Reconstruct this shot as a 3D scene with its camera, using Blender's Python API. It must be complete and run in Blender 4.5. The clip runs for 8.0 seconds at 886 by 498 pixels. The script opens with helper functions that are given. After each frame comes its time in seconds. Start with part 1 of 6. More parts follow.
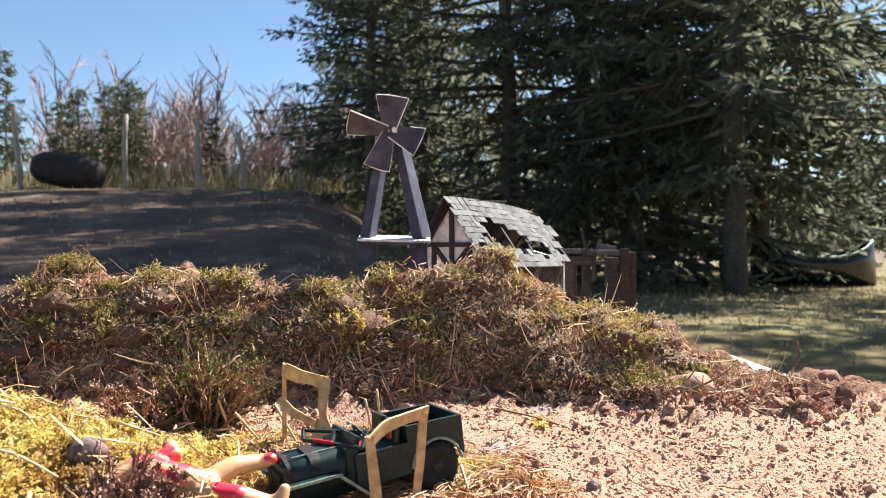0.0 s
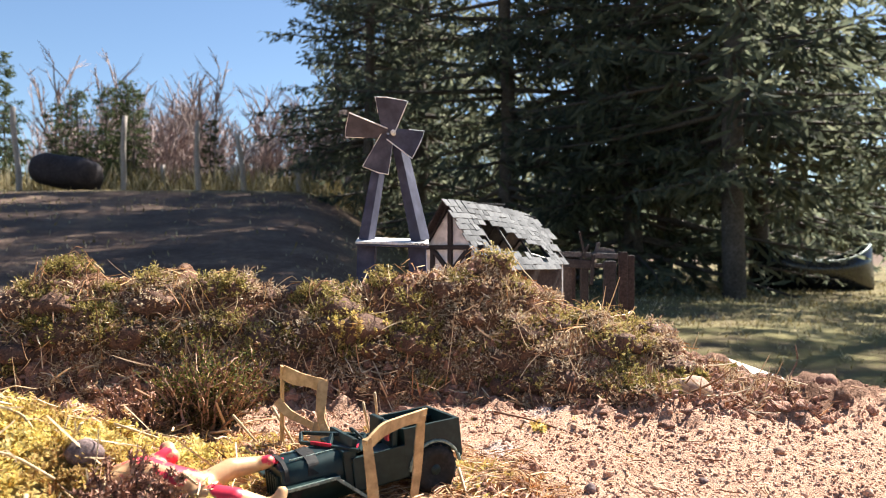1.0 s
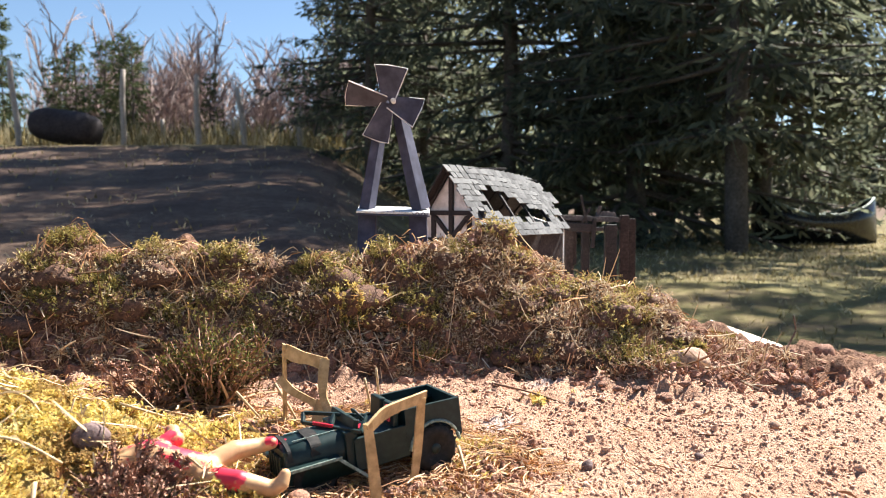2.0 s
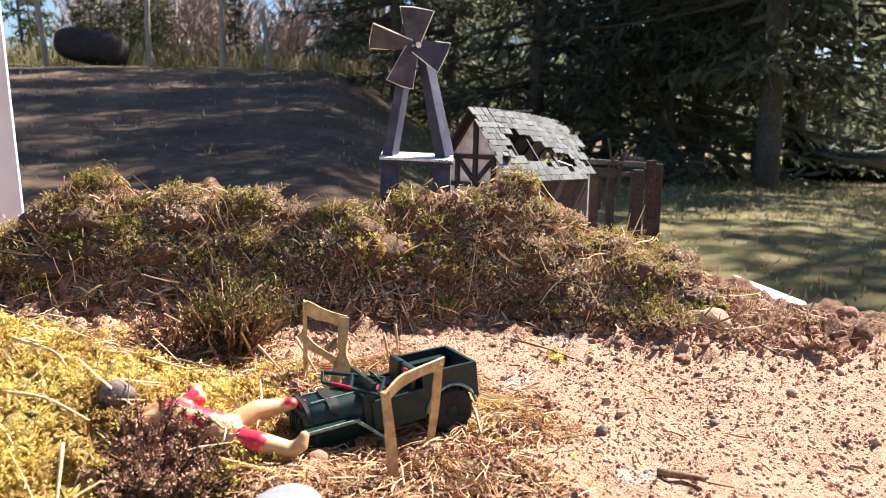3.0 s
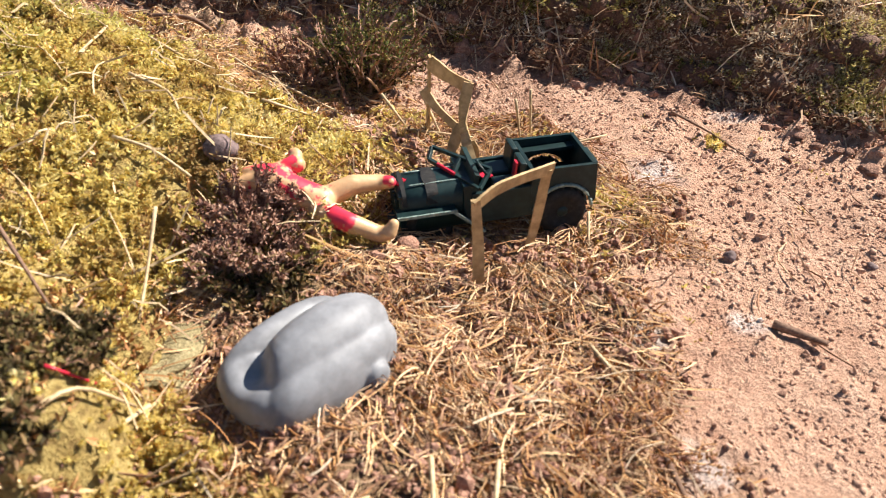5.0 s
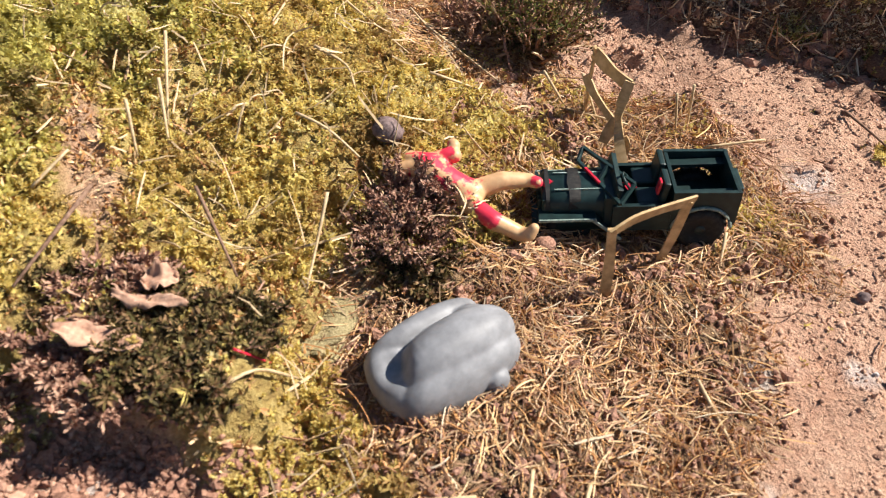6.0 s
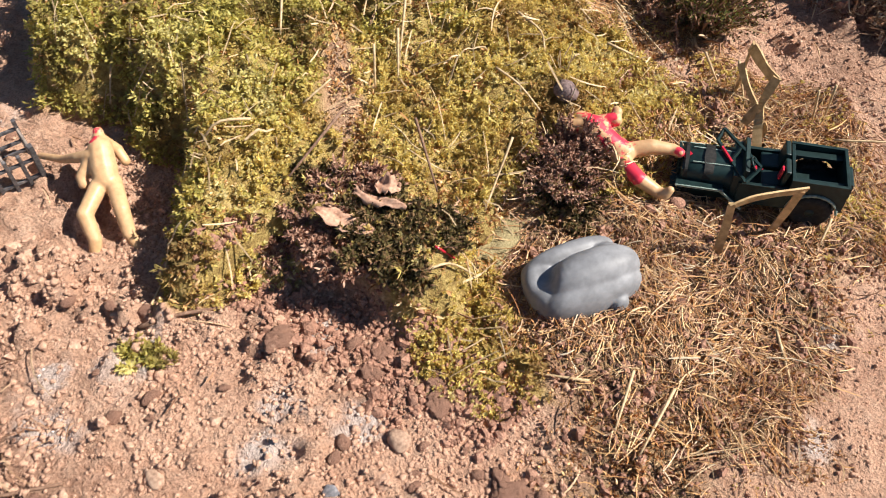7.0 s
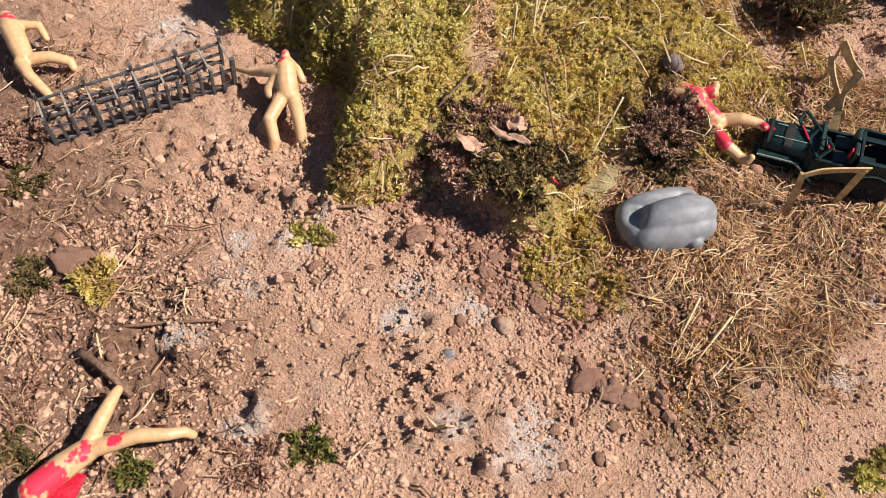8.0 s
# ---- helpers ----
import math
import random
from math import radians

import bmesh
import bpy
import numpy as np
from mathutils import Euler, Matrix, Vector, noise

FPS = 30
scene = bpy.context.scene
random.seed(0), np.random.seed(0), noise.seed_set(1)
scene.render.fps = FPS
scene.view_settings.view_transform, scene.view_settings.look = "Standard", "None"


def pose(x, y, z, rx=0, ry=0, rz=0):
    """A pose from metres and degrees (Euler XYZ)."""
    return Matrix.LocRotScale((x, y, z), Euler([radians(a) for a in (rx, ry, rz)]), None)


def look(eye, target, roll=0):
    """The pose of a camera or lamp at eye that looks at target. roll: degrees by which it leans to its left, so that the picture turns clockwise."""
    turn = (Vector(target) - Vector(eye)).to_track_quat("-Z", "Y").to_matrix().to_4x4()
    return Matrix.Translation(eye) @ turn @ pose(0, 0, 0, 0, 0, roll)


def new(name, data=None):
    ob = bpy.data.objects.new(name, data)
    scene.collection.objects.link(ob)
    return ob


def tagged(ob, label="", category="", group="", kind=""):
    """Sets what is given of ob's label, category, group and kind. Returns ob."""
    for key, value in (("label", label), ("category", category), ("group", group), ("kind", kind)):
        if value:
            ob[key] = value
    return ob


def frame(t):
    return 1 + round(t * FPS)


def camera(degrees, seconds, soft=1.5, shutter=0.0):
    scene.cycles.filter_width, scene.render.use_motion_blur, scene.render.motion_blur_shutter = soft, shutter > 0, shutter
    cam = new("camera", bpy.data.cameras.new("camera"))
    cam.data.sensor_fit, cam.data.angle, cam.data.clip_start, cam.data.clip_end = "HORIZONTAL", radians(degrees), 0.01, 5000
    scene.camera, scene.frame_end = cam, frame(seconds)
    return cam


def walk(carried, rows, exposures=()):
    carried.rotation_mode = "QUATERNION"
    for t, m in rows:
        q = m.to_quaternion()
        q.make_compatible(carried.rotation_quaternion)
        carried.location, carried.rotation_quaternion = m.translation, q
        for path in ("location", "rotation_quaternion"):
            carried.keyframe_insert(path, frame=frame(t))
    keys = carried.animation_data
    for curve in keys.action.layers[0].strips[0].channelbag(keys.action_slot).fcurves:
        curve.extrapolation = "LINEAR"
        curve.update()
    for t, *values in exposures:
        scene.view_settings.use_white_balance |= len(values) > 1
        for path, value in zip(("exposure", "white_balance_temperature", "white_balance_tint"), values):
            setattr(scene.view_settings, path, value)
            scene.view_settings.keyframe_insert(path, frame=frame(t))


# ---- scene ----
cam = camera(60.0, 8.0, soft=0.9, shutter=0.12)
cam.data.dof.use_dof, cam.data.dof.focus_distance, cam.data.dof.aperture_fstop = True, 0.40, 26.0
PATH = [
    (0, (0.001, 0.006, 0.097), (0.001, 2.006, 0.098), 0.0),
    (0.5, (0.001, 0.006, 0.097), (0.003, 2.006, 0.101), 0.1),
    (1, (0.001, 0.006, 0.097), (0.005, 2.006, 0.105), 0.2),
    (1.2, (0.002, 0.005, 0.096), (0.016, 2.005, 0.084), -0.0),
    (2.5, (0.002, 0.007, 0.118), (-0.024, 1.998, -0.069), 0.4),
    (3, (0.003, 0.009, 0.122), (-0.058, 1.986, -0.175), 1.2),
    (3.5, (0.003, 0.011, 0.123), (-0.109, 1.957, -0.322), 2.2),
    (4, (0.009, 0.022, 0.122), (-0.184, 1.903, -0.531), 3.3),
    (4.2, (0.014, 0.033, 0.126), (-0.219, 1.87, -0.631), 3.9),
    (5.3, (0.025, 0.064, 0.167), (-0.513, 1.569, -1.036), 4.2),
    (5.5, (0.021, 0.07, 0.178), (-0.563, 1.503, -1.089), 4.3),
    (6, (0.018, 0.065, 0.205), (-0.664, 1.318, -1.197), 4.1),
    (6.5, (0.022, 0.043, 0.249), (-0.735, 1.103, -1.269), 3.4),
    (7, (0.032, 0.015, 0.272), (-0.781, 0.928, -1.311), 3.8),
    (7.5, (0.046, -0.02, 0.292), (-0.788, 0.795, -1.333), 4.9),
    (8, (0.057, -0.046, 0.32), (-0.79, 0.694, -1.334), 5.4),
]
walk(cam, [(t, look(eye, target, roll)) for t, eye, target, roll in PATH], [(0, 1.8), (1.2, 1.8), (2.5, 1.8), (3.5, 1.75), (4.2, 1.55), (5.5, 1.1), (7, 0.9), (8, 0.68)])

# ---- world and light ----
SUN_ELEV, SUN_AZ = radians(48), radians(45)
sun_way = Vector((math.sin(SUN_AZ) * math.cos(SUN_ELEV), math.cos(SUN_AZ) * math.cos(SUN_ELEV), math.sin(SUN_ELEV)))
world = bpy.data.worlds.new("sky")
scene.world = world
world.use_nodes = True
sky = world.node_tree.nodes.new("ShaderNodeTexSky")
sky.sky_type, sky.sun_disc, sky.sun_elevation, sky.sun_rotation = "NISHITA", False, SUN_ELEV, SUN_AZ
sky.dust_density, sky.ozone_density = 0.25, 4.0
world.node_tree.nodes["Background"].inputs[1].default_value = 0.046
world.node_tree.links.new(sky.outputs[0], world.node_tree.nodes["Background"].inputs[0])
sun = new("sun", bpy.data.lights.new("sun", "SUN"))
sun.data.energy, sun.data.angle, sun.data.color = 5.0, radians(0.53), (1.0, 0.95, 0.88)
sun.matrix_world = look(sun_way * 30, (0, 0, 0))

# ---- arithmetic ----
rng = np.random.default_rng(7)


def sstep(a, b, v):
    q = np.clip((v - a) / (b - a), 0, 1)
    return q * q * (3 - 2 * q)


def lattice(i, j, s):
    v = np.sin(i * 127.1 + j * 311.7 + s * 74.7) * 43758.5453
    return v - np.floor(v)


def vnoise(x, y, s=0):
    i, j = np.floor(x), np.floor(y)
    u, v = x - i, y - j
    u, v = u * u * (3 - 2 * u), v * v * (3 - 2 * v)
    a, b, c, d = lattice(i, j, s), lattice(i + 1, j, s), lattice(i, j + 1, s), lattice(i + 1, j + 1, s)
    return (a * (1 - u) + b * u) * (1 - v) + (c * (1 - u) + d * u) * v


def fbm(x, y, size, octaves=3, s=0):
    """Smooth noise from about -1 to 1 whose largest lumps are size metres wide."""
    total, amp, f = 0, 0.55, 1 / size
    for k in range(octaves):
        total = total + amp * (2 * vnoise(x * f + 13.7 * k, y * f - 7.3 * k, s + k) - 1)
        amp, f = amp * 0.5, f * 2.1
    return total


def crumble(x, y, size, share, s=0):
    """Rounded crumbs about size metres apart: height as a share of size."""
    x, y = x / size + 0.35 * (2 * vnoise(x / size * 2.3, y / size * 2.3, s + 1) - 1), y / size + 0.35 * (2 * vnoise(x / size * 2.3, y / size * 2.3, s + 2) - 1)
    i, j = np.floor(x), np.floor(y)
    top = np.zeros(np.shape(x))
    for di in (-1, 0, 1):
        for dj in (-1, 0, 1):
            a, b = i + di, j + dj
            r = np.where(lattice(a, b, s + 3) < share, 0.25 + 0.40 * lattice(a, b, s + 4), 0.0)
            d2 = (x - a - 0.15 - 0.7 * lattice(a, b, s + 5)) ** 2 + (y - b - 0.15 - 0.7 * lattice(a, b, s + 6)) ** 2
            top = np.maximum(top, np.sqrt(np.maximum(r * r - d2, 0)))
    return top * size


def inside(x, y, poly):
    """Signed distance to a closed outline, positive inside."""
    best, odd = np.full(np.shape(x), 1e9), np.zeros(np.shape(x), bool)
    for (ax, ay), (bx, by) in zip(poly, poly[1:] + poly[:1]):
        ex, ey = bx - ax, by - ay
        q = np.clip(((x - ax) * ex + (y - ay) * ey) / (ex * ex + ey * ey), 0, 1)
        best = np.minimum(best, np.hypot(x - ax - q * ex, y - ay - q * ey))
        if ey != 0:
            odd ^= ((ay > y) != (by > y)) & (x < ax + (y - ay) / ey * ex)
    return np.where(odd, best, -best)


# ---- the lie of the land ----
MOSS = [(-0.315, 0.085), (-0.275, 0.112), (-0.235, 0.113), (-0.184, 0.077), (-0.165, 0.06), (-0.147, 0.088), (-0.138, 0.118), (-0.10, 0.125), (-0.085, 0.12),
        (-0.03, 0.128), (-0.02, 0.145), (-0.055, 0.168), (-0.085, 0.185), (-0.09, 0.215), (-0.066, 0.25), (-0.058, 0.30), (-0.085, 0.335), (-0.165, 0.345),
        (-0.21, 0.362), (-0.30, 0.37), (-0.42, 0.37), (-0.47, 0.25), (-0.39, 0.13)]
MOUND = MOSS[:15] + [(-0.04, 0.33), (-0.05, 0.52), (-0.70, 0.52), (-0.60, 0.20), (-0.39, 0.13)]
EDGE = [(-4, -4), (0.7, -4), (0.68, 0.2), (0.40, 0.47), (0.28, 0.52), (0.225, 0.575), (0.20, 0.66), (0.17, 1.05), (-0.8, 1.1), (-4, 1.5)]
LITTER = [(-0.10, 0.225), (-0.06, 0.165), (-0.02, 0.14), (0.045, 0.13), (0.055, 0.19), (0.04, 0.25), (0.035, 0.345), (0.0, 0.378), (-0.05, 0.385), (-0.09, 0.37), (-0.10, 0.30)]
SHELF = [(-0.168, 0.128), (-0.15, 0.113), (-0.115, 0.122), (-0.085, 0.128), (-0.072, 0.15), (-0.095, 0.185), (-0.14, 0.185), (-0.175, 0.17)]
BERM_X = (-0.8, -0.34, -0.292, -0.272, -0.252, -0.2, -0.105, -0.068, -0.024, 0.028, 0.065, 0.083, 0.10, 0.124, 0.146, 0.172, 0.205, 0.24)
BERM_Z = (0.045, 0.046, 0.050, 0.066, 0.081, 0.083, 0.070, 0.066, 0.076, 0.084, 0.080, 0.072, 0.062, 0.048, 0.038, 0.024, 0.009, 0.0)
FOOT_X = (-0.8, -0.3, -0.1, 0.04, 0.12, 0.19, 0.26)
FOOT_Y = (0.45, 0.452, 0.462, 0.455, 0.425, 0.40, 0.44)


def moss_depth(x, y):
    return inside(x + 0.013 * fbm(x, y, 0.032, 3, 31), y + 0.013 * fbm(x, y, 0.032, 3, 35), MOSS)


def cushion(x, y):
    """Rounded cushions of moss with gaps between them, 0 in the gaps."""
    out = np.zeros(np.shape(x))
    near = (x > -0.5) & (x < 0.05) & (y > 0.03) & (y < 0.42)
    if near.any():
        out[near] = crumble(x[near], y[near], 0.014, 0.85, 500) / 0.014
    return out


def mound_rise(x, y):
    """Height of the mossy mound: it climbs away from the boulder and sinks again before the bank."""
    edge = inside(x + 0.013 * fbm(x, y, 0.032, 3, 31), y + 0.013 * fbm(x, y, 0.032, 3, 35), MOUND)
    slope = 0.024 + 0.34 * (-0.133 - np.maximum(x, -0.225)) + np.where(y > 0.22, 0.20, 0.04) * (np.minimum(y, 0.27) - 0.22)
    flat = 0.5 * (slope + 0.010 + np.sqrt((slope - 0.010) ** 2 + 0.00002))
    return (flat - 0.007) * np.where(x < -0.16, sstep(-0.002, 0.022, edge), sstep(-0.004, 0.045, edge)) * sstep(0.42, 0.265, y)


def berm_part(x, y):
    """Share of the bank's full height, from 0 at its foot to 1 on its crest."""
    foot = np.interp(x, FOOT_X, FOOT_Y) + 0.008 * fbm(x, y * 0.2, 0.05, 2, 51)
    q = np.clip((y - foot) / (0.522 - foot), 0, 1)
    return np.sin(q * math.pi / 2) ** 0.64 * sstep(0.605, 0.545, y)


def far_land(x, y):
    q = x / np.maximum(y, 1.0)
    left = sstep(0.06, -0.2, q)
    z = -0.6 + left * 2.33 * np.clip((y - 3) / 17.2, 0, 1) ** 0.9 + left * 0.022 * np.maximum(y - 20, 0)
    return z + (1 - left) * 0.03 * np.maximum(y - 19, 0) + 0.10 * fbm(x, y, 3.0, 3, 71) * sstep(3, 9, np.abs(y) + np.abs(x))


def land(x, y):
    """Height of the ground."""
    x, y = np.asarray(x, float), np.asarray(y, float)
    base = -0.005 + 0.012 * sstep(0.22, 0.45, y) + 0.010 * sstep(0.05, 0.2, x) * sstep(0.33, 0.46, y) + 0.006 * np.exp(-((x + 0.02) / 0.06) ** 2 - ((y - 0.22) / 0.08) ** 2)
    base = base + 0.008 * np.exp(-((x + 0.085) / 0.03) ** 2 - ((y - 0.258) / 0.03) ** 2) - (0.045 + 0.05 * sstep(0.15, 0.2, x)) * sstep(0.555, 0.64, y) - 0.022 * sstep(0.18, 0.25, x) * sstep(0.46, 0.55, y) - 0.005 * np.exp(-((x + 0.02) / 0.028) ** 2 - ((y - 0.300) / 0.022) ** 2)
    base = base + 0.0045 * fbm(x, y, 0.07, 2, 3) + 0.0034 * fbm(x, y, 0.018, 3, 8)
    near = (np.abs(x) < 0.5) & (np.abs(y - 0.2) < 0.36)
    if near.any():
        xx, yy = x[near], y[near]
        grit = 0.55 * crumble(xx, yy, 0.0050, 0.8, 300) + 0.50 * crumble(xx, yy, 0.012, 0.30 + 0.3 * sstep(0.1, 0.4, fbm(xx, yy, 0.05, 2, 98)), 320) + 0.0012 * fbm(xx, yy, 0.004, 2, 19)
        base = np.array(np.broadcast_to(base, x.shape))
        grit = grit + 0.40 * crumble(xx, yy, 0.0085, 0.75, 340) * sstep(0.16, 0.08, yy)
        lumpy = 0.42 + 1.5 * np.maximum(sstep(0.15, 0.05, yy), sstep(0.37, 0.42, yy)) * sstep(-0.5, 0.3, fbm(xx, yy, 0.06, 2, 97)) + 0.25 * sstep(0.0, 0.5, fbm(xx, yy, 0.05, 2, 99))
        base[near] += grit * lumpy - 0.001
    d = moss_depth(x, y)
    base = base + mound_rise(x, y) + sstep(0, 0.012, d) * (0.007 * np.maximum(fbm(x, y, 0.022, 2, 15), -0.15) + 0.42 * cushion(x, y) * 0.014) + 0.004 * sstep(-0.01, 0.02, inside(x, y, LITTER))
    base = np.maximum(base, -0.004 + 0.028 * sstep(-0.002, 0.018, inside(x, y, SHELF) + 0.004 * fbm(x, y, 0.02, 2, 66)) + 0.002 * fbm(x, y, 0.012, 2, 67))
    b = berm_part(x, y)
    knob, near = np.zeros(x.shape), (b > 0) & (np.abs(x) < 0.6)
    if near.any():
        knob[near] = crumble(x[near], y[near], 0.016, 0.75, 520)
    bank = (np.interp(x, BERM_X, BERM_Z) * 0.95) * b + b * (0.020 * fbm(x, y, 0.035, 3, 22) + 0.45 * knob)
    base = base * (1 - b) + np.maximum(bank, base) * b
    drop = sstep(0.0, -0.75, inside(x, y, EDGE))
    return base * (1 - drop) + far_land(x, y) * drop


def land1(x, y):
    return float(land(np.array([x]), np.array([y]))[0])


def uphill(x, y, e=0.004):
    """Normals of the ground."""
    n = np.stack([(land(x - e, y) - land(x + e, y)) / (2 * e), (land(x, y - e) - land(x, y + e)) / (2 * e), np.ones_like(x)], -1)
    return n / np.linalg.norm(n, axis=-1, keepdims=True)


# ---- mesh building ----
def mesh_of(name, verts, faces, mat, smooth=False):
    """A mesh from an array of corners and an array of triangles or quads."""
    verts, faces = np.asarray(verts, np.float32).reshape(-1, 3), np.asarray(faces, np.int32)
    me = bpy.data.meshes.new(name)
    n, k = faces.shape
    me.vertices.add(len(verts))
    me.vertices.foreach_set("co", verts.ravel())
    me.loops.add(n * k)
    me.loops.foreach_set("vertex_index", faces.ravel())
    me.polygons.add(n)
    me.polygons.foreach_set("loop_start", np.arange(0, n * k, k, dtype=np.int32))
    me.polygons.foreach_set("use_smooth", np.full(n, smooth))
    me.update(calc_edges=True)
    me.materials.append(mat)
    return me


def merge(*pieces):
    V, F, base = [], [], 0
    for v, f in pieces:
        V.append(v)
        F.append(f + base)
        base += len(v)
    return np.concatenate(V), np.concatenate(F)


def unit(v):
    return v / np.maximum(np.linalg.norm(v, axis=-1, keepdims=True), 1e-9)


def blades(P, D, L, W, bend=0.3):
    """Thin pointed leaves: roots P, ways D, lengths L, widths W."""
    n = len(P)
    D = unit(D)
    side = unit(np.cross(D, rng.normal(size=(n, 3))))
    droop = np.cross(side, D) * bend
    L, W = np.broadcast_to(L, n)[:, None], np.broadcast_to(W, n)[:, None]
    mid, tip = P + D * L * 0.55 + droop * L * 0.15, P + D * L + droop * L * 0.55
    V = np.stack([P - side * W * 0.25, P + side * W * 0.25, mid - side * W * 0.5, mid + side * W * 0.5, tip], 1)
    F = np.array([[0, 1, 3], [0, 3, 2], [2, 3, 4]])[None] + 5 * np.arange(n)[:, None, None]
    return V.reshape(-1, 3), F.reshape(-1, 3)


def tubes(C, R, sides=3):
    """Tubes along the courses C (n, k, 3) with radii R (n, k)."""
    C = np.asarray(C, float)
    n, k, _ = C.shape
    R = np.broadcast_to(R, (n, k))
    T = unit(np.gradient(C, axis=1))
    ref = np.where(np.abs(T[..., 2:3]) > 0.9, [1.0, 0, 0], [0, 0, 1.0])
    a = unit(np.cross(T, ref))
    b = np.cross(T, a)
    ang = np.arange(sides) * 2 * math.pi / sides
    V = C[:, :, None] + R[:, :, None, None] * (a[:, :, None] * np.cos(ang)[:, None] + b[:, :, None] * np.sin(ang)[:, None])
    idx = np.arange(n * k * sides).reshape(n, k, sides)
    p, q = idx[:, :-1], idx[:, 1:]
    F = np.stack([p, np.roll(p, -1, 2), np.roll(q, -1, 2), q], -1).reshape(-1, 4)
    tri = np.concatenate([F[:, [0, 1, 2]], F[:, [0, 2, 3]]])
    caps = []
    for m in range(1, sides - 1):
        caps += [np.stack([idx[:, 0, 0], idx[:, 0, m + 1], idx[:, 0, m]], -1), np.stack([idx[:, -1, 0], idx[:, -1, m], idx[:, -1, m + 1]], -1)]
    return V.reshape(-1, 3), np.concatenate([tri, *caps])


PHI = (1 + 5 ** 0.5) / 2
ICO_V = unit(np.array([(-1, PHI, 0), (1, PHI, 0), (-1, -PHI, 0), (1, -PHI, 0), (0, -1, PHI), (0, 1, PHI), (0, -1, -PHI), (0, 1, -PHI), (PHI, 0, -1), (PHI, 0, 1), (-PHI, 0, -1), (-PHI, 0, 1)]))
ICO_F = np.array([(0, 11, 5), (0, 5, 1), (0, 1, 7), (0, 7, 10), (0, 10, 11), (1, 5, 9), (5, 11, 4), (11, 10, 2), (10, 7, 6), (7, 1, 8), (3, 9, 4), (3, 4, 2), (3, 2, 6), (3, 6, 8), (3, 8, 9), (4, 9, 5), (2, 4, 11), (6, 2, 10), (8, 6, 7), (9, 8, 1)])


def lumps(P, S, rough=0.25):
    """Uneven little crumbs at P with radii S."""
    n = len(P)
    stretch = rng.uniform(0.65, 1.25, (n, 1, 3))
    V = ICO_V[None] * (1 + rng.normal(0, rough, (n, 12, 1))) * stretch * np.broadcast_to(S, n)[:, None, None] + P[:, None]
    return V.reshape(-1, 3), (ICO_F[None] + 12 * np.arange(n)[:, None, None]).reshape(-1, 3)


def grains(P, S):
    """Angular little grains at P with radii S, each turned its own way."""
    n = len(P)
    octa = np.array([(1, 0, 0), (-1, 0, 0), (0, 1, 0), (0, -1, 0), (0, 0, 1), (0, 0, -1)], float)
    faces = np.array([(0, 2, 4), (2, 1, 4), (1, 3, 4), (3, 0, 4), (2, 0, 5), (1, 2, 5), (3, 1, 5), (0, 3, 5)])
    turn = np.linalg.qr(rng.normal(size=(n, 3, 3)))[0]
    V = np.einsum("kj,njl->nkl", octa, turn) * (S[:, None, None] * rng.uniform(0.65, 1.35, (n, 6, 1))) + P[:, None]
    return V.reshape(-1, 3), (faces[None] + 6 * np.arange(n)[:, None, None]).reshape(-1, 3)


def ball(n=3):
    bm = bmesh.new()
    bmesh.ops.create_icosphere(bm, subdivisions=n, radius=1)
    V = np.array([v.co[:] for v in bm.verts])
    F = np.array([[v.index for v in f.verts] for f in bm.faces])
    bm.free()
    return V, F


def thing(name, at, label, category, group="", turn=0):
    ob = new(name)
    ob.matrix_world = pose(*at, 0, 0, turn)
    ob.empty_display_size = 0.01
    return tagged(ob, label, category, group)


def child(ob, parent):
    ob.parent = parent
    return ob


def part(name, data, parent, label=""):
    ob = child(new(name, data), parent)
    return tagged(ob, label) if label else ob


def solid(name, data, label, category, group="", kind="", at=(0, 0, 0)):
    ob = new(name, data)
    ob.location = at
    return tagged(ob, label, category, group, kind)


def box_mesh(name, size, mat, m=None, bevel=0.1, taper=(1, 1)):
    """A block about its middle, its edges broken; taper narrows its top in x and y."""
    bm = bmesh.new()
    bmesh.ops.create_cube(bm, size=1)
    for v in bm.verts:
        k = (taper[0], taper[1]) if v.co.z > 0 else (1, 1)
        v.co = Vector((v.co.x * size[0] * k[0], v.co.y * size[1] * k[1], v.co.z * size[2]))
    if bevel:
        bmesh.ops.bevel(bm, geom=bm.edges[:], offset=min(size) * bevel, segments=2, affect="EDGES", profile=0.6)
    if m is not None:
        bmesh.ops.transform(bm, matrix=m, verts=bm.verts[:])
    me = bpy.data.meshes.new(name)
    bm.to_mesh(me)
    bm.free()
    me.materials.append(mat)
    return me


def along(a, b, up=(0, 0, 1)):
    """The pose whose z runs from a to b, at the middle."""
    a, b = Vector(a), Vector(b)
    z = (b - a).normalized()
    y = Vector(up) - z * z.dot(Vector(up))
    y = (y if y.length > 1e-6 else Vector((0, 1, 0)) - z * z.y).normalized()
    x = y.cross(z)
    m = Matrix((x, y, z)).transposed().to_4x4()
    m.translation = (a + b) / 2
    return m


def beam_mesh(name, a, b, width, depth, mat, up=(0, 1, 0), taper=(1, 1), bevel=0.1):
    return box_mesh(name, (width, depth, (Vector(b) - Vector(a)).length), mat, along(a, b, up), bevel, taper)


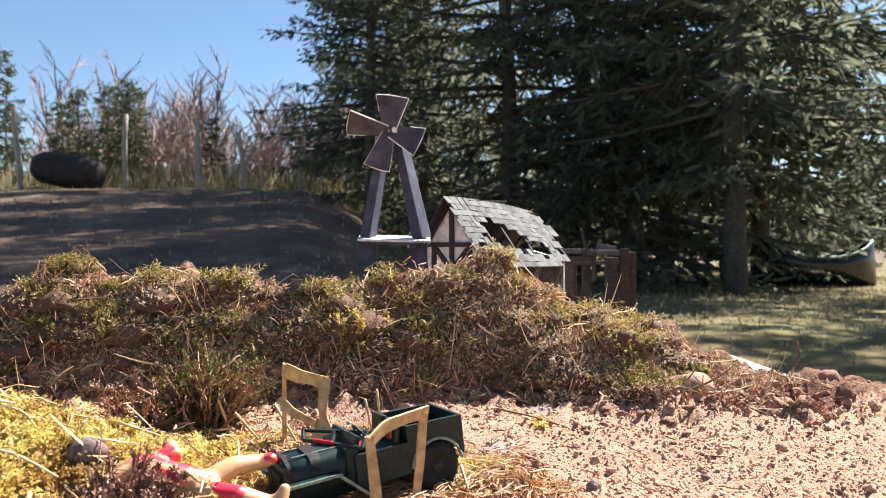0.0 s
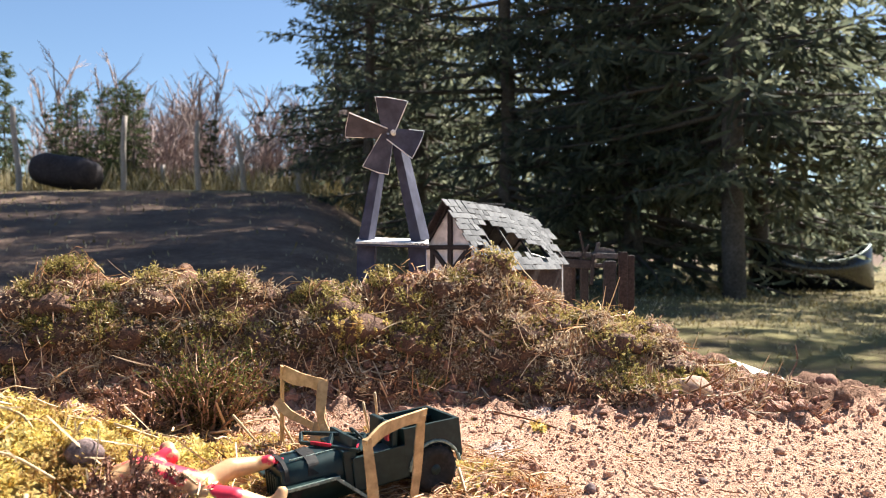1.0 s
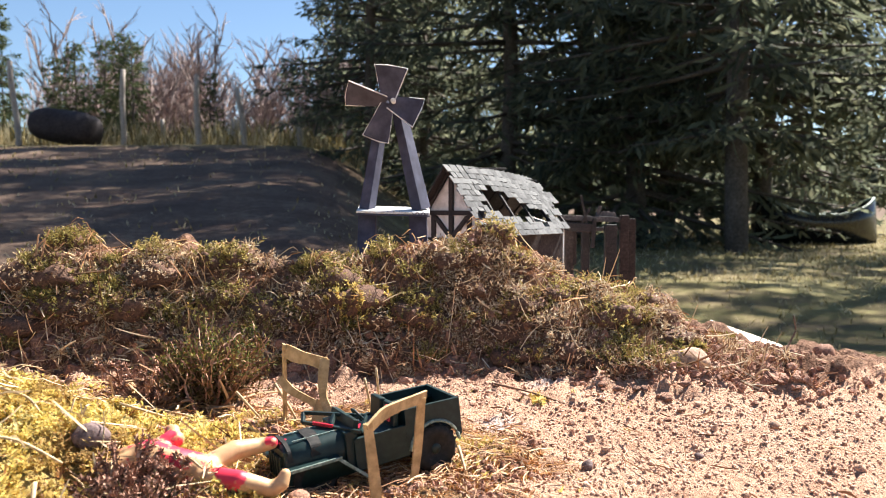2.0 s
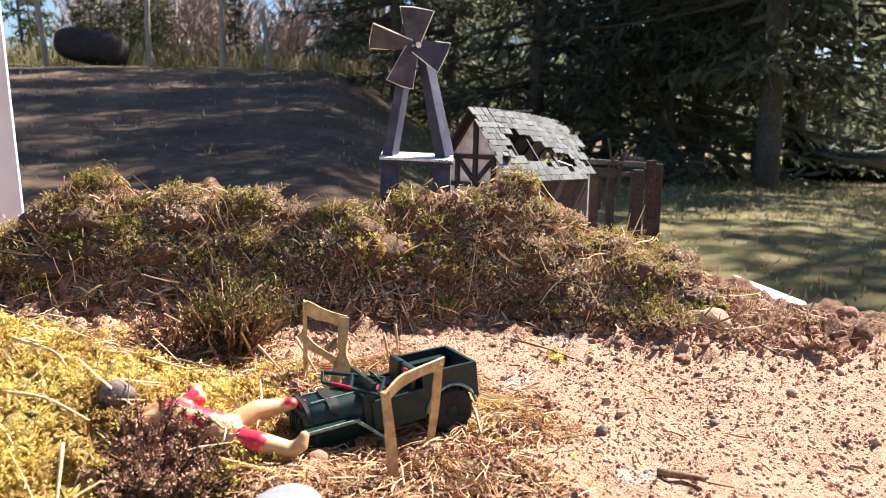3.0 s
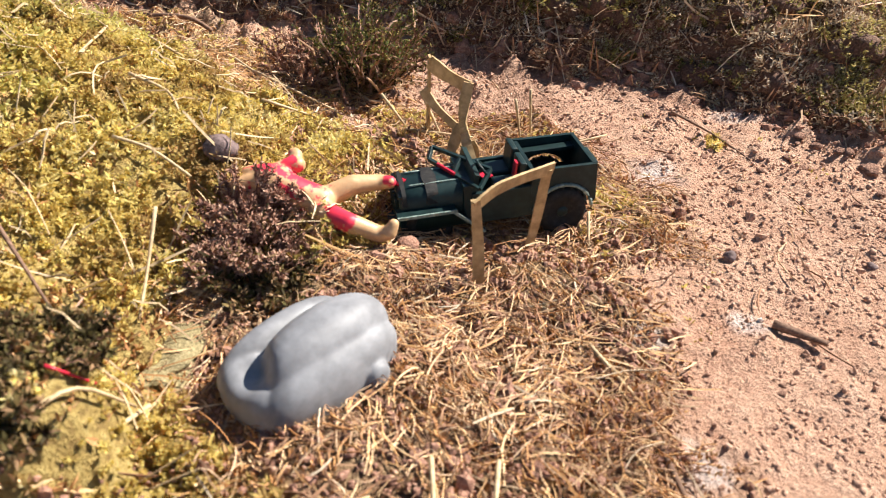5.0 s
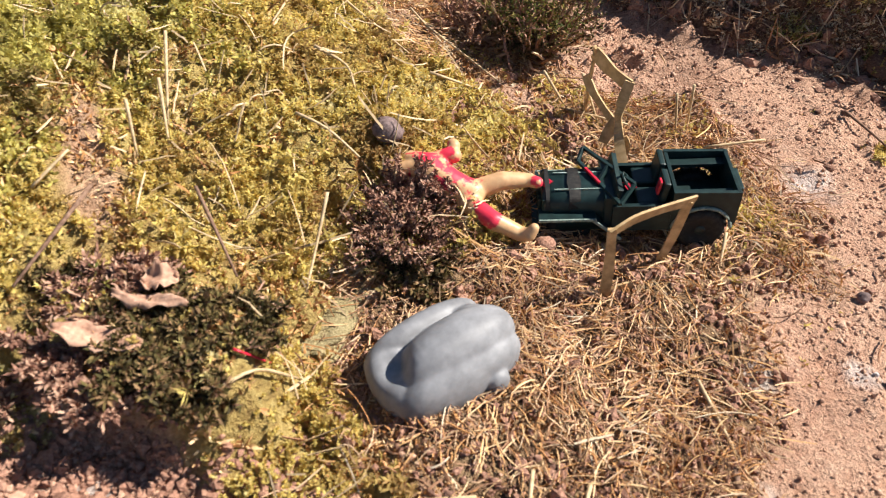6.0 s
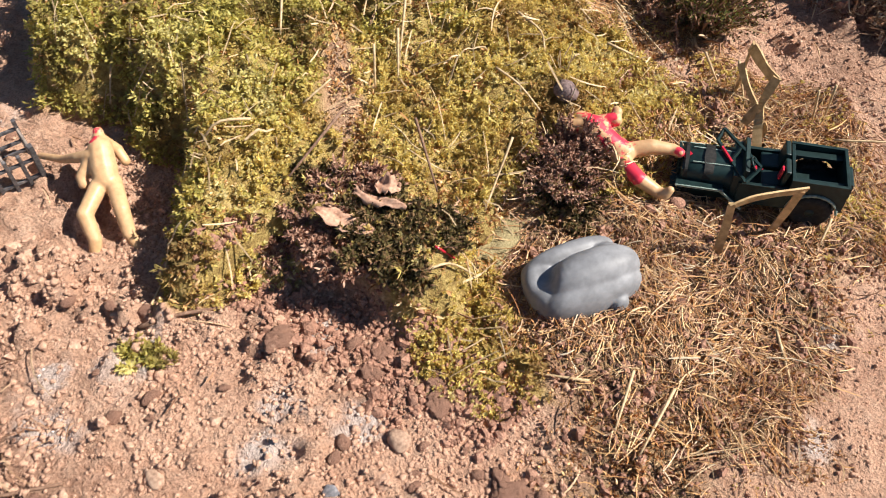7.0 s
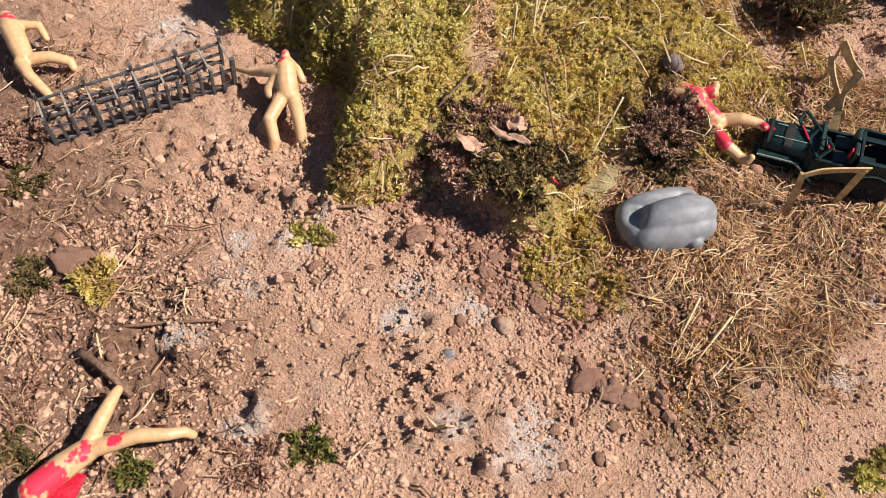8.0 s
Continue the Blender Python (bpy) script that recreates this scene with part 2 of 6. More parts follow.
def ribbon_mesh(name, pts, across, width, thick, mat, steps=5):
    """A bent flat strip through pts; across: the way of its width."""
    P = np.array(pts, float)
    k = len(P)
    s = np.linspace(0, k - 1, (k - 1) * steps + 1)
    P = np.stack([np.interp(s, np.arange(k), P[:, c]) for c in range(3)], -1)
    for _ in range(2):
        P[1:-1] = (P[:-2] + 2 * P[1:-1] + P[2:]) / 4
    T = unit(np.gradient(P, axis=0))
    A = np.array(across, float)
    if A.ndim == 2:
        A = np.stack([np.interp(s, np.arange(k), A[:, c]) for c in range(3)], -1)
    A = unit(A - T * np.sum(A * T, -1, keepdims=True))
    N = np.cross(T, A)
    w = width * (0.5 + 0.06 * np.sin(s * 2.3))[:, None]
    rings = np.stack([P + A * w + N * thick / 2, P - A * w + N * thick / 2, P - A * w - N * thick / 2, P + A * w - N * thick / 2], 1)
    n = len(P)
    idx = np.arange(n * 4).reshape(n, 4)
    F = np.stack([idx[:-1], np.roll(idx[:-1], -1, 1), np.roll(idx[1:], -1, 1), idx[1:]], -1).reshape(-1, 4)
    F = np.concatenate([F, idx[0][None, ::-1], idx[-1][None]])
    return mesh_of(name, rings.reshape(-1, 3), F, mat)


def lathe_mesh(name, profile, mat, m=None, sides=24):
    """A turned body: profile of (radius, height) about z."""
    ang = np.arange(sides) * 2 * math.pi / sides
    pr = np.array(profile, float)
    V = np.stack([pr[:, :1] * np.cos(ang), pr[:, :1] * np.sin(ang), np.repeat(pr[:, 1:], sides, 1)], -1)
    k = len(pr)
    idx = np.arange(k * sides).reshape(k, sides)
    F = np.stack([idx[:-1], np.roll(idx[:-1], -1, 1), np.roll(idx[1:], -1, 1), idx[1:]], -1).reshape(-1, 4)
    me = mesh_of(name, V.reshape(-1, 3), F, mat, True)
    if m is not None:
        me.transform(m)
    return me


# ---- materials ----
def nodes_of(name, rough=0.8, metal=0.0, spec=0.3):
    m = bpy.data.materials.new(name)
    m.use_nodes = True
    nt = m.node_tree
    b = nt.nodes["Principled BSDF"]
    b.inputs["Roughness"].default_value, b.inputs["Metallic"].default_value = rough, metal
    b.inputs["Specular IOR Level"].default_value = spec
    return m, nt, b


def add(nt, kind):
    return nt.nodes.new(kind)


def noise_of(nt, scale, detail=4, rough=0.6):
    co = add(nt, "ShaderNodeTexCoord")
    n = add(nt, "ShaderNodeTexNoise")
    n.inputs["Scale"].default_value, n.inputs["Detail"].default_value, n.inputs["Roughness"].default_value = scale, detail, rough
    nt.links.new(co.outputs["Object"], n.inputs["Vector"])
    return n.outputs["Fac"]


def ramp_of(nt, fac, stops):
    r = add(nt, "ShaderNodeValToRGB")
    e = r.color_ramp.elements
    while len(e) < len(stops):
        e.new(0.5)
    for el, (p, c) in zip(e, stops):
        el.position, el.color = p, (*c, 1)
    nt.links.new(fac, r.inputs["Fac"])
    return r.outputs["Color"]


def mix_of(nt, fac, a, b, blend="MIX"):
    n = add(nt, "ShaderNodeMix")
    n.data_type, n.blend_type = "RGBA", blend
    for sock, v in ((n.inputs[0], fac), (n.inputs[6], a), (n.inputs[7], b)):
        if isinstance(v, (int, float)):
            sock.default_value = v
        elif isinstance(v, tuple):
            sock.default_value = (*v, 1)
        else:
            nt.links.new(v, sock)
    return n.outputs[2]


def math_of(nt, op, a, b=0.5):
    n = add(nt, "ShaderNodeMath")
    n.operation, n.use_clamp = op, True
    for sock, v in zip(n.inputs, (a, b)):
        if isinstance(v, (int, float)):
            sock.default_value = v
        else:
            nt.links.new(v, sock)
    return n.outputs[0]


def bump_on(nt, b, fac, strength, distance):
    n = add(nt, "ShaderNodeBump")
    n.inputs["Strength"].default_value, n.inputs["Distance"].default_value = strength, distance
    nt.links.new(fac, n.inputs["Height"])
    nt.links.new(n.outputs["Normal"], b.inputs["Normal"])


def surface(name, colours, grain, stain, rough=0.85, bump=0.5, depth=0.0005, spec=0.25, metal=0.0, by="noise", sheer=0.0, single=0.62):
    """A natural surface: colours spread over fine grain (per metre), a coarser stain over that; by 'island' each piece takes its own shade."""
    m, nt, b = nodes_of(name, rough, metal, spec)
    fine, coarse = noise_of(nt, grain, 5), noise_of(nt, stain, 3)
    stops = [(0.28 + 0.44 * i / max(len(colours) - 1, 1), c) for i, c in enumerate(colours)]
    if by == "island":
        g = add(nt, "ShaderNodeNewGeometry")
        pick = math_of(nt, "ADD", math_of(nt, "MULTIPLY", g.outputs["Random Per Island"], single), math_of(nt, "MULTIPLY", math_of(nt, "MULTIPLY", math_of(nt, "SUBTRACT", coarse, 0.2), 1.67), 1.02 - single))
        pick = math_of(nt, "MULTIPLY", pick, 0.98)
    elif by == "object":
        g = add(nt, "ShaderNodeObjectInfo")
        pick = math_of(nt, "ADD", math_of(nt, "MULTIPLY", g.outputs["Random"], 0.55), math_of(nt, "MULTIPLY", fine, 0.45))
    else:
        pick = math_of(nt, "ADD", math_of(nt, "MULTIPLY", fine, 0.6), math_of(nt, "MULTIPLY", coarse, 0.4))
    col = ramp_of(nt, pick, stops)
    shade = ramp_of(nt, fine, [(0.3, (0.72, 0.72, 0.72)), (0.7, (1.12, 1.12, 1.12))])
    col = mix_of(nt, 1.0, col, shade, "MULTIPLY")
    nt.links.new(col, b.inputs["Base Color"])
    if bump:
        bump_on(nt, b, fine, bump, depth)
    if sheer:
        tr = add(nt, "ShaderNodeBsdfTranslucent")
        nt.links.new(col, tr.inputs["Color"])
        ms = add(nt, "ShaderNodeMixShader")
        ms.inputs[0].default_value = sheer
        nt.links.new(b.outputs[0], ms.inputs[1])
        nt.links.new(tr.outputs[0], ms.inputs[2])
        nt.links.new(ms.outputs[0], nt.nodes["Material Output"].inputs["Surface"])
    return m


def ground_material():
    m, nt, b = nodes_of("earth", 0.95, 0, 0.15)

    def attr(n):
        a = add(nt, "ShaderNodeAttribute")
        a.attribute_name = n
        return a.outputs["Fac"]
    grit, fine, mid = noise_of(nt, 900, 4, 0.7), noise_of(nt, 260, 5, 0.65), noise_of(nt, 28, 4)
    sand = ramp_of(nt, math_of(nt, "ADD", math_of(nt, "MULTIPLY", fine, 0.55), math_of(nt, "MULTIPLY", mid, 0.45)),
                   [(0.28, (0.40, 0.205, 0.126)), (0.42, (0.53, 0.305, 0.203)), (0.55, (0.605, 0.375, 0.258)), (0.72, (0.665, 0.46, 0.34))])
    speck = ramp_of(nt, grit, [(0.30, (0.55, 0.5, 0.48)), (0.5, (1, 1, 1)), (0.75, (1.25, 1.22, 1.18))])
    sand = mix_of(nt, 1.0, sand, speck, "MULTIPLY")
    soil = ramp_of(nt, fine, [(0.32, (0.12, 0.062, 0.04)), (0.5, (0.24, 0.13, 0.084)), (0.7, (0.38, 0.23, 0.155))])
    peat = ramp_of(nt, fine, [(0.32, (0.24, 0.15, 0.055)), (0.5, (0.42, 0.295, 0.10)), (0.7, (0.60, 0.46, 0.18))])
    litter = ramp_of(nt, fine, [(0.3, (0.12, 0.07, 0.04)), (0.5, (0.27, 0.165, 0.09)), (0.7, (0.42, 0.29, 0.16))])
    chalk = ramp_of(nt, fine, [(0.3, (0.45, 0.36, 0.32)), (0.6, (0.72, 0.66, 0.62))])
    patch = noise_of(nt, 1.3, 5, 0.65)
    tuft = noise_of(nt, 14, 5, 0.7)
    # turf's own mottle, its dark end widened to paint in dappled shade
    turf = ramp_of(nt, math_of(nt, "ADD", math_of(nt, "MULTIPLY", patch, 0.6), math_of(nt, "MULTIPLY", tuft, 0.4)),
                   [(0.36, (0.085, 0.06, 0.042)), (0.45, (0.15, 0.115, 0.055)), (0.55, (0.165, 0.145, 0.055)), (0.66, (0.30, 0.25, 0.14))])
    # dry hillside grass, darkened to carry the trees' shade on the slope
    dry = ramp_of(nt, math_of(nt, "ADD", math_of(nt, "MULTIPLY", patch, 0.5), math_of(nt, "MULTIPLY", tuft, 0.5)),
                  [(0.34, (0.06, 0.036, 0.027)), (0.5, (0.115, 0.075, 0.055)), (0.66, (0.22, 0.155, 0.105))])
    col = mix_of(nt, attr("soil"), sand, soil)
    col = mix_of(nt, attr("litter"), col, litter)
    col = mix_of(nt, attr("moss"), col, peat)
    col = mix_of(nt, attr("chalk"), col, chalk)
    col = mix_of(nt, attr("turf"), col, turf)
    col = mix_of(nt, attr("dry"), col, dry)
    nt.links.new(col, b.inputs["Base Color"])
    bump_on(nt, b, math_of(nt, "ADD", math_of(nt, "MULTIPLY", grit, 0.4), math_of(nt, "MULTIPLY", fine, 0.6)), 1.0, 0.006)
    return m


EARTH = ground_material()
GRIT = surface("sand_grains", [(0.395, 0.205, 0.128), (0.495, 0.285, 0.19), (0.56, 0.35, 0.243), (0.62, 0.42, 0.313)], 700, 30, by="noise", bump=1.0, depth=0.0009)
CLOD = surface("red_soil", [(0.22, 0.105, 0.07), (0.35, 0.185, 0.125), (0.46, 0.275, 0.19)], 900, 120, bump=0.9, depth=0.0008, by="noise")
CHALK = surface("white_powder", [(0.50, 0.40, 0.34), (0.62, 0.54, 0.48), (0.70, 0.64, 0.59)], 900, 100, by="island")
MOSS_Y = surface("yellow_moss", [(0.42, 0.265, 0.105), (0.62, 0.46, 0.15), (0.77, 0.625, 0.19), (0.80, 0.68, 0.35)], 300, 30, by="island", sheer=0.45, bump=0, single=0.18)
MOSS_G = surface("green_moss", [(0.27, 0.19, 0.075), (0.45, 0.375, 0.11), (0.65, 0.57, 0.155), (0.76, 0.67, 0.29)], 300, 30, by="island", sheer=0.45, bump=0, single=0.18)
BANK_G = surface("bank_moss", [(0.17, 0.125, 0.045), (0.33, 0.27, 0.075), (0.48, 0.39, 0.12), (0.62, 0.50, 0.22)], 900, 25, by="island", sheer=0.3, bump=0)
# soil of the turf lumps, its brown deepened to carry the bank's shade
SHADED_BANK_SOIL = surface("shaded_bank_soil", [(0.07, 0.036, 0.024), (0.15, 0.08, 0.052), (0.26, 0.15, 0.098)], 900, 90, bump=0.9, depth=0.0012)
DEAD = surface("bleached_moss", [(0.22, 0.125, 0.07), (0.46, 0.30, 0.17), (0.66, 0.49, 0.31), (0.76, 0.63, 0.45)], 700, 40, by="island", bump=0, sheer=0.2)
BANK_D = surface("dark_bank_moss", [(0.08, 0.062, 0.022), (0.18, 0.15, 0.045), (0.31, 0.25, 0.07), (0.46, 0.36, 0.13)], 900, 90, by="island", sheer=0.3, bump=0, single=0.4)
ROOTS = surface("dry_roots", [(0.18, 0.092, 0.053), (0.35, 0.185, 0.103), (0.50, 0.295, 0.168), (0.60, 0.41, 0.25)], 700, 30, by="island", bump=0)
STRAW = surface("dry_straw", [(0.36, 0.165, 0.06), (0.55, 0.285, 0.11), (0.66, 0.39, 0.17), (0.76, 0.53, 0.29)], 800, 60, by="island", rough=0.6, bump=0.3, depth=0.0002)
STALK = surface("pale_stalk", [(0.40, 0.27, 0.145), (0.54, 0.39, 0.22), (0.63, 0.48, 0.30)], 600, 60, rough=0.55, bump=0.4, depth=0.0002)
TWIG = surface("brown_twig", [(0.10, 0.055, 0.035), (0.20, 0.115, 0.075), (0.30, 0.19, 0.13)], 700, 60, bump=0.6)
HEATH_D = surface("heath_leaf_dark", [(0.06, 0.045, 0.02), (0.12, 0.10, 0.032), (0.21, 0.15, 0.055), (0.32, 0.19, 0.095)], 900, 40, by="island", sheer=0.2, bump=0)
HEATH_G = surface("heath_leaf_green", [(0.06, 0.07, 0.018), (0.13, 0.14, 0.03), (0.24, 0.22, 0.05), (0.28, 0.18, 0.07)], 900, 40, by="island", sheer=0.25, bump=0)
HEATH_B = surface("heath_stem_brown", [(0.19, 0.092, 0.062), (0.35, 0.185, 0.125), (0.52, 0.32, 0.22)], 900, 40, by="island", bump=0)
LEAF = surface("dead_leaf", [(0.34, 0.175, 0.11), (0.47, 0.27, 0.18), (0.55, 0.36, 0.25)], 500, 90, rough=0.7, bump=0.5, depth=0.0004)
STONE_P = surface("purple_stone", [(0.10, 0.068, 0.062), (0.18, 0.125, 0.115), (0.27, 0.195, 0.18)], 700, 90, bump=0.6)
STONE_B = surface("buff_stone", [(0.26, 0.155, 0.105), (0.40, 0.26, 0.18), (0.48, 0.34, 0.25)], 700, 80, bump=0.6)
STONE_G = surface("grey_pebble", [(0.10, 0.10, 0.11), (0.20, 0.19, 0.20), (0.32, 0.30, 0.30)], 700, 80, bump=0.4)
LICHEN = surface("sandy_lichen", [(0.20, 0.155, 0.075), (0.33, 0.265, 0.13), (0.44, 0.36, 0.20)], 1200, 60, bump=0.9, depth=0.0008)
BOULDER = surface("grey_boulder", [(0.205, 0.205, 0.213), (0.23, 0.23, 0.238), (0.255, 0.255, 0.262)], 120, 30, rough=0.55, bump=0.12, depth=0.0004, spec=0.4)
JEEP = surface("dark_green_plastic", [(0.005, 0.015, 0.014), (0.008, 0.023, 0.022), (0.014, 0.034, 0.032)], 300, 90, rough=0.45, bump=0.1, depth=0.0003, spec=0.35)
TYRE = surface("black_rubber", [(0.010, 0.010, 0.010), (0.018, 0.017, 0.016), (0.04, 0.035, 0.03)], 500, 90, rough=0.7, bump=0.3, depth=0.0003)
# pale tone: worn edges on the jeep, a painted highlight on the boat's rim
BRIM = surface("worn_lit_edge", [(0.10, 0.15, 0.13), (0.22, 0.28, 0.24), (0.36, 0.42, 0.36)], 900, 200, rough=0.5, bump=0.2)
RED = surface("red_paint", [(0.36, 0.008, 0.020), (0.50, 0.016, 0.036), (0.60, 0.04, 0.07)], 700, 200, rough=0.3, bump=0.2, spec=0.5)
LATH = surface("bent_lath", [(0.40, 0.25, 0.11), (0.52, 0.35, 0.17), (0.60, 0.43, 0.24)], 260, 70, rough=0.6, bump=0.3)
MILL = surface("slate_painted_board", [(0.036, 0.038, 0.066), (0.055, 0.058, 0.095), (0.09, 0.093, 0.135)], 90, 40, rough=0.7, bump=0.3)
BLADE = surface("brown_grey_card", [(0.046, 0.043, 0.058), (0.07, 0.065, 0.085), (0.105, 0.098, 0.12)], 90, 40, rough=0.7, bump=0.3)
CARD = surface("white_card", [(0.62, 0.60, 0.58), (0.74, 0.72, 0.70), (0.8, 0.79, 0.78)], 300, 40, rough=0.7, bump=0.2)
SHINGLE = surface("grey_shingle", [(0.085, 0.085, 0.086), (0.125, 0.125, 0.125), (0.175, 0.175, 0.172)], 700, 90, by="object", rough=0.85, bump=0.5)
PLASTER = surface("white_plaster", [(0.66, 0.65, 0.63), (0.73, 0.72, 0.70), (0.8, 0.79, 0.77)], 120, 30, bump=0.15)
TIMBER = surface("black_timber", [(0.016, 0.014, 0.015), (0.03, 0.026, 0.027), (0.06, 0.05, 0.05)], 500, 80, rough=0.7, bump=0.4)
RUST = surface("rusty_timber", [(0.022, 0.017, 0.018), (0.045, 0.033, 0.031), (0.08, 0.06, 0.056)], 400, 80, bump=0.5)
IRON = surface("dusty_grey_plastic", [(0.04, 0.037, 0.04), (0.085, 0.078, 0.08), (0.20, 0.175, 0.16)], 500, 80, rough=0.6, bump=0.2)
DUST = surface("dusty_bar", [(0.20, 0.165, 0.14), (0.32, 0.26, 0.22), (0.42, 0.36, 0.31)], 500, 80, rough=0.9, bump=0.4)
PANEL = surface("white_panel", [(0.76, 0.76, 0.79), (0.78, 0.78, 0.81), (0.8, 0.8, 0.83)], 4, 1, rough=0.5, bump=0.05)
BOARD = surface("cream_board", [(0.52, 0.45, 0.34), (0.64, 0.57, 0.45), (0.70, 0.64, 0.53)], 200, 30, rough=0.7, bump=0.2)
BARK = surface("bark", [(0.05, 0.038, 0.03), (0.10, 0.08, 0.065), (0.17, 0.14, 0.12)], 30, 3, bump=0.8, depth=0.02)
NEEDLE = surface("spruce_needles", [(0.075, 0.085, 0.062), (0.115, 0.132, 0.088), (0.155, 0.17, 0.112), (0.22, 0.225, 0.145)], 12, 0.5, by="island", bump=0, sheer=0.62)
NEEDLE_P = surface("young_pine_needles", [(0.05, 0.07, 0.03), (0.09, 0.115, 0.045), (0.14, 0.15, 0.065)], 12, 0.5, by="island", bump=0, sheer=0.25)
TWIGS = surface("bare_twigs", [(0.22, 0.155, 0.14), (0.33, 0.245, 0.22), (0.46, 0.365, 0.335)], 12, 0.5, by="island", bump=0)
POST = surface("grey_fence_post", [(0.24, 0.20, 0.17), (0.36, 0.31, 0.27), (0.45, 0.40, 0.36)], 40, 4, bump=0.4, depth=0.004)
BALE = surface("dark_bale", [(0.018, 0.014, 0.015), (0.038, 0.030, 0.032), (0.07, 0.055, 0.055)], 25, 3, rough=0.8, bump=0.7, depth=0.02)
HULL = surface("black_hull", [(0.008, 0.009, 0.010), (0.014, 0.015, 0.017), (0.03, 0.03, 0.034)], 20, 2, rough=0.25, bump=0.1, depth=0.01, spec=0.6)
GRASS = surface("dry_grass", [(0.17, 0.13, 0.05), (0.30, 0.235, 0.09), (0.42, 0.35, 0.19), (0.52, 0.44, 0.28)], 30, 1.2, by="island", bump=0, sheer=0.3)


def figure_material():
    m, nt, b = nodes_of("flesh_plastic", 0.45, 0, 0.4)
    f = noise_of(nt, 170, 5)
    base = ramp_of(nt, noise_of(nt, 400, 4), [(0.3, (0.50, 0.285, 0.14)), (0.7, (0.61, 0.385, 0.20))])
    a = add(nt, "ShaderNodeAttribute")
    a.attribute_name = "paint"
    wet = ramp_of(nt, math_of(nt, "ADD", math_of(nt, "MULTIPLY", a.outputs["Fac"], 0.34), math_of(nt, "MULTIPLY", f, 0.85)), [(0.64, (0, 0, 0)), (0.70, (1, 1, 1))])
    nt.links.new(mix_of(nt, wet, base, (0.62, 0.03, 0.06)), b.inputs["Base Color"])
    bump_on(nt, b, noise_of(nt, 500, 3), 0.2, 0.0003)
    return m


FLESH = figure_material()


# ---- ground ----
def stretch_axis(lo, hi, step, grow, reach):
    mid = list(np.arange(lo, hi, step))
    out, d, v = [], step, mid[-1]
    while v < reach:
        d *= grow
        v += d
        out.append(v)
    back, d, v = [], step, lo
    while v > -reach:
        d *= grow
        v -= d
        back.append(v)
    return np.array(back[::-1] + mid + out)


STRAWY = [(-0.34, 0.36), (-0.16, 0.335), (-0.08, 0.355), (-0.085, 0.395), (-0.16, 0.425), (-0.34, 0.435)]
BARE_EARTH = [(-0.222, 0.212), (-0.203, 0.203), (-0.180, 0.190), (-0.164, 0.176), (-0.168, 0.164), (-0.188, 0.172), (-0.212, 0.192)]
SHADY = [(-0.175, 0.13), (-0.15, 0.105), (-0.115, 0.118), (-0.085, 0.12), (-0.08, 0.15), (-0.10, 0.175), (-0.14, 0.175), (-0.17, 0.165)]
CHALKS = [(-0.113, 0.106, 0.014), (-0.070, 0.094, 0.013), (-0.10, 0.075, 0.012), (0.028, 0.365, 0.012), (0.037, 0.254, 0.007), (0.067, 0.277, 0.006), (0.04, 0.474, 0.012), (0.06, 0.44, 0.01),
          (-0.15, 0.005, 0.012), (-0.135, -0.03, 0.010), (-0.30, 0.015, 0.012), (-0.33, 0.06, 0.02), (-0.005, 0.07, 0.02), (-0.08, -0.03, 0.012), (0.03, 0.02, 0.02), (0.055, 0.21, 0.01), (-0.155, 0.045, 0.015), (-0.088, 0.058, 0.012), (-0.03, 0.045, 0.012), (-0.17, 0.015, 0.012)]


def litter_share(x, y):
    wild = 0.030 * fbm(x, y, 0.035, 4, 61)
    return np.maximum(sstep(-0.016, 0.016, inside(x, y, LITTER) + wild), 0.8 * sstep(-0.012, 0.012, inside(x, y, STRAWY) + wild))


def chalk_share(x, y):
    total = np.zeros(np.shape(x))
    for cx, cy, r in CHALKS:
        total = np.maximum(total, np.exp(-((x - cx) ** 2 + (y - cy) ** 2) / (r * r)))
    return sstep(0.25, 1.0, total + 0.6 * fbm(x, y, 0.010, 4, 44)) * sstep(0.2, 0.02, berm_part(x, y))


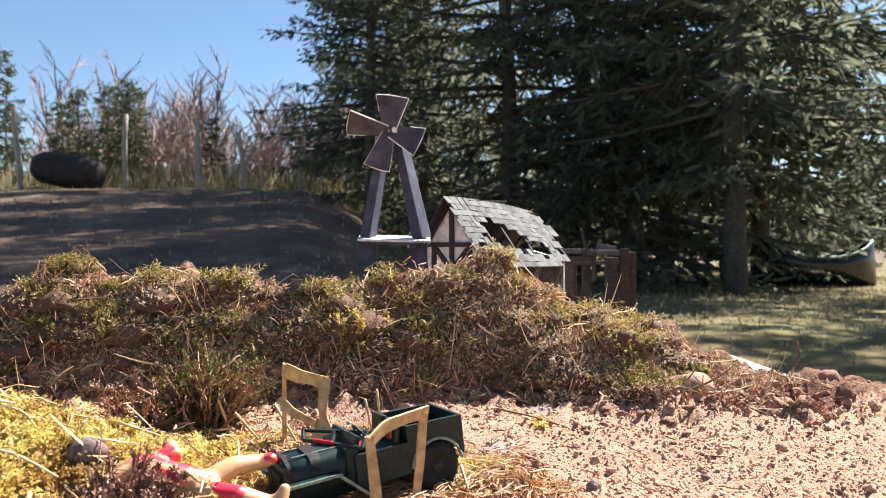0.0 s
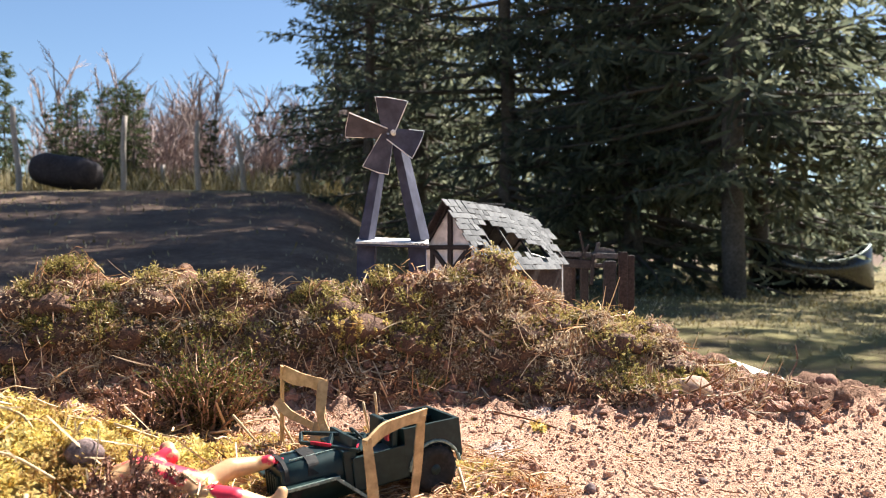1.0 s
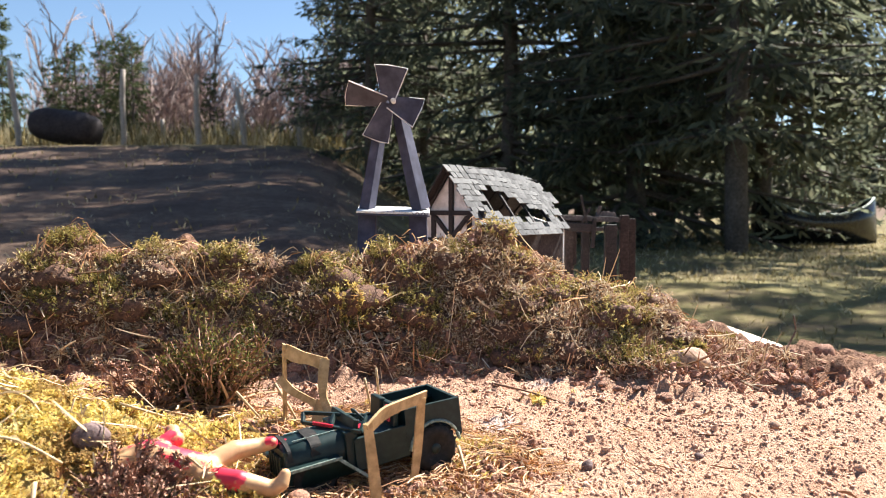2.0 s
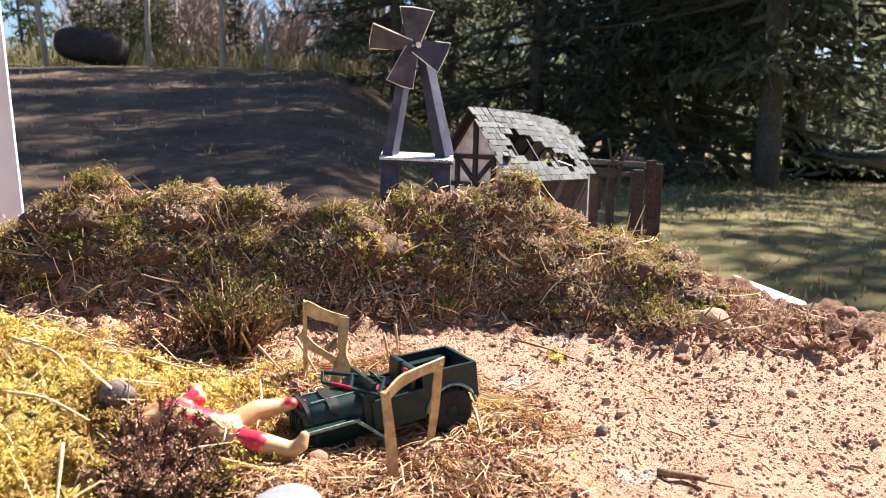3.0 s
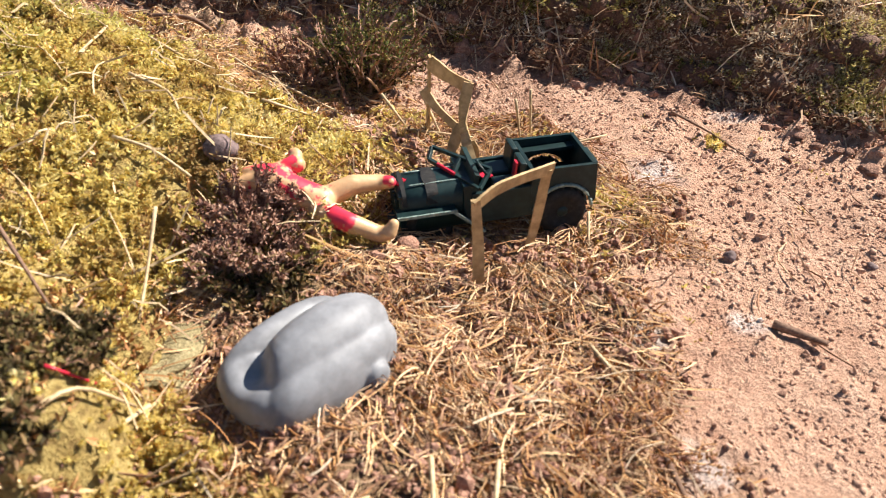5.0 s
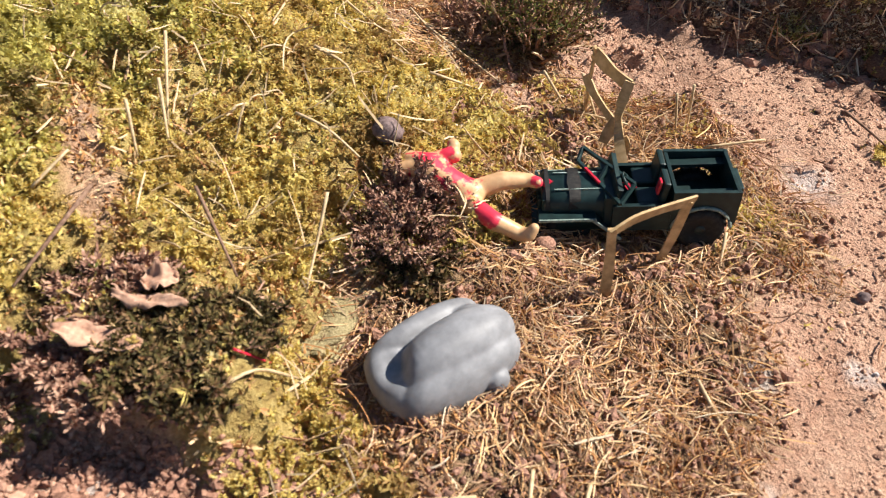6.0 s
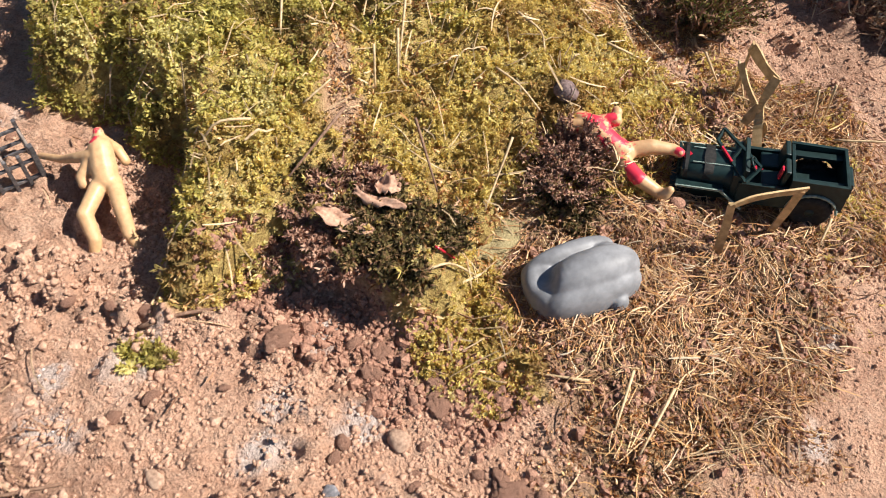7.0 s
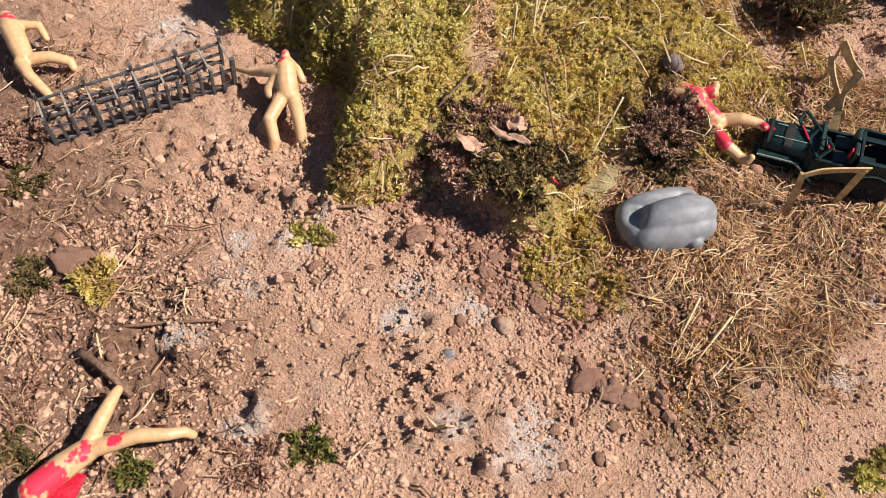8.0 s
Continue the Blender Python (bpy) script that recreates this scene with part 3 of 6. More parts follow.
def build_ground():
    xs, ys = stretch_axis(-0.45, 0.34, 0.0023, 1.11, 130), stretch_axis(-0.14, 0.55, 0.0023, 1.11, 130)
    X, Y = np.meshgrid(xs, ys)
    x, y = X.ravel(), Y.ravel()
    n, m = len(ys), len(xs)
    idx = np.arange(n * m).reshape(n, m)
    F = np.stack([idx[:-1, :-1], idx[:-1, 1:], idx[1:, 1:], idx[1:, :-1]], -1).reshape(-1, 4)
    me = mesh_of("ground", np.stack([x, y, land(x, y)], -1), F, EARTH, True)
    away = sstep(0.0, -0.25, inside(x, y, EDGE))
    q = x / np.maximum(y, 1.0)
    b = berm_part(x, y)
    shares = {
        "moss": sstep(-0.003, 0.006, moss_depth(x, y)) * (1 - away) * (1 - 0.8 * sstep(-0.004, 0.004, inside(x, y, BARE_EARTH))),
        "litter": litter_share(x, y) * (1 - away),
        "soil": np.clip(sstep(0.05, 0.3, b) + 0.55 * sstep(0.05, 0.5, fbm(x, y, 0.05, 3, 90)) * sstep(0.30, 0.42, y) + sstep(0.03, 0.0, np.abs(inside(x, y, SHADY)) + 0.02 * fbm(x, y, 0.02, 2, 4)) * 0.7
                        + sstep(-0.05, -0.14, x + 0.05 * fbm(x, y, 0.05, 2, 95)) * sstep(0.04, -0.05, y) * 0.9, 0, 1),
        "chalk": chalk_share(x, y) * 0.6 * (1 - away),
        "turf": away,
        # thinned along the ridge, where paler turf stands in for a sunlit strip
        "dry": away * np.clip(sstep(0.0, -0.15, q) * sstep(2.0, 5.0, y) + sstep(24, 30, y), 0, 1) * (1 - 0.9 * sstep(18.2, 19.4, y) * sstep(23.5, 22, y)),
    }
    for key, value in shares.items():
        me.attributes.new(key, "FLOAT", "POINT").data.foreach_set("value", value.astype(np.float32))
    return tagged(new("ground", me), "pinkish sand with moss, litter and a grassy bank beyond", "ground", kind="structure")


ground = build_ground()


def sample(n, x0, x1, y0, y1, chance):
    """Up to n places on the ground, kept by the chance that the function gives."""
    x, y = rng.uniform(x0, x1, n), rng.uniform(y0, y1, n)
    keep = rng.random(n) < chance(x, y)
    return x[keep], y[keep]


def on_ground(x, y, lift=0.0):
    return np.stack([x, y, land(x, y) + lift], -1)


# ---- far woods, fence and lawn ----
def spruce_mesh_parts(height, spread, seed, needle, low=0.6):
    r = np.random.default_rng(seed)
    k = 14
    zz = np.linspace(-0.4, height, k)
    trunk = np.stack([0.05 * np.sin(zz * 0.9 + seed), 0.05 * np.cos(zz * 1.1), zz], -1)[None]
    tr = tubes(trunk, (0.0115 * height * (1 - np.clip(zz, 0, height) / height) ** 0.8 + 0.012)[None], 9)
    courses, radii, roots, ways, lens = [], [], [], [], []
    z = low
    while z < height * 0.985:
        share = z / height
        reach = spread * (1 - share) ** 0.75 * (0.75 + 0.25 * min(1, share * 6))
        for a in r.uniform(0, 2 * math.pi, 5):
            ln = reach * r.uniform(0.55, 1.15) + 0.12
            s = np.linspace(0, 1, 7)
            rise = 0.35 * share - 0.22
            zz = z + r.uniform(-0.12, 0.12) + ln * (rise * s + (0.16 - 0.30 * (1 - share)) * s * s + 0.10 * s ** 3)
            wob = a + 0.12 * np.sin(s * 3 + r.uniform(0, 6))
            c = np.stack([np.cos(wob) * ln * s, np.sin(wob) * ln * s, zz], -1)
            courses.append(c)
            radii.append((0.012 + 0.012 * ln) * (1 - 0.85 * s))
            m = int(12 * ln) + 6
            u = r.uniform(0.12, 1.0, m) ** 0.8
            base = np.stack([np.interp(u, s, c[:, q]) for q in range(3)], -1)
            out = np.array([math.cos(a), math.sin(a), 0.0])
            side = np.array([-math.sin(a), math.cos(a), 0.0]) * np.where(r.random(m) < 0.5, -1, 1)[:, None]
            tw = unit(out * r.uniform(0.3, 1.0, (m, 1)) + side * r.uniform(0.2, 1.0, (m, 1)) + np.array([0, 0, 1.0]) * r.uniform(-0.75, 0.15, (m, 1)))
            tl = (0.20 + 0.30 * ln * (1 - u) * 0.6 + 0.05) * r.uniform(0.6, 1.2, m)
            for q in range(2):
                f = r.uniform(0.0, 0.9, m)[:, None]
                roots.append(base + tw * tl[:, None] * f)
                ways.append(unit(tw + r.normal(0, 0.45, (m, 3)) + np.array([0, 0, -0.15])))
                lens.append(tl * r.uniform(0.35, 0.7, m))
        z += r.uniform(0.26, 0.46) * (0.7 + 0.5 * (1 - share))
    lb = tubes(np.array(courses), np.array(radii), 4)
    P, D, L = np.concatenate(roots), np.concatenate(ways), np.concatenate(lens)
    nd = blades(P, D, L * 1.2, 0.045 + 0.07 * L, 0.4)
    return (mesh_of("trunk", *merge(tr, lb), BARK, True), mesh_of("crown", *nd, needle))


def spruce(name, meshes, at, turn, size, label, group=""):
    x, y = at
    t = thing(name, (x, y, land1(x, y)), label, "tree", group, turn)
    t.scale = (size, size, size)
    part("trunk", meshes[0], t)
    part("crown", meshes[1], t)
    return t


BIG = [spruce_mesh_parts(15.5, 4.3, 11, NEEDLE, 0.9), spruce_mesh_parts(14.0, 3.8, 12, NEEDLE, 0.5), spruce_mesh_parts(14.5, 3.9, 15, NEEDLE, 2.0)]
SMALL = [spruce_mesh_parts(5.6, 1.35, 21, NEEDLE_P, 0.25)]
# (8.8, 11.2) keeps its trunk out of view: added to shade the lawn
SPRUCES = [(0, 1.4, 16.8, 20, 1.05), (1, 5.4, 18.5, 140, 1.15), (0, 9.9, 21.5, 200, 1.0), (0, -0.5, 24.5, 80, 1.15), (1, 3.7, 14.8, 190, 1.1), (1, -0.6, 20.3, 33, 1.1), (2, -1.7, 18.0, 40, 0.8),  (1, -1.9, 28.5, 10, 1.35), (2, 4.5, 11.8, 0, 1.0), (2, 8.8, 11.2, 100, 0.9), (2, 6.9, 16.6, 60, 1.15), (2, 3.2, 17.6, 170, 1.15), (2, 5.25, 13.8, 230, 1.1)]
for k, x, y, turn, size in SPRUCES:
    spruce("spruce_tree", BIG[k], (x, y), turn, size, "tall dark spruce with drooping needle-laden limbs", "spruces behind the lawn")
for x, y, size, turn in ((-14.2, 24.5, 0.86, 0), (-12.2, 24.3, 0.55, 50), (-11.4, 24.0, 0.62, 90), (-10.0, 24.4, 0.68, 200), (-19.5, 40, 1.0, 10), (-7.4, 24.6, 0.46, 10), (-9.6, 23.9, 0.62, 120), (-10.8, 24.8, 0.66, 33), (-20.5, 36, 0.9, 77)):
    spruce("young_spruce", SMALL[0], (x, y), turn, size, "young green spruce on the field's far side", "young spruces")



def far_woods():
    r = np.random.default_rng(19)
    P, D, L = [], [], []
    for _ in range(75):
        y = r.uniform(40, 56)
        x = y * r.uniform(-0.05, 0.85)
        z, hh = land1(x, y), r.uniform(3.5, 6.0)
        f = r.random(170) ** 0.7
        a = r.uniform(0, 2 * math.pi, 170)
        rad = 2.3 * (1 - f) * r.uniform(0.1, 1, 170)
        P.append(np.stack([x + np.cos(a) * rad, y + np.sin(a) * rad, z + 0.3 + f * hh], -1))
        D.append(np.stack([np.cos(a), np.sin(a), np.full(170, -0.35)], -1))
        L.append(1.3 * (1.1 - f))
    P, D, L = np.concatenate(P), np.concatenate(D), np.concatenate(L)
    solid("far_woods", mesh_of("far_woods", *blades(P, D, L, 0.5, 0.4), NEEDLE), "dark conifer woods in the distance", "woods", kind="stuff")


far_woods()


def bare_tree_mesh(height, seed):
    r = np.random.default_rng(seed)
    C, R = [], []

    def grow(p, d, ln, rad, level):
        s = np.linspace(0, 1, 4)[:, None]
        sway = r.normal(0, 0.12, 3)
        c = p + d * ln * s + sway * ln * s * s
        C.append(c)
        R.append(rad * (1 - 0.6 * s[:, 0]))
        if level < 3:
            for _ in range((6, 3, 2)[level]):
                f = r.uniform(0.25, 1.0)
                b = c[0] + (c[-1] - c[0]) * f
                nd = unit(d + r.normal(0, 0.42, 3) + np.array([0, 0, 0.25]))
                grow(b, nd, ln * r.uniform(0.35, 0.6), rad * 0.62, level + 1)
    for _ in range(3):
        grow(np.array([r.normal(0, 0.15), r.normal(0, 0.15), -0.2]), unit(np.array([r.normal(0, 0.15), r.normal(0, 0.15), 1.0])), height * r.uniform(0.45, 0.7), 0.012 * height, 0)
    return mesh_of("bare_tree", *tubes(np.array(C), np.array(R), 3), TWIGS)


BARE = [bare_tree_mesh(4.4, 3), bare_tree_mesh(3.6, 4), bare_tree_mesh(2.3, 5)]
bare_rng = np.random.default_rng(5)
for i in range(140):
    y = bare_rng.uniform(25.5, 40)
    x = y * bare_rng.uniform(-0.52, -0.10)
    ob = solid("bare_tree", BARE[2] if i % 3 == 2 else BARE[i % 2], "leafless reddish-grey thicket tree", "tree", "bare thicket", at=(x, y, land1(x, y)))
    ob.rotation_euler = (0, 0, i * 1.3)
    ob.scale = (1.25, 1.25, 0.95 if i % 2 else 1.1)

POSTS = [(-11.0, 20.0, 2.15, -5), (-8.3, 20.0, 1.9, 1), (-6.35, 20.0, 1.75, -1), (-10.9, 23.5, 1.0, 3), (-11.6, 24.0, 0.9, 0), (-6.2, 23.0, 0.9, -6), (-5.3, 20.6, 1.5, -7), (-8.0, 22.0, 0.8, 0), (-5.9, 22.0, 0.8, 2), (-4.0, 21.5, 1.1, 3), (-4.5, 24, 1.0, -4)]
for i, (x, y, h, lean) in enumerate(POSTS):
    zz = np.linspace(-0.3, h, 6)
    c = np.stack([0.02 * np.sin(zz * 3 + i), 0 * zz, zz], -1)[None]
    ob = solid("fence_post", mesh_of("fence_post", *tubes(c, np.array([[0.085, 0.08, 0.078, 0.075, 0.072, 0.065]]), 8), POST, True), "weathered grey wooden fence post leaning on the field", "post", "fence posts", at=(x, y, land1(x, y)))
    ob.rotation_euler = (0, radians(lean), 0)

V, F = ball(4)
V = np.sign(V) * np.abs(V) ** np.array([0.45, 0.8, 0.8]) * np.array([0.88, 0.6, 0.44])
V = V + 0.05 * np.stack([fbm(V[:, 0] + V[:, 2], V[:, 1], 0.4, 3, q) for q in (1, 2, 3)], -1)
bale = solid("hay_bale", mesh_of("hay_bale", V, F, BALE, True), "dark weathered round bale lying on the field's edge", "bale", at=(-9.75, 20.0, 2.13))
bale.rotation_euler = (0, radians(8), 0)


def boat():
    x, y = 7.5, 15.5
    t = thing("boat", (x, y, land1(x, y)), "black plastic boat with a pale rim resting on the lawn", "boat", turn=-8)
    t.scale = (0.9, 0.9, 0.9)
    s, a = np.linspace(-1, 1, 25), np.linspace(-1, 1, 13)
    S, A = np.meshgrid(s, a, indexing="ij")
    half = 0.55 * (1 - S ** 4) + 0.04
    rim = 0.62 + 0.42 * np.abs(S - 0.05) ** 2.2
    X, Yy = 1.28 * S * (1 - 0.06 * A * A), half * np.sin(A * math.pi / 2)
    Z = 0.02 + rim * np.abs(A) ** 2.2
    idx = np.arange(25 * 13).reshape(25, 13)
    F = np.stack([idx[:-1, :-1], idx[1:, :-1], idx[1:, 1:], idx[:-1, 1:]], -1).reshape(-1, 4)
    h = part("hull", mesh_of("hull", np.stack([X, Yy, Z], -1), F, HULL, True), t)
    h.modifiers.new("thick", "SOLIDIFY").thickness = 0.03
    # rims take a pale colour in place of the light along them
    for k in (0, 12):
        c = np.stack([X[:, k], Yy[:, k], Z[:, k] + 0.015], -1)[None]
        part("rim", mesh_of("rim", *tubes(c, np.full((1, 25), 0.03), 8), BRIM, True), t, "rim coloured pale as a painted highlight")


boat()


def grass_stuff():
    x, y = sample(100000, -12, 12, 1.0, 19, lambda x, y: (np.abs(x / y) < 0.75) * (0.15 + 0.85 * sstep(-0.15, 0.02, x / y)) * sstep(-0.1, -0.5, inside(x, y, EDGE)) * (0.25 + 0.75 * sstep(-0.1, 0.4, fbm(x, y, 1.2, 3, 17))) * np.clip(5 / y, 0.15, 1))
    n = len(x)
    far = np.hypot(x, y)
    D = np.stack([rng.normal(0, 0.6, n), rng.normal(0, 0.6, n), np.ones(n)], -1)
    solid("grass", mesh_of("grass", *blades(on_ground(x, y, -0.01), D, rng.uniform(0.02, 0.05, n) * (1 + 0.08 * far), 0.004 + 0.001 * far, 0.6), GRASS), "short yellowing tufts on the lawn and slope", "grass", kind="stuff")
    x, y = sample(9000, -19, -1.0, 19.5, 28, lambda x, y: ((x / y) < -0.06) * sstep(19.8, 22.5, y) * 0.9)
    n = len(x)
    D = np.stack([rng.normal(0, 0.3, n), rng.normal(0, 0.3, n), np.ones(n)], -1)
    solid("tall_grass", mesh_of("tall_grass", *blades(on_ground(x, y, -0.02), D, rng.uniform(0.3, 1.0, n), 0.03, 0.4), GRASS), "tall bleached dead grass along the fence", "grass", kind="stuff")


grass_stuff()


# ---- model windmill ----
def windmill():
    t = thing("model_windmill", (-0.035, 0.575, land1(-0.035, 0.575)), "slate-painted cardboard model windmill with four blades", "windmill")
    z0 = t.location.z
    zp = 0.1025 - z0
    for name, a, b in (("lower_leg", (-0.022, 0, -0.004), (-0.019, 0, zp)), ("lower_leg", (0.021, 0, -0.004), (0.018, 0, zp))):
        part(name, beam_mesh(name, a, b, 0.013, 0.016, MILL, bevel=0.05), t)
    part("platform", box_mesh("platform", (0.053, 0.030, 0.0018), CARD, pose(0, 0, zp + 0.0024, 7, 1.5, 2), 0.2), t, "white card platform")
    part("platform_base", box_mesh("platform_base", (0.053, 0.030, 0.0010), MILL, pose(0, 0, zp - 0.0012, 0, 1.5, 2), 0.2), t)
    s = np.linspace(-0.0255, 0.0255, 61)
    c = np.stack([s, np.full(61, -0.0142), zp + 0.0004 + 0.0011 * np.sin(s / 0.051 * 2 * math.pi * 12) - s * 0.026], -1)[None]
    part("corrugation", mesh_of("corrugation", *tubes(c, np.full((1, 61), 0.0004), 4), MILL), t)
    hub = Vector((-0.003, -0.012, 0.183 - z0))
    part("upper_leg", beam_mesh("upper_leg", (-0.0195, -0.002, zp + 0.0028), (-0.006, -0.002, hub.z + 0.002), 0.0078, 0.013, MILL, up=(0.3, 1, 0), taper=(0.75, 0.8), bevel=0.05), t)
    part("upper_leg", beam_mesh("upper_leg", (0.0205, 0.0, zp + 0.0028), (0.004, 0.0, hub.z - 0.004), 0.0085, 0.014, MILL, up=(0.55, 1, 0), taper=(0.75, 0.8), bevel=0.05), t)
    part("hub", lathe_mesh("hub", [(0, -0.003), (0.0016, -0.003), (0.0018, -0.0025), (0.0018, 0.006), (0, 0.006)], CARD, Matrix.Translation(hub + Vector((0.004, -0.001, 0))) @ pose(0, 0, 0, 90, 0, 0)), t, "white card axle end")
    for angle, length, w0, w1, twist in ((85, 0.0248, 0.0045, 0.0120, 12), (-22, 0.0235, 0.005, 0.0120, -20), (252, 0.0285, 0.0045, 0.0100, 10), (167, 0.0300, 0.004, 0.0098, -34)):
        b = bmesh.new()
        out = [(0.001, -w0), (0.001, w0), (length * 0.55, (w0 + w1) * 0.52), (length, w1), (length * 1.03, w1 * 0.3), (length * 1.0, -w1)]
        top = [b.verts.new((x, y, 0.0006 + 0.0012 * (x / length) ** 2)) for x, y in out]
        bot = [b.verts.new((x, y, -0.0006 + 0.0012 * (x / length) ** 2)) for x, y in out]
        b.faces.new(top)
        b.faces.new(bot[::-1])
        for i in range(6):
            j = (i + 1) % 6
            b.faces.new((top[j], top[i], bot[i], bot[j]))
        bmesh.ops.recalc_face_normals(b, faces=b.faces[:])
        bmesh.ops.transform(b, matrix=Matrix.Translation(hub) @ pose(0, 0, 0, 90, 0, 0) @ pose(0, 0, 0, 0, 0, angle) @ pose(0, 0, 0, twist, 0, 0), verts=b.verts[:])
        me = bpy.data.meshes.new("blade")
        b.to_mesh(me)
        b.free()
        me.materials.append(BLADE)
        bl = part("blade", me, t)
        m = Matrix.Translation(hub) @ pose(0, 0, 0, 90, 0, 0) @ pose(0, 0, 0, 0, 0, angle) @ pose(0, 0, 0, twist, 0, 0)
        rim = np.array([[tuple(m @ Vector((x, y, 0.0004 + 0.0012 * (x / length) ** 2))) for x, y in out[2:] + out[:1]]])
        part("edge", mesh_of("edge", *tubes(rim, np.full((1, 5), 0.0005), 4), CARD), bl, "torn pale card edge")


windmill()


# ---- model house ----
def house():
    c0 = Vector((0.040, 0.70, 0))
    u, v = Vector((0.63, 0.777, 0)).normalized(), Vector((-0.777, 0.63, 0)).normalized()
    t = thing("model_house", (c0.x, c0.y, land1(c0.x, c0.y)), "half-timbered model house with a holed shingle roof", "house", turn=math.degrees(math.atan2(u.y, u.x)))
    z0 = t.location.z
    ze, zr, half, ln = 0.086 - z0, 0.145 - z0, 0.0435, 0.165
    # gable in the local y-z plane: x runs along the ridge, y across the gable
    slope = (zr - ze) / half

    def wall(name, outline, x, mat, thick=0.004):
        b = bmesh.new()
        f = [b.verts.new((x, p, q)) for p, q in outline]
        g = [b.verts.new((x + thick, p, q)) for p, q in outline]
        b.faces.new(f)
        b.faces.new(g[::-1])
        for i in range(len(f)):
            j = (i + 1) % len(f)
            b.faces.new((f[j], f[i], g[i], g[j]))
        bmesh.ops.recalc_face_normals(b, faces=b.faces[:])
        me = bpy.data.meshes.new(name)
        b.to_mesh(me)
        b.free()
        me.materials.append(mat)
        return part(name, me, t)
    ins = 0.005
    wall("gable_wall", [(ins, -0.004), (2 * half - ins, -0.004), (2 * half - ins, ze + ins * slope - 0.003), (half, zr - 0.004), (ins, ze + ins * slope - 0.003)], 0.006, PLASTER)
    wall("back_gable", [(ins, -0.004), (2 * half - ins, -0.004), (2 * half - ins, ze * 0.7), (half, ze + 0.01), (ins, ze)], ln - 0.02, PLASTER)
    for y in (ins, 2 * half - ins):
        part("side_wall", box_mesh("side_wall", (ln - 0.03, 0.003, ze + 0.004), RUST if y < half else PLASTER, pose(ln / 2 - 0.006, y, ze / 2 - 0.002), 0.05), t)
    xb = 0.0048
    zm = 0.1015 - z0

    def timber(a, b, w=0.0042):
        part("timber", beam_mesh("timber", (xb, *a), (xb, *b), 0.003, w, TIMBER, up=(0, 1, 0) if abs(a[0] - b[0]) < 1e-6 else (0, 0, 1), bevel=0.1), t, "black timber")
    timber((0.004, zm), (2 * half - 0.004, zm), 0.0045)
    timber((half, zm), (half, zr - 0.006), 0.0048)
    timber((half, 0), (half, zm), 0.0048)
    lo = zm - 0.026
    timber((0.004, lo), (2 * half - 0.004, lo), 0.0045)
    for y in (0.0075, 0.022, 2 * half - 0.022, 2 * half - 0.0075):
        timber((y, 0), (y, zm), 0.0045)
    timber((half + 0.002, lo + 0.004), (half + 0.019, zm - 0.004), 0.004)
    timber((half - 0.002, lo + 0.004), (half - 0.019, zm - 0.004), 0.004)
    # rafters, ridge and shingles
    part("ridge_beam", beam_mesh("ridge_beam", (-0.004, half, zr - 0.004), (ln - 0.01, half, zr - 0.015), 0.003, 0.004, TIMBER), t)
    for x in np.linspace(0.002, ln - 0.012, 6):
        sag = 0.012 * (x / ln) ** 2
        part("rafter", beam_mesh("rafter", (x, 0.001, ze - 0.002), (x, half, zr - 0.004 - sag), 0.0022, 0.0020, TIMBER, up=(1, 0, 0)), t)
        part("rafter", beam_mesh("rafter", (x, 2 * half - 0.001, ze - 0.002), (x, half, zr - 0.004 - sag), 0.0022, 0.0020, TIMBER, up=(1, 0, 0)), t)
    far = bmesh.new()
    corners = [(-0.006, 2 * half + 0.004, ze - 0.004), (ln, 2 * half + 0.004, ze - 0.004), (ln - 0.006, half, zr - 0.012), (-0.008, half, zr)]
    top = [far.verts.new(p) for p in corners]
    low = [far.verts.new((x, y, z - 0.002)) for x, y, z in corners]
    far.faces.new(top)
    far.faces.new(low[::-1])
    for i in range(4):
        j = (i + 1) % 4
        far.faces.new((top[j], top[i], low[i], low[j]))
    bmesh.ops.recalc_face_normals(far, faces=far.faces[:])
    me = bpy.data.meshes.new("far_slope")
    far.to_mesh(me)
    far.free()
    # black on the far slope stands in for the unlit attic
    me.materials.append(TIMBER)
    part("far_slope", me, t)
    # added dark sheet, so the roof hole shows only shade inside
    part("attic_floor", box_mesh("attic_floor", (ln - 0.03, 2 * half - 0.016, 0.002), TIMBER, pose(ln / 2 - 0.006, half, ze - 0.004), 0.05), t)
    r = np.random.default_rng(9)
    rows, fall = 12, Vector((0, -half - 0.005, ze - zr - 0.006))
    tilt = math.degrees(math.atan2(-fall.z, -fall.y))
    plates = [box_mesh("shingle", (w, 0.0092, 0.0009), SHINGLE, None, 0.15) for w in (0.0072, 0.0086, 0.0100)]
    for row in range(rows):
        s = (row + 0.55) / rows
        x = -0.008 + (0.004 if row % 2 else 0)
        while x < ln + 0.004:
            k = int(r.integers(0, 3))
            w = (0.0072, 0.0086, 0.0100)[k]
            xm = x + w / 2
            x += w + 0.0003
            hole = ((xm - 0.050 - 0.055 * (s - 0.4)) / 0.036) ** 2 + ((s - 0.57) / 0.24) ** 2 < 1 + 0.22 * r.normal()
            hole2 = ((xm - 0.107) / 0.017) ** 2 + ((s - 0.72) / 0.16) ** 2 < 1
            ragged = xm > (0.150 + 0.010 * math.sin(row * 2.1) + (0.012 if 0.2 < s < 0.5 else -0.008))
            if hole or hole2 or ragged:
                continue
            sag = 0.012 * max(0, xm / ln) ** 2 * (1 - s)
            ob = part("shingle", plates[k], t)
            p = Vector((xm, half, zr + 0.0012)) + fall * s
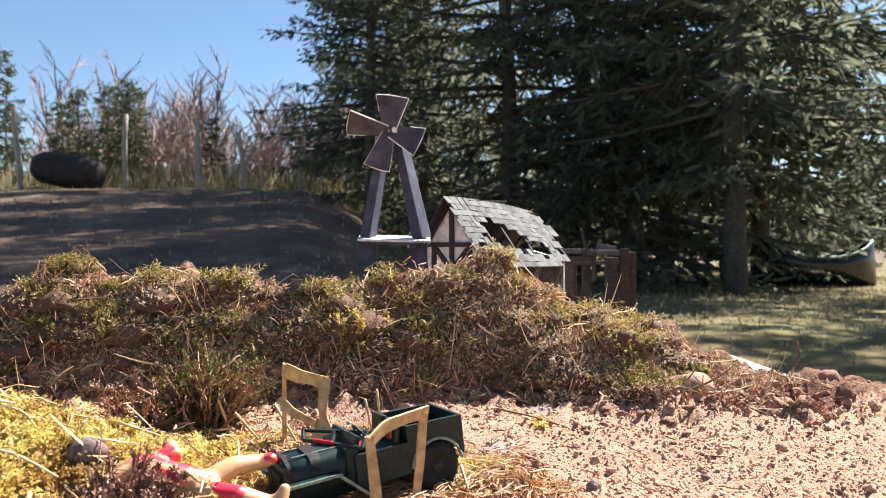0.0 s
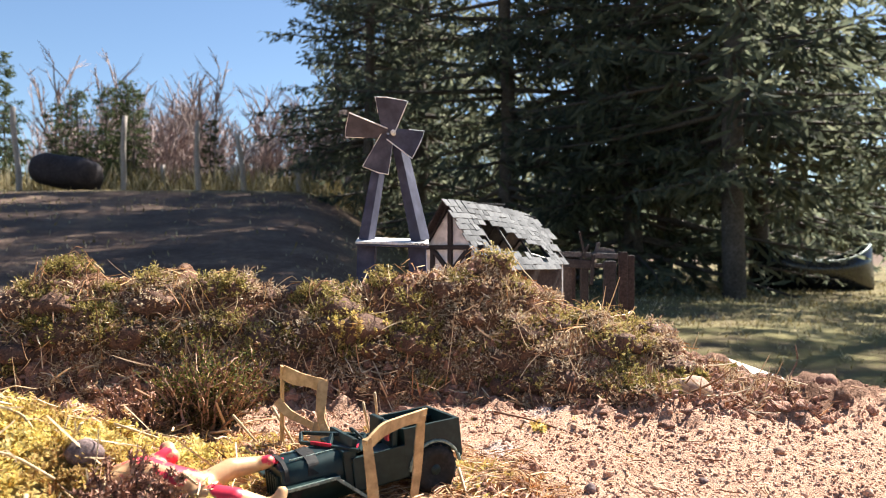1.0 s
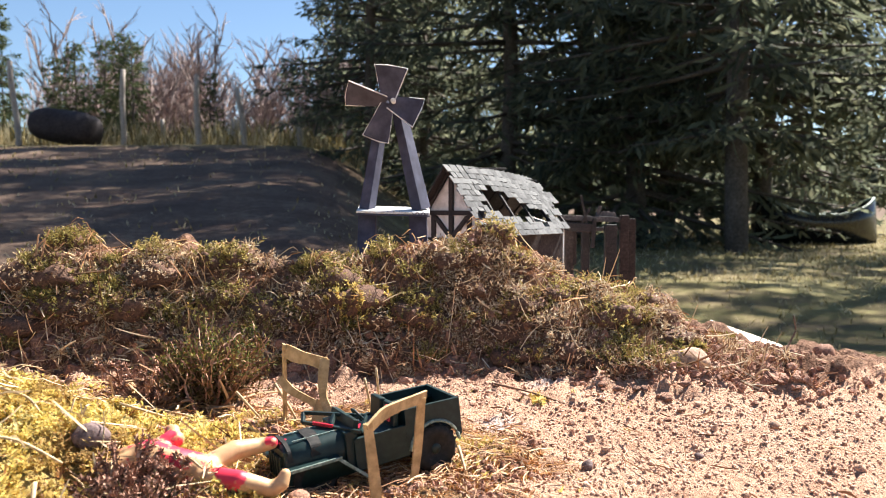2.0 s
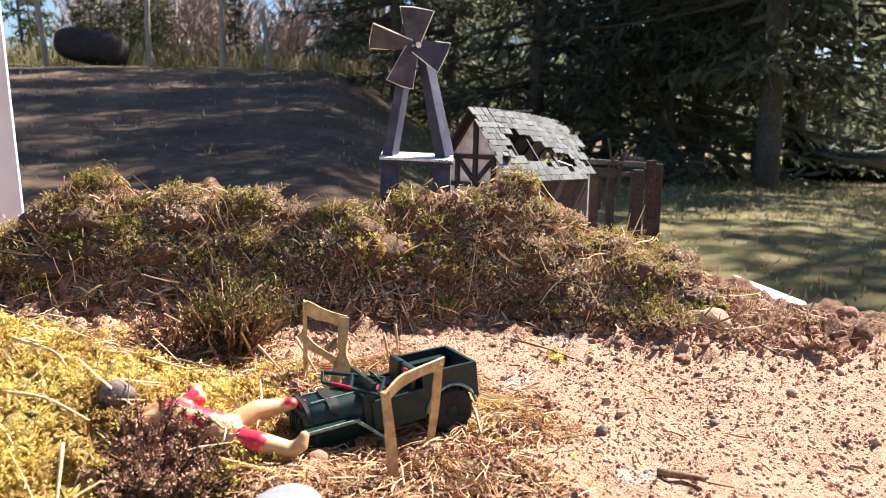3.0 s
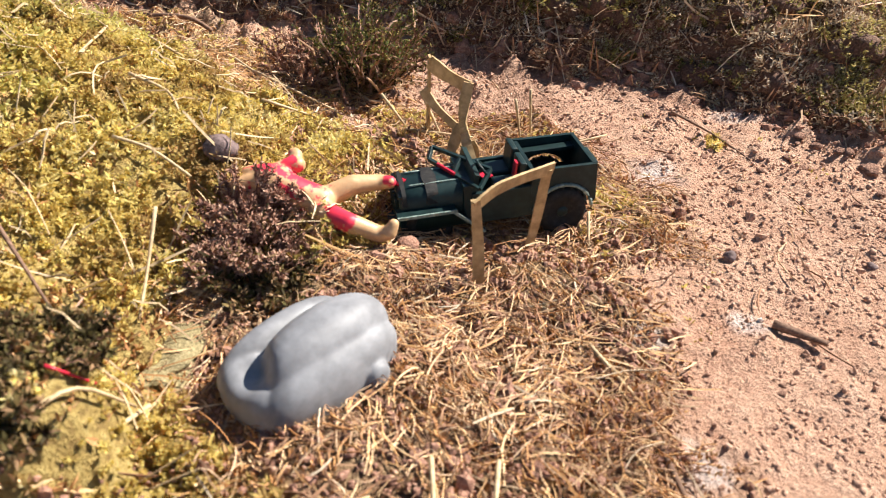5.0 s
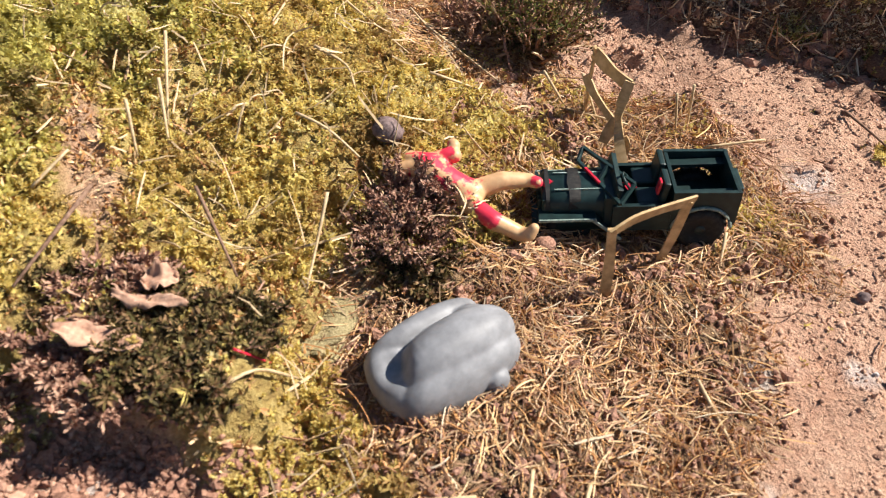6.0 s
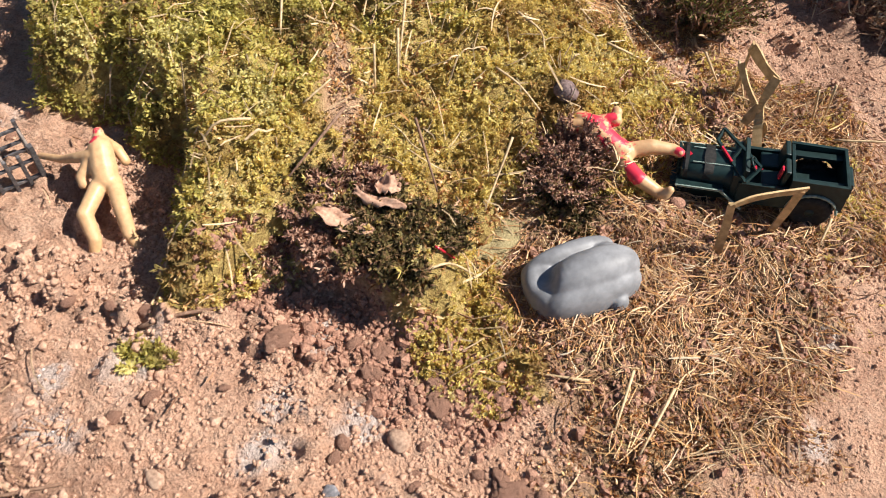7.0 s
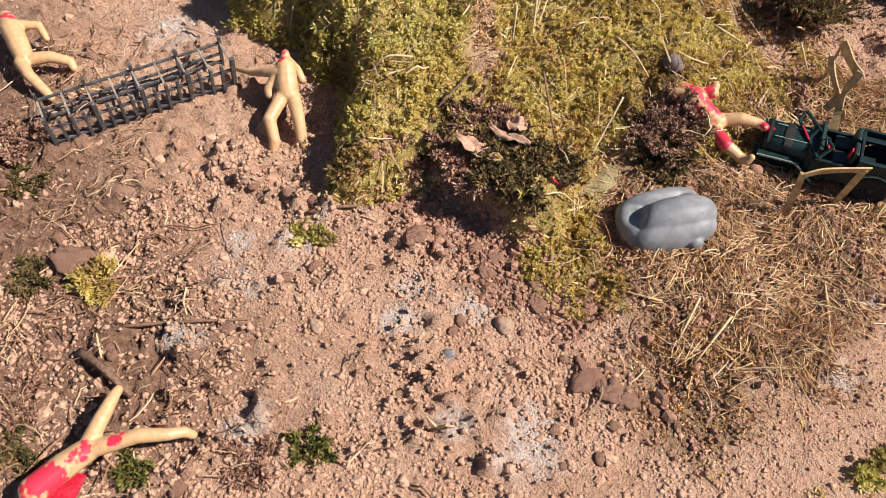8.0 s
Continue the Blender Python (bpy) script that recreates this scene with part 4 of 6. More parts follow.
            ob.matrix_local = pose(p.x, p.y, p.z - sag, tilt - 4 + r.normal(0, 2.2), r.normal(0, 2.0), r.normal(0, 3.5))
    for a, b in (((0.03, half, zr - 0.001), (0.10, half + 0.004, zr + 0.002)), ((0.09, half + 0.002, zr - 0.006), (0.15, half - 0.002, zr - 0.010))):
        part("ridge_strip", beam_mesh("ridge_strip", a, b, 0.002, 0.003, TIMBER), t)


house()


def ruin():
    t = thing("ruined_shed", (0.185, 0.86, land1(0.185, 0.86)), "charred ruin of broken posts and beams beside the model house", "ruin")
    z0 = t.location.z

    def at(px, z, y=0.0):
        return (px - 0.185, y, z - z0)
    for a, b, w, mat, name in (
            (at(0.203, z0 - 0.004), at(0.203, 0.098), 0.0095, RUST, "post"), (at(0.214, z0 - 0.004, 0.01), at(0.214, 0.094, 0.01), 0.008, RUST, "post"),
            (at(0.186, z0 - 0.004, -0.01), at(0.186, 0.088, -0.01), 0.013, TIMBER, "post"), (at(0.160, z0 - 0.004), at(0.160, 0.086), 0.009, TIMBER, "post"), (at(0.142, z0 - 0.004), at(0.142, 0.088), 0.010, RUST, "post"),
            (at(0.130, 0.0955, -0.004), at(0.196, 0.0930, -0.004), 0.006, IRON, "beam"), (at(0.126, 0.086, -0.006), at(0.166, 0.084, -0.006), 0.010, TIMBER, "beam"), (at(0.160, 0.082), at(0.196, 0.083), 0.0045, IRON, "beam"),
            (at(0.161, 0.084, -0.008), at(0.1525, 0.120, -0.012), 0.0024, TIMBER, "spar"), (at(0.150, 0.080, -0.008), at(0.163, 0.106, -0.01), 0.0024, TIMBER, "spar"),
            (at(0.171, 0.090), at(0.176, 0.108), 0.004, IRON, "spar"), (at(0.166, 0.062, -0.01), at(0.168, 0.095, -0.01), 0.004, TIMBER, "spar")):
        part(name, beam_mesh(name, a, b, w, w * 0.8, mat, bevel=0.15), t)
    part("plate", box_mesh("plate", (0.022, 0.003, 0.008), IRON, pose(0.0, 0.0, 0.098 - z0, 0, 6, 0), 0.1, (0.7, 1)), t)
    part("wall_stub", box_mesh("wall_stub", (0.022, 0.004, 0.05), RUST, pose(-0.046, 0.0, 0.068 - z0), 0.1), t, "stained plaster wall stub")


ruin()

# ---- white panel and cream board past the bank ----
panel = solid("white_panel", box_mesh("white_panel", (0.30, 0.004, 0.46), PANEL, None, 0.2), "smooth white upright panel leaning behind the bank", "panel", at=(-0.628, 0.80, 0.16))
panel.rotation_euler = (radians(-4), radians(-5), radians(4))
board = solid("cream_board", box_mesh("cream_board", (0.055, 0.034, 0.004), BOARD, None, 0.2), "cream board lying on the slope past the bank", "board", at=(0.224, 0.557, 0.0105))
board.rotation_euler = (radians(8), radians(19), radians(-6))
for x, y in ((0.211, 0.560), (0.236, 0.555)):
    low, high = land1(x, y) - 0.003, 0.0085 - (x - 0.224) * 0.34
    if high > low:
        solid("stone", box_mesh("stone", (0.014, 0.018, high - low), STONE_B, None, 0.3), "stone propping the cream board", "stone", "board props", at=(x, y, (low + high) / 2))


# ---- toy jeep ----
def jeep():
    t = thing("toy_jeep", (-0.0262, 0.2992, 0.0024), "dark green plastic toy jeep with a broken windscreen", "toy car", turn=209.5)
    t.rotation_euler.rotate_axis("Y", radians(6.5))

    def bx(name, size, at, mat=JEEP, rot=(0, 0, 0), bevel=0.12, taper=(1, 1), parent=None, label=""):
        return part(name, box_mesh(name, size, mat, pose(*at, *rot), bevel, taper), parent or t, label)
    # bonnet with a rounded top
    n = 9
    a = np.linspace(-1, 1, n)
    sec = [(0.0100 * q, 0.0120 + 0.0120 * (1 - abs(q) ** 5 * 0.25)) for q in a]
    V = [(x, y * k, z - d) for x, k, d in ((0.0355, 0.90, 0.0014), (0.0345, 0.96, 0.0004), (0.024, 1.0, 0.0), (0.0105, 1.06, -0.0006)) for y, z in sec + [(0.0100, 0.008), (-0.0100, 0.008)]]
    m = n + 2
    idx = np.arange(4 * m).reshape(4, m)
    F = np.stack([idx[:-1], np.roll(idx[:-1], -1, 1), np.roll(idx[1:], -1, 1), idx[1:]], -1).reshape(-1, 4)
    hood = part("bonnet", mesh_of("bonnet", V, F, JEEP, True), t)
    bx("grille", (0.002, 0.0185, 0.0135), (0.0345, 0, 0.0155))
    for y in np.linspace(-0.006, 0.006, 5):
        bx("grille_bar", (0.0012, 0.0012, 0.009), (0.0362, y, 0.0155), bevel=0.2)
    bx("bumper", (0.003, 0.026, 0.003), (0.0375, 0, 0.008))
    for x, w in ((0.0235, 0.0046), (0.0335, 0.0016)):
        part("paint_band", ribbon_mesh("paint_band", [(x, -0.0101, 0.0185), (x, -0.0094, 0.0225), (x, -0.005, 0.0246), (x, 0.0, 0.0247), (x, 0.005, 0.0246), (x, 0.0094, 0.0225), (x, 0.0101, 0.0185)], (1, 0.12, 0), w, 0.0004, TYRE), t, "black painted band")
    for y in (-0.0042, 0.0055):
        bx("bonnet_rib", (0.018, 0.0006, 0.0006), (0.022, y, 0.0242), BRIM, bevel=0.2, label="worn raised rib")
    bx("chassis", (0.068, 0.016, 0.005), (0, 0, 0.0095))
    bx("cowl", (0.005, 0.0235, 0.014), (0.0105, 0, 0.0175))
    for y in (-0.012, 0.012):
        s = 1 if y > 0 else -1
        bx("side_panel", (0.022, 0.0018, 0.012), (-0.001, y, 0.0155))
        f = bx("fender", (0.021, 0.0065, 0.0012), (0.0265, s * 0.0112, 0.0165))
        bx("fender_slope", (0.0150, 0.0065, 0.0012), (0.0118, s * 0.0112, 0.0115), rot=(0, -42, 0), parent=f)
        bx("fender_edge", (0.021, 0.0007, 0.0011), (0.0265, s * 0.0146, 0.0168), BRIM, parent=f, label="worn pale edge")
        bx("fender_slope_edge", (0.0150, 0.0007, 0.0011), (0.0118, s * 0.0146, 0.0118), BRIM, (0, -42, 0), parent=f, label="worn pale edge")
        # bed side with its wheel arch
        b = bmesh.new()
        arc = [(-0.0228 + 0.0108 * math.cos(q), 0.0095 + 0.0108 * math.sin(q)) for q in np.linspace(math.pi * 0.97, math.pi * 0.05, 13)]
        out = [(-0.0352, 0.0125), *arc, (-0.0112, 0.010), (-0.0112, 0.0275), (-0.0352, 0.0268)]
        A = [b.verts.new((p, s * 0.0115, q)) for p, q in out]
        B = [b.verts.new((p, s * 0.0130, q)) for p, q in out]
        b.faces.new(A)
        b.faces.new(B[::-1])
        for i in range(len(A)):
            j = (i + 1) % len(A)
            b.faces.new((A[j], A[i], B[i], B[j]))
        bmesh.ops.recalc_face_normals(b, faces=b.faces[:])
        me = bpy.data.meshes.new("bed_side")
        b.to_mesh(me)
        b.free()
        me.materials.append(JEEP)
        side = part("bed_side", me, t)
        lip = np.array([[(p, s * 0.0134, q) for p, q in arc]])
        part("arch_lip", mesh_of("arch_lip", *tubes(lip, np.full((1, 13), 0.0007), 5), BRIM, True), side, "worn pale wheel-arch lip")
        bx("bench", (0.0205, 0.0040, 0.0015), (-0.0235, s * 0.0092, 0.0235))
    bx("bed_floor", (0.0225, 0.0225, 0.0015), (-0.0232, 0, 0.0150))
    bx("tailgate", (0.0014, 0.0245, 0.0115), (-0.0344, 0, 0.0212))
    bx("bed_front", (0.0014, 0.0230, 0.0125), (-0.0120, 0, 0.0210))
    bx("seat_back", (0.0024, 0.0095, 0.011), (-0.0085, -0.0060, 0.0240), rot=(0, -8, 0), bevel=0.3)
    bx("seat_back", (0.0024, 0.0095, 0.011), (-0.0085, 0.0058, 0.0240), rot=(0, -8, 0), bevel=0.3)
    for y in (-0.006, 0.0058):
        bx("seat", (0.0085, 0.0095, 0.003), (-0.0035, y, 0.0195), bevel=0.3)
    bx("floor", (0.019, 0.0220, 0.0015), (0, 0, 0.0125))
    bx("dashboard", (0.002, 0.0225, 0.007), (0.0085, 0, 0.0245), rot=(0, -15, 0))
    bx("tow_hook", (0.003, 0.005, 0.003), (-0.0362, 0, 0.0125))
    bx("tail_rack", (0.0022, 0.012, 0.009), (-0.0360, 0.003, 0.021), bevel=0.25)
    ang = np.linspace(0, 2 * math.pi, 17)
    ring = np.array([[tuple(pose(0.0045, 0.0058, 0.0275, 0, -55, 0) @ Vector((0.0036 * math.cos(q), 0.0036 * math.sin(q), 0))) for q in ang]])
    sw = part("steering_wheel", mesh_of("steering_wheel", *tubes(ring, np.full((1, 17), 0.0005), 5), JEEP, True), t)
    part("column", beam_mesh("column", (0.0045, 0.0058, 0.0275), (0.0085, 0.0058, 0.0235), 0.0008, 0.0008, JEEP), sw)
    # windscreen frame, folded down and twisted across the cowl
    A, B, C, D = Vector((0.0185, -0.0165, 0.0268)), Vector((0.0020, 0.0070, 0.0272)), Vector((0.0080, 0.0150, 0.0245)), Vector((0.0210, -0.0105, 0.0250))
    w = part("windscreen_frame", beam_mesh("windscreen_frame", A, B, 0.0013, 0.0013, JEEP), t)
    for p, q in ((B, C), (C, D), (D, A), ((A + B) / 2, (C + D) / 2)):
        part("frame_bar", beam_mesh("frame_bar", p, q, 0.0013, 0.0013, JEEP), w)
    part("red_smear", beam_mesh("red_smear", D.lerp(C, 0.20) + Vector((0.0004, 0.0002, 0.0006)), D.lerp(C, 0.55) + Vector((0.0004, 0.0002, 0.0006)), 0.0012, 0.0009, RED), w, "red paint smear")
    bx("red_patch", (0.004, 0.0042, 0.0005), (0.0025, 0.001, 0.0216), RED, (0, 0, 20), 0.2, label="red paint splash on the seat")
    bx("red_patch", (0.0009, 0.003, 0.006), (-0.0067, 0.0075, 0.0262), RED, (0, -8, 0), 0.2, label="red paint streak on the seat back")
    bx("red_splash", (0.0042, 0.0020, 0.0005), (0.0335, 0.001, 0.0238), RED, (0, 6, 40), 0.2, label="red paint splash on the bonnet")
    for x, y in ((-0.0228, 0.0108), (-0.0228, -0.0108), (0.0255, 0.0068), (0.0255, -0.0068)):
        tyre = part("wheel", lathe_mesh("wheel", [(0.0, -0.0026), (0.0045, -0.0026), (0.0052, -0.0031), (0.0078, -0.0032), (0.0091, -0.0022), (0.0093, 0), (0.0091, 0.0022), (0.0078, 0.0032), (0.0052, 0.0031), (0.0045, 0.0026), (0.0, 0.0026)], TYRE, pose(x, y, 0.0093, 90, 0, 0), 28), t)
        for k in range(18):
            q = k * math.pi / 9
            part("tread", box_mesh("tread", (0.0009, 0.0044, 0.0006), TYRE, pose(x + 0.0093 * math.sin(q), y, 0.0093 + 0.0093 * math.cos(q), 0, math.degrees(q), 0), 0.1), tyre)
        part("hub", lathe_mesh("hub", [(0, -0.0030), (0.0018, -0.0030), (0.0022, -0.0024), (0.0022, 0.0024), (0.0018, 0.0030), (0, 0.0030)], JEEP, pose(x, y, 0.0093, 90, 0, 0), 12), tyre)


jeep()


# ---- bent lath hoops ----
def hoops():
    t = thing("lath_arch", (-0.060, 0.345, land1(-0.060, 0.345)), "splintered bent lath frame standing in the sand", "wooden frame", "lath frames")
    o = t.location

    def rel(*pts):
        return [tuple(Vector(p) - o) for p in pts]
    part("upright", ribbon_mesh("upright", rel((-0.0700, 0.350, 0.008), (-0.0695, 0.347, 0.026), (-0.0685, 0.342, 0.047)), (0.5, -0.8, 0), 0.0028, 0.0010, LATH), t)
    part("top_strip", ribbon_mesh("top_strip", rel((-0.0688, 0.3425, 0.0445), (-0.062, 0.340, 0.0418), (-0.056, 0.336, 0.0415), (-0.0490, 0.3345, 0.0395)), (0.1, 0.05, 1), 0.0056, 0.0009, LATH), t)
    part("upright", ribbon_mesh("upright", rel((-0.0492, 0.3340, 0.0420), (-0.0500, 0.333, 0.034), (-0.0500, 0.332, 0.026), (-0.0455, 0.328, 0.016), (-0.0400, 0.325, 0.006)), [(1, 0.2, 0), (1, 0.2, 0), (0.8, -0.4, 0), (0.7, 0.5, 0.3), (0.7, 0.5, 0.3)], 0.0040, 0.0009, LATH), t)
    part("lower_strip", ribbon_mesh("lower_strip", rel((-0.0715, 0.3455, 0.031), (-0.066, 0.343, 0.026), (-0.059, 0.338, 0.024), (-0.0520, 0.334, 0.0215)), (0.1, 0.3, 1), 0.0034, 0.0009, LATH), t)
    part("splinter", ribbon_mesh("splinter", rel((-0.0505, 0.3335, 0.024), (-0.0520, 0.331, 0.018), (-0.0530, 0.329, 0.0135)), (0.8, 0.3, 0.2), 0.0046, 0.0008, LATH), t)
    part("splinter", ribbon_mesh("splinter", rel((-0.0455, 0.330, 0.019), (-0.0435, 0.331, 0.015), (-0.0430, 0.331, 0.010)), (0.9, 0.3, 0.2), 0.0036, 0.0008, LATH), t)
    t = thing("lath_hoop", (-0.015, 0.272, land1(-0.015, 0.272)), "bent lath hoop standing over the jeep's side", "wooden frame", "lath frames")
    o = t.location
    part("upright", ribbon_mesh("upright", rel((-0.0195, 0.2585, -0.004), (-0.0210, 0.2570, 0.018), (-0.0230, 0.2550, 0.0365)), (0.9, 0.45, 0), 0.0034, 0.0011, LATH), t)
    part("top_strip", ribbon_mesh("top_strip", rel((-0.0232, 0.2548, 0.0340), (-0.0185, 0.262, 0.0378), (-0.0120, 0.272, 0.0385), (-0.0045, 0.2825, 0.0385)), [(0.3, 0.1, 1)] * 4, 0.0046, 0.0009, LATH), t)
    part("upright", ribbon_mesh("upright", rel((-0.0060, 0.2805, 0.0385), (-0.0075, 0.283, 0.018), (-0.0100, 0.2865, -0.002)), (0.9, 0.45, 0), 0.0030, 0.0010, LATH), t)
    part("splinter", ribbon_mesh("splinter", rel((-0.0195, 0.2590, 0.001), (-0.0160, 0.2625, 0.005), (-0.0120, 0.2660, 0.0065)), (0.1, 0.1, 1), 0.0050, 0.0008, LATH), t)


hoops()


# ---- smooth grey boulder ----
def boulder():
    V, F = ball(4)
    lobes = [((0.0025, -0.0040, 0.0070), (0.0255, 0.0128, 0.0165), 5), ((-0.0010, 0.0125, 0.0020), (0.0255, 0.0072, 0.0138), 4), ((0.0005, -0.0105, 0.0030), (0.0265, 0.0105, 0.0150), 5), ((-0.0190, 0.001, 0.001), (0.0095, 0.0165, 0.0110), 0),
             ((0.0140, -0.003, 0.003), (0.0125, 0.0165, 0.0165), 0), ((0.011, -0.0205, 0.003), (0.0046, 0.0036, 0.0055), 0), ((0, 0, -0.004), (0.027, 0.0190, 0.008), 0)]
    pieces = []
    for at, size, tip in lobes:
        P = np.sign(V) * np.abs(V) ** 0.88 * np.array(size) + np.array(at)
        P[:, 2] += math.tan(radians(tip)) * (P[:, 0] - at[0]) * (P[:, 2] > at[2])
        P = P - np.array([-0.7, -0.25, 0.65]) * 0.0062 * np.exp(-np.sum((P - np.array([-0.0225, 0.0015, 0.0125])) ** 2, -1) / 0.0065 ** 2)[:, None]
        pieces.append((P, F))
    ob = solid("boulder", mesh_of("boulder", *merge(*pieces), BOULDER, True), "smooth grey folded boulder half sunk in moss", "rock", at=(-0.0525, 0.1995, 0.004))
    ob.rotation_euler = (0, 0, radians(66))
    md = ob.modifiers.new("skin", "REMESH")
    md.mode, md.voxel_size, md.use_smooth_shade = "VOXEL", 0.0006, True
    sm = ob.modifiers.new("soft", "SMOOTH")
    sm.iterations, sm.factor = 6, 0.6
    ob.scale = (0.87, 0.83, 0.86)


boulder()


# ---- small plastic figures, one plain mesh each ----
def figure(name, limbs, paint, label):
    """limbs: courses of (x, y, z, radius); paint: (x, y, z, reach) of the red splashes."""
    pieces = []
    o = Vector(limbs[0][0][:3])
    bv, bf = ball(2)
    for limb in limbs:
        pts = np.array(limb, float)
        for p, q in zip(pts[:-1], pts[1:]):
            m = max(2, int(np.linalg.norm(q[:3] - p[:3]) / 0.0010))
            for f in np.linspace(0, 1, m):
                w = p + (q - p) * f
                pieces.append((bv * w[3] * 1.12 + w[:3] - np.array(o), bf))
    V, F = merge(*pieces)
    me = mesh_of(name, V, F, FLESH, True)
    tmp = new(name, me)
    md = tmp.modifiers.new("skin", "REMESH")
    md.mode, md.voxel_size, md.use_smooth_shade = "VOXEL", 0.0007, True
    sm = tmp.modifiers.new("soft", "SMOOTH")
    sm.iterations, sm.factor = 3, 0.5
    made = bpy.data.meshes.new_from_object(tmp.evaluated_get(bpy.context.evaluated_depsgraph_get()))
    bpy.data.objects.remove(tmp)
    co = np.zeros(len(made.vertices) * 3)
    made.vertices.foreach_get("co", co)
    co = co.reshape(-1, 3) + np.array(o)
    share = np.zeros(len(co))
    for x, y, z, reach in paint:
        share = np.maximum(share, np.exp(-np.sum((co - (x, y, z)) ** 2, -1) / reach ** 2))
    made.attributes.new("paint", "FLOAT", "POINT").data.foreach_set("value", share.astype(np.float32))
    made.name = name
    ob = new(name, made)
    ob.location = o
    return tagged(ob, label, "toy figure", "toy figures")


figure("toy_figure", [
    [(-0.080, 0.264, 0.0175, 0.0050), (-0.088, 0.262, 0.020, 0.0052), (-0.098, 0.262, 0.022, 0.0062), (-0.106, 0.263, 0.021, 0.0045)],
    [(-0.079, 0.267, 0.018, 0.0038), (-0.072, 0.273, 0.0215, 0.0034), (-0.064, 0.279, 0.0215, 0.0026), (-0.0600, 0.2785, 0.0225, 0.0022)],
    [(-0.079, 0.260, 0.0165, 0.0038), (-0.066, 0.2565, 0.0165, 0.0033), (-0.056, 0.2600, 0.0125, 0.0027), (-0.0525, 0.2595, 0.0145, 0.0024), (-0.0515, 0.2605, 0.0175, 0.0018)],
    [(-0.098, 0.266, 0.024, 0.0030), (-0.0935, 0.2695, 0.0265, 0.0027), (-0.0915, 0.2700, 0.0265, 0.0027)],
    [(-0.0945, 0.2735, 0.0285, 0.0022), (-0.0935, 0.2730, 0.0285, 0.0022)],
    [(-0.103, 0.259, 0.023, 0.0028), (-0.110, 0.255, 0.020, 0.0024)],
], [(-0.098, 0.266, 0.027, 0.014), (-0.086, 0.263, 0.022, 0.011), (-0.061, 0.279, 0.023, 0.004), (-0.069, 0.2555, 0.019, 0.008), (-0.104, 0.262, 0.025, 0.006)], "flesh-coloured plastic figure lying half buried under heather")

figure("toy_figure", [
    [(-0.2335, 0.0830, 0.0125, 0.0050), (-0.2370, 0.0850, 0.0150, 0.0056), (-0.2440, 0.0890, 0.020, 0.0050)],
    [(-0.2330, 0.0790, 0.0115, 0.0036), (-0.2255, 0.0665, 0.008, 0.0033), (-0.2175, 0.0640, 0.000, 0.0029), (-0.2150, 0.0610, -0.006, 0.0024), (-0.2135, 0.0575, -0.0065, 0.0018)],
    [(-0.2310, 0.0850, 0.0115, 0.0036), (-0.2165, 0.0795, 0.009, 0.0033), (-0.2095, 0.0765, 0.001, 0.0029), (-0.2050, 0.0770, -0.006, 0.0024), (-0.2010, 0.0785, -0.0065, 0.0018)],
    [(-0.2440, 0.0840, 0.019, 0.0028), (-0.2500, 0.0800, 0.016, 0.0024), (-0.2600, 0.0760, 0.010, 0.0019), (-0.2760, 0.0710, 0.004, 0.0015)],
    [(-0.2440, 0.0840, 0.018, 0.0028), (-0.2420, 0.0760, 0.012, 0.0026), (-0.2400, 0.0750, 0.010, 0.0024)],
    [(-0.2470, 0.0920, 0.021, 0.0026), (-0.2450, 0.0960, 0.014, 0.0024), (-0.2400, 0.0960, 0.010, 0.0022)],
    [(-0.2480, 0.0915, 0.0225, 0.0026), (-0.2495, 0.0925, 0.024, 0.0022)],
], [(-0.2460, 0.0890, 0.0245, 0.0045), (-0.2490, 0.0925, 0.025, 0.004)], "flesh-coloured plastic figure leaning back on the moss bank")

figure("toy_figure", [
    [(-0.3420, -0.0240, 0.008, 0.0046), (-0.3520, -0.0230, 0.011, 0.0054), (-0.3650, -0.0220, 0.012, 0.0056), (-0.3760, -0.0210, 0.012, 0.0040)],
    [(-0.3400, -0.0210, 0.008, 0.0036), (-0.3350, -0.0120, 0.009, 0.0030), (-0.3290, -0.0040, 0.006, 0.0026), (-0.3250, -0.0040, 0.004, 0.0021)],
    [(-0.3400, -0.0270, 0.008, 0.0036), (-0.3290, -0.0270, 0.008, 0.0030), (-0.3180, -0.0240, 0.003, 0.0026), (-0.3130, -0.0230, 0.001, 0.0021)],
    [(-0.3650, -0.0170, 0.013, 0.0026), (-0.3600, -0.0080, 0.012, 0.0022), (-0.3520, -0.0080, 0.008, 0.0018)],
], [(-0.3700, -0.0180, 0.016, 0.008)], "flesh-coloured plastic figure lying on the sand beyond the railing")

figure("toy_figure", [
    [(-0.1060, -0.0840, 0.008, 0.0046), (-0.1050, -0.0950, 0.008, 0.0052), (-0.1030, -0.1080, 0.007, 0.0056)],
    [(-0.1080, -0.0830, 0.009, 0.0034), (-0.1130, -0.0750, 0.012, 0.0030), (-0.1200, -0.0670, 0.011, 0.0024), (-0.1225, -0.0640, 0.010, 0.0019)],
    [(-0.1040, -0.0810, 0.009, 0.0034), (-0.0980, -0.0660, 0.012, 0.0030), (-0.0920, -0.0560, 0.011, 0.0025), (-0.0900, -0.0500, 0.009, 0.0022), (-0.0885, -0.0475, 0.005, 0.0018)],
], [(-0.1050, -0.0860, 0.013, 0.006), (-0.0995, -0.0730, 0.015, 0.006), (-0.1030, -0.1040, 0.010, 0.014)], "flesh-coloured plastic figure lying on its back in the dirt")
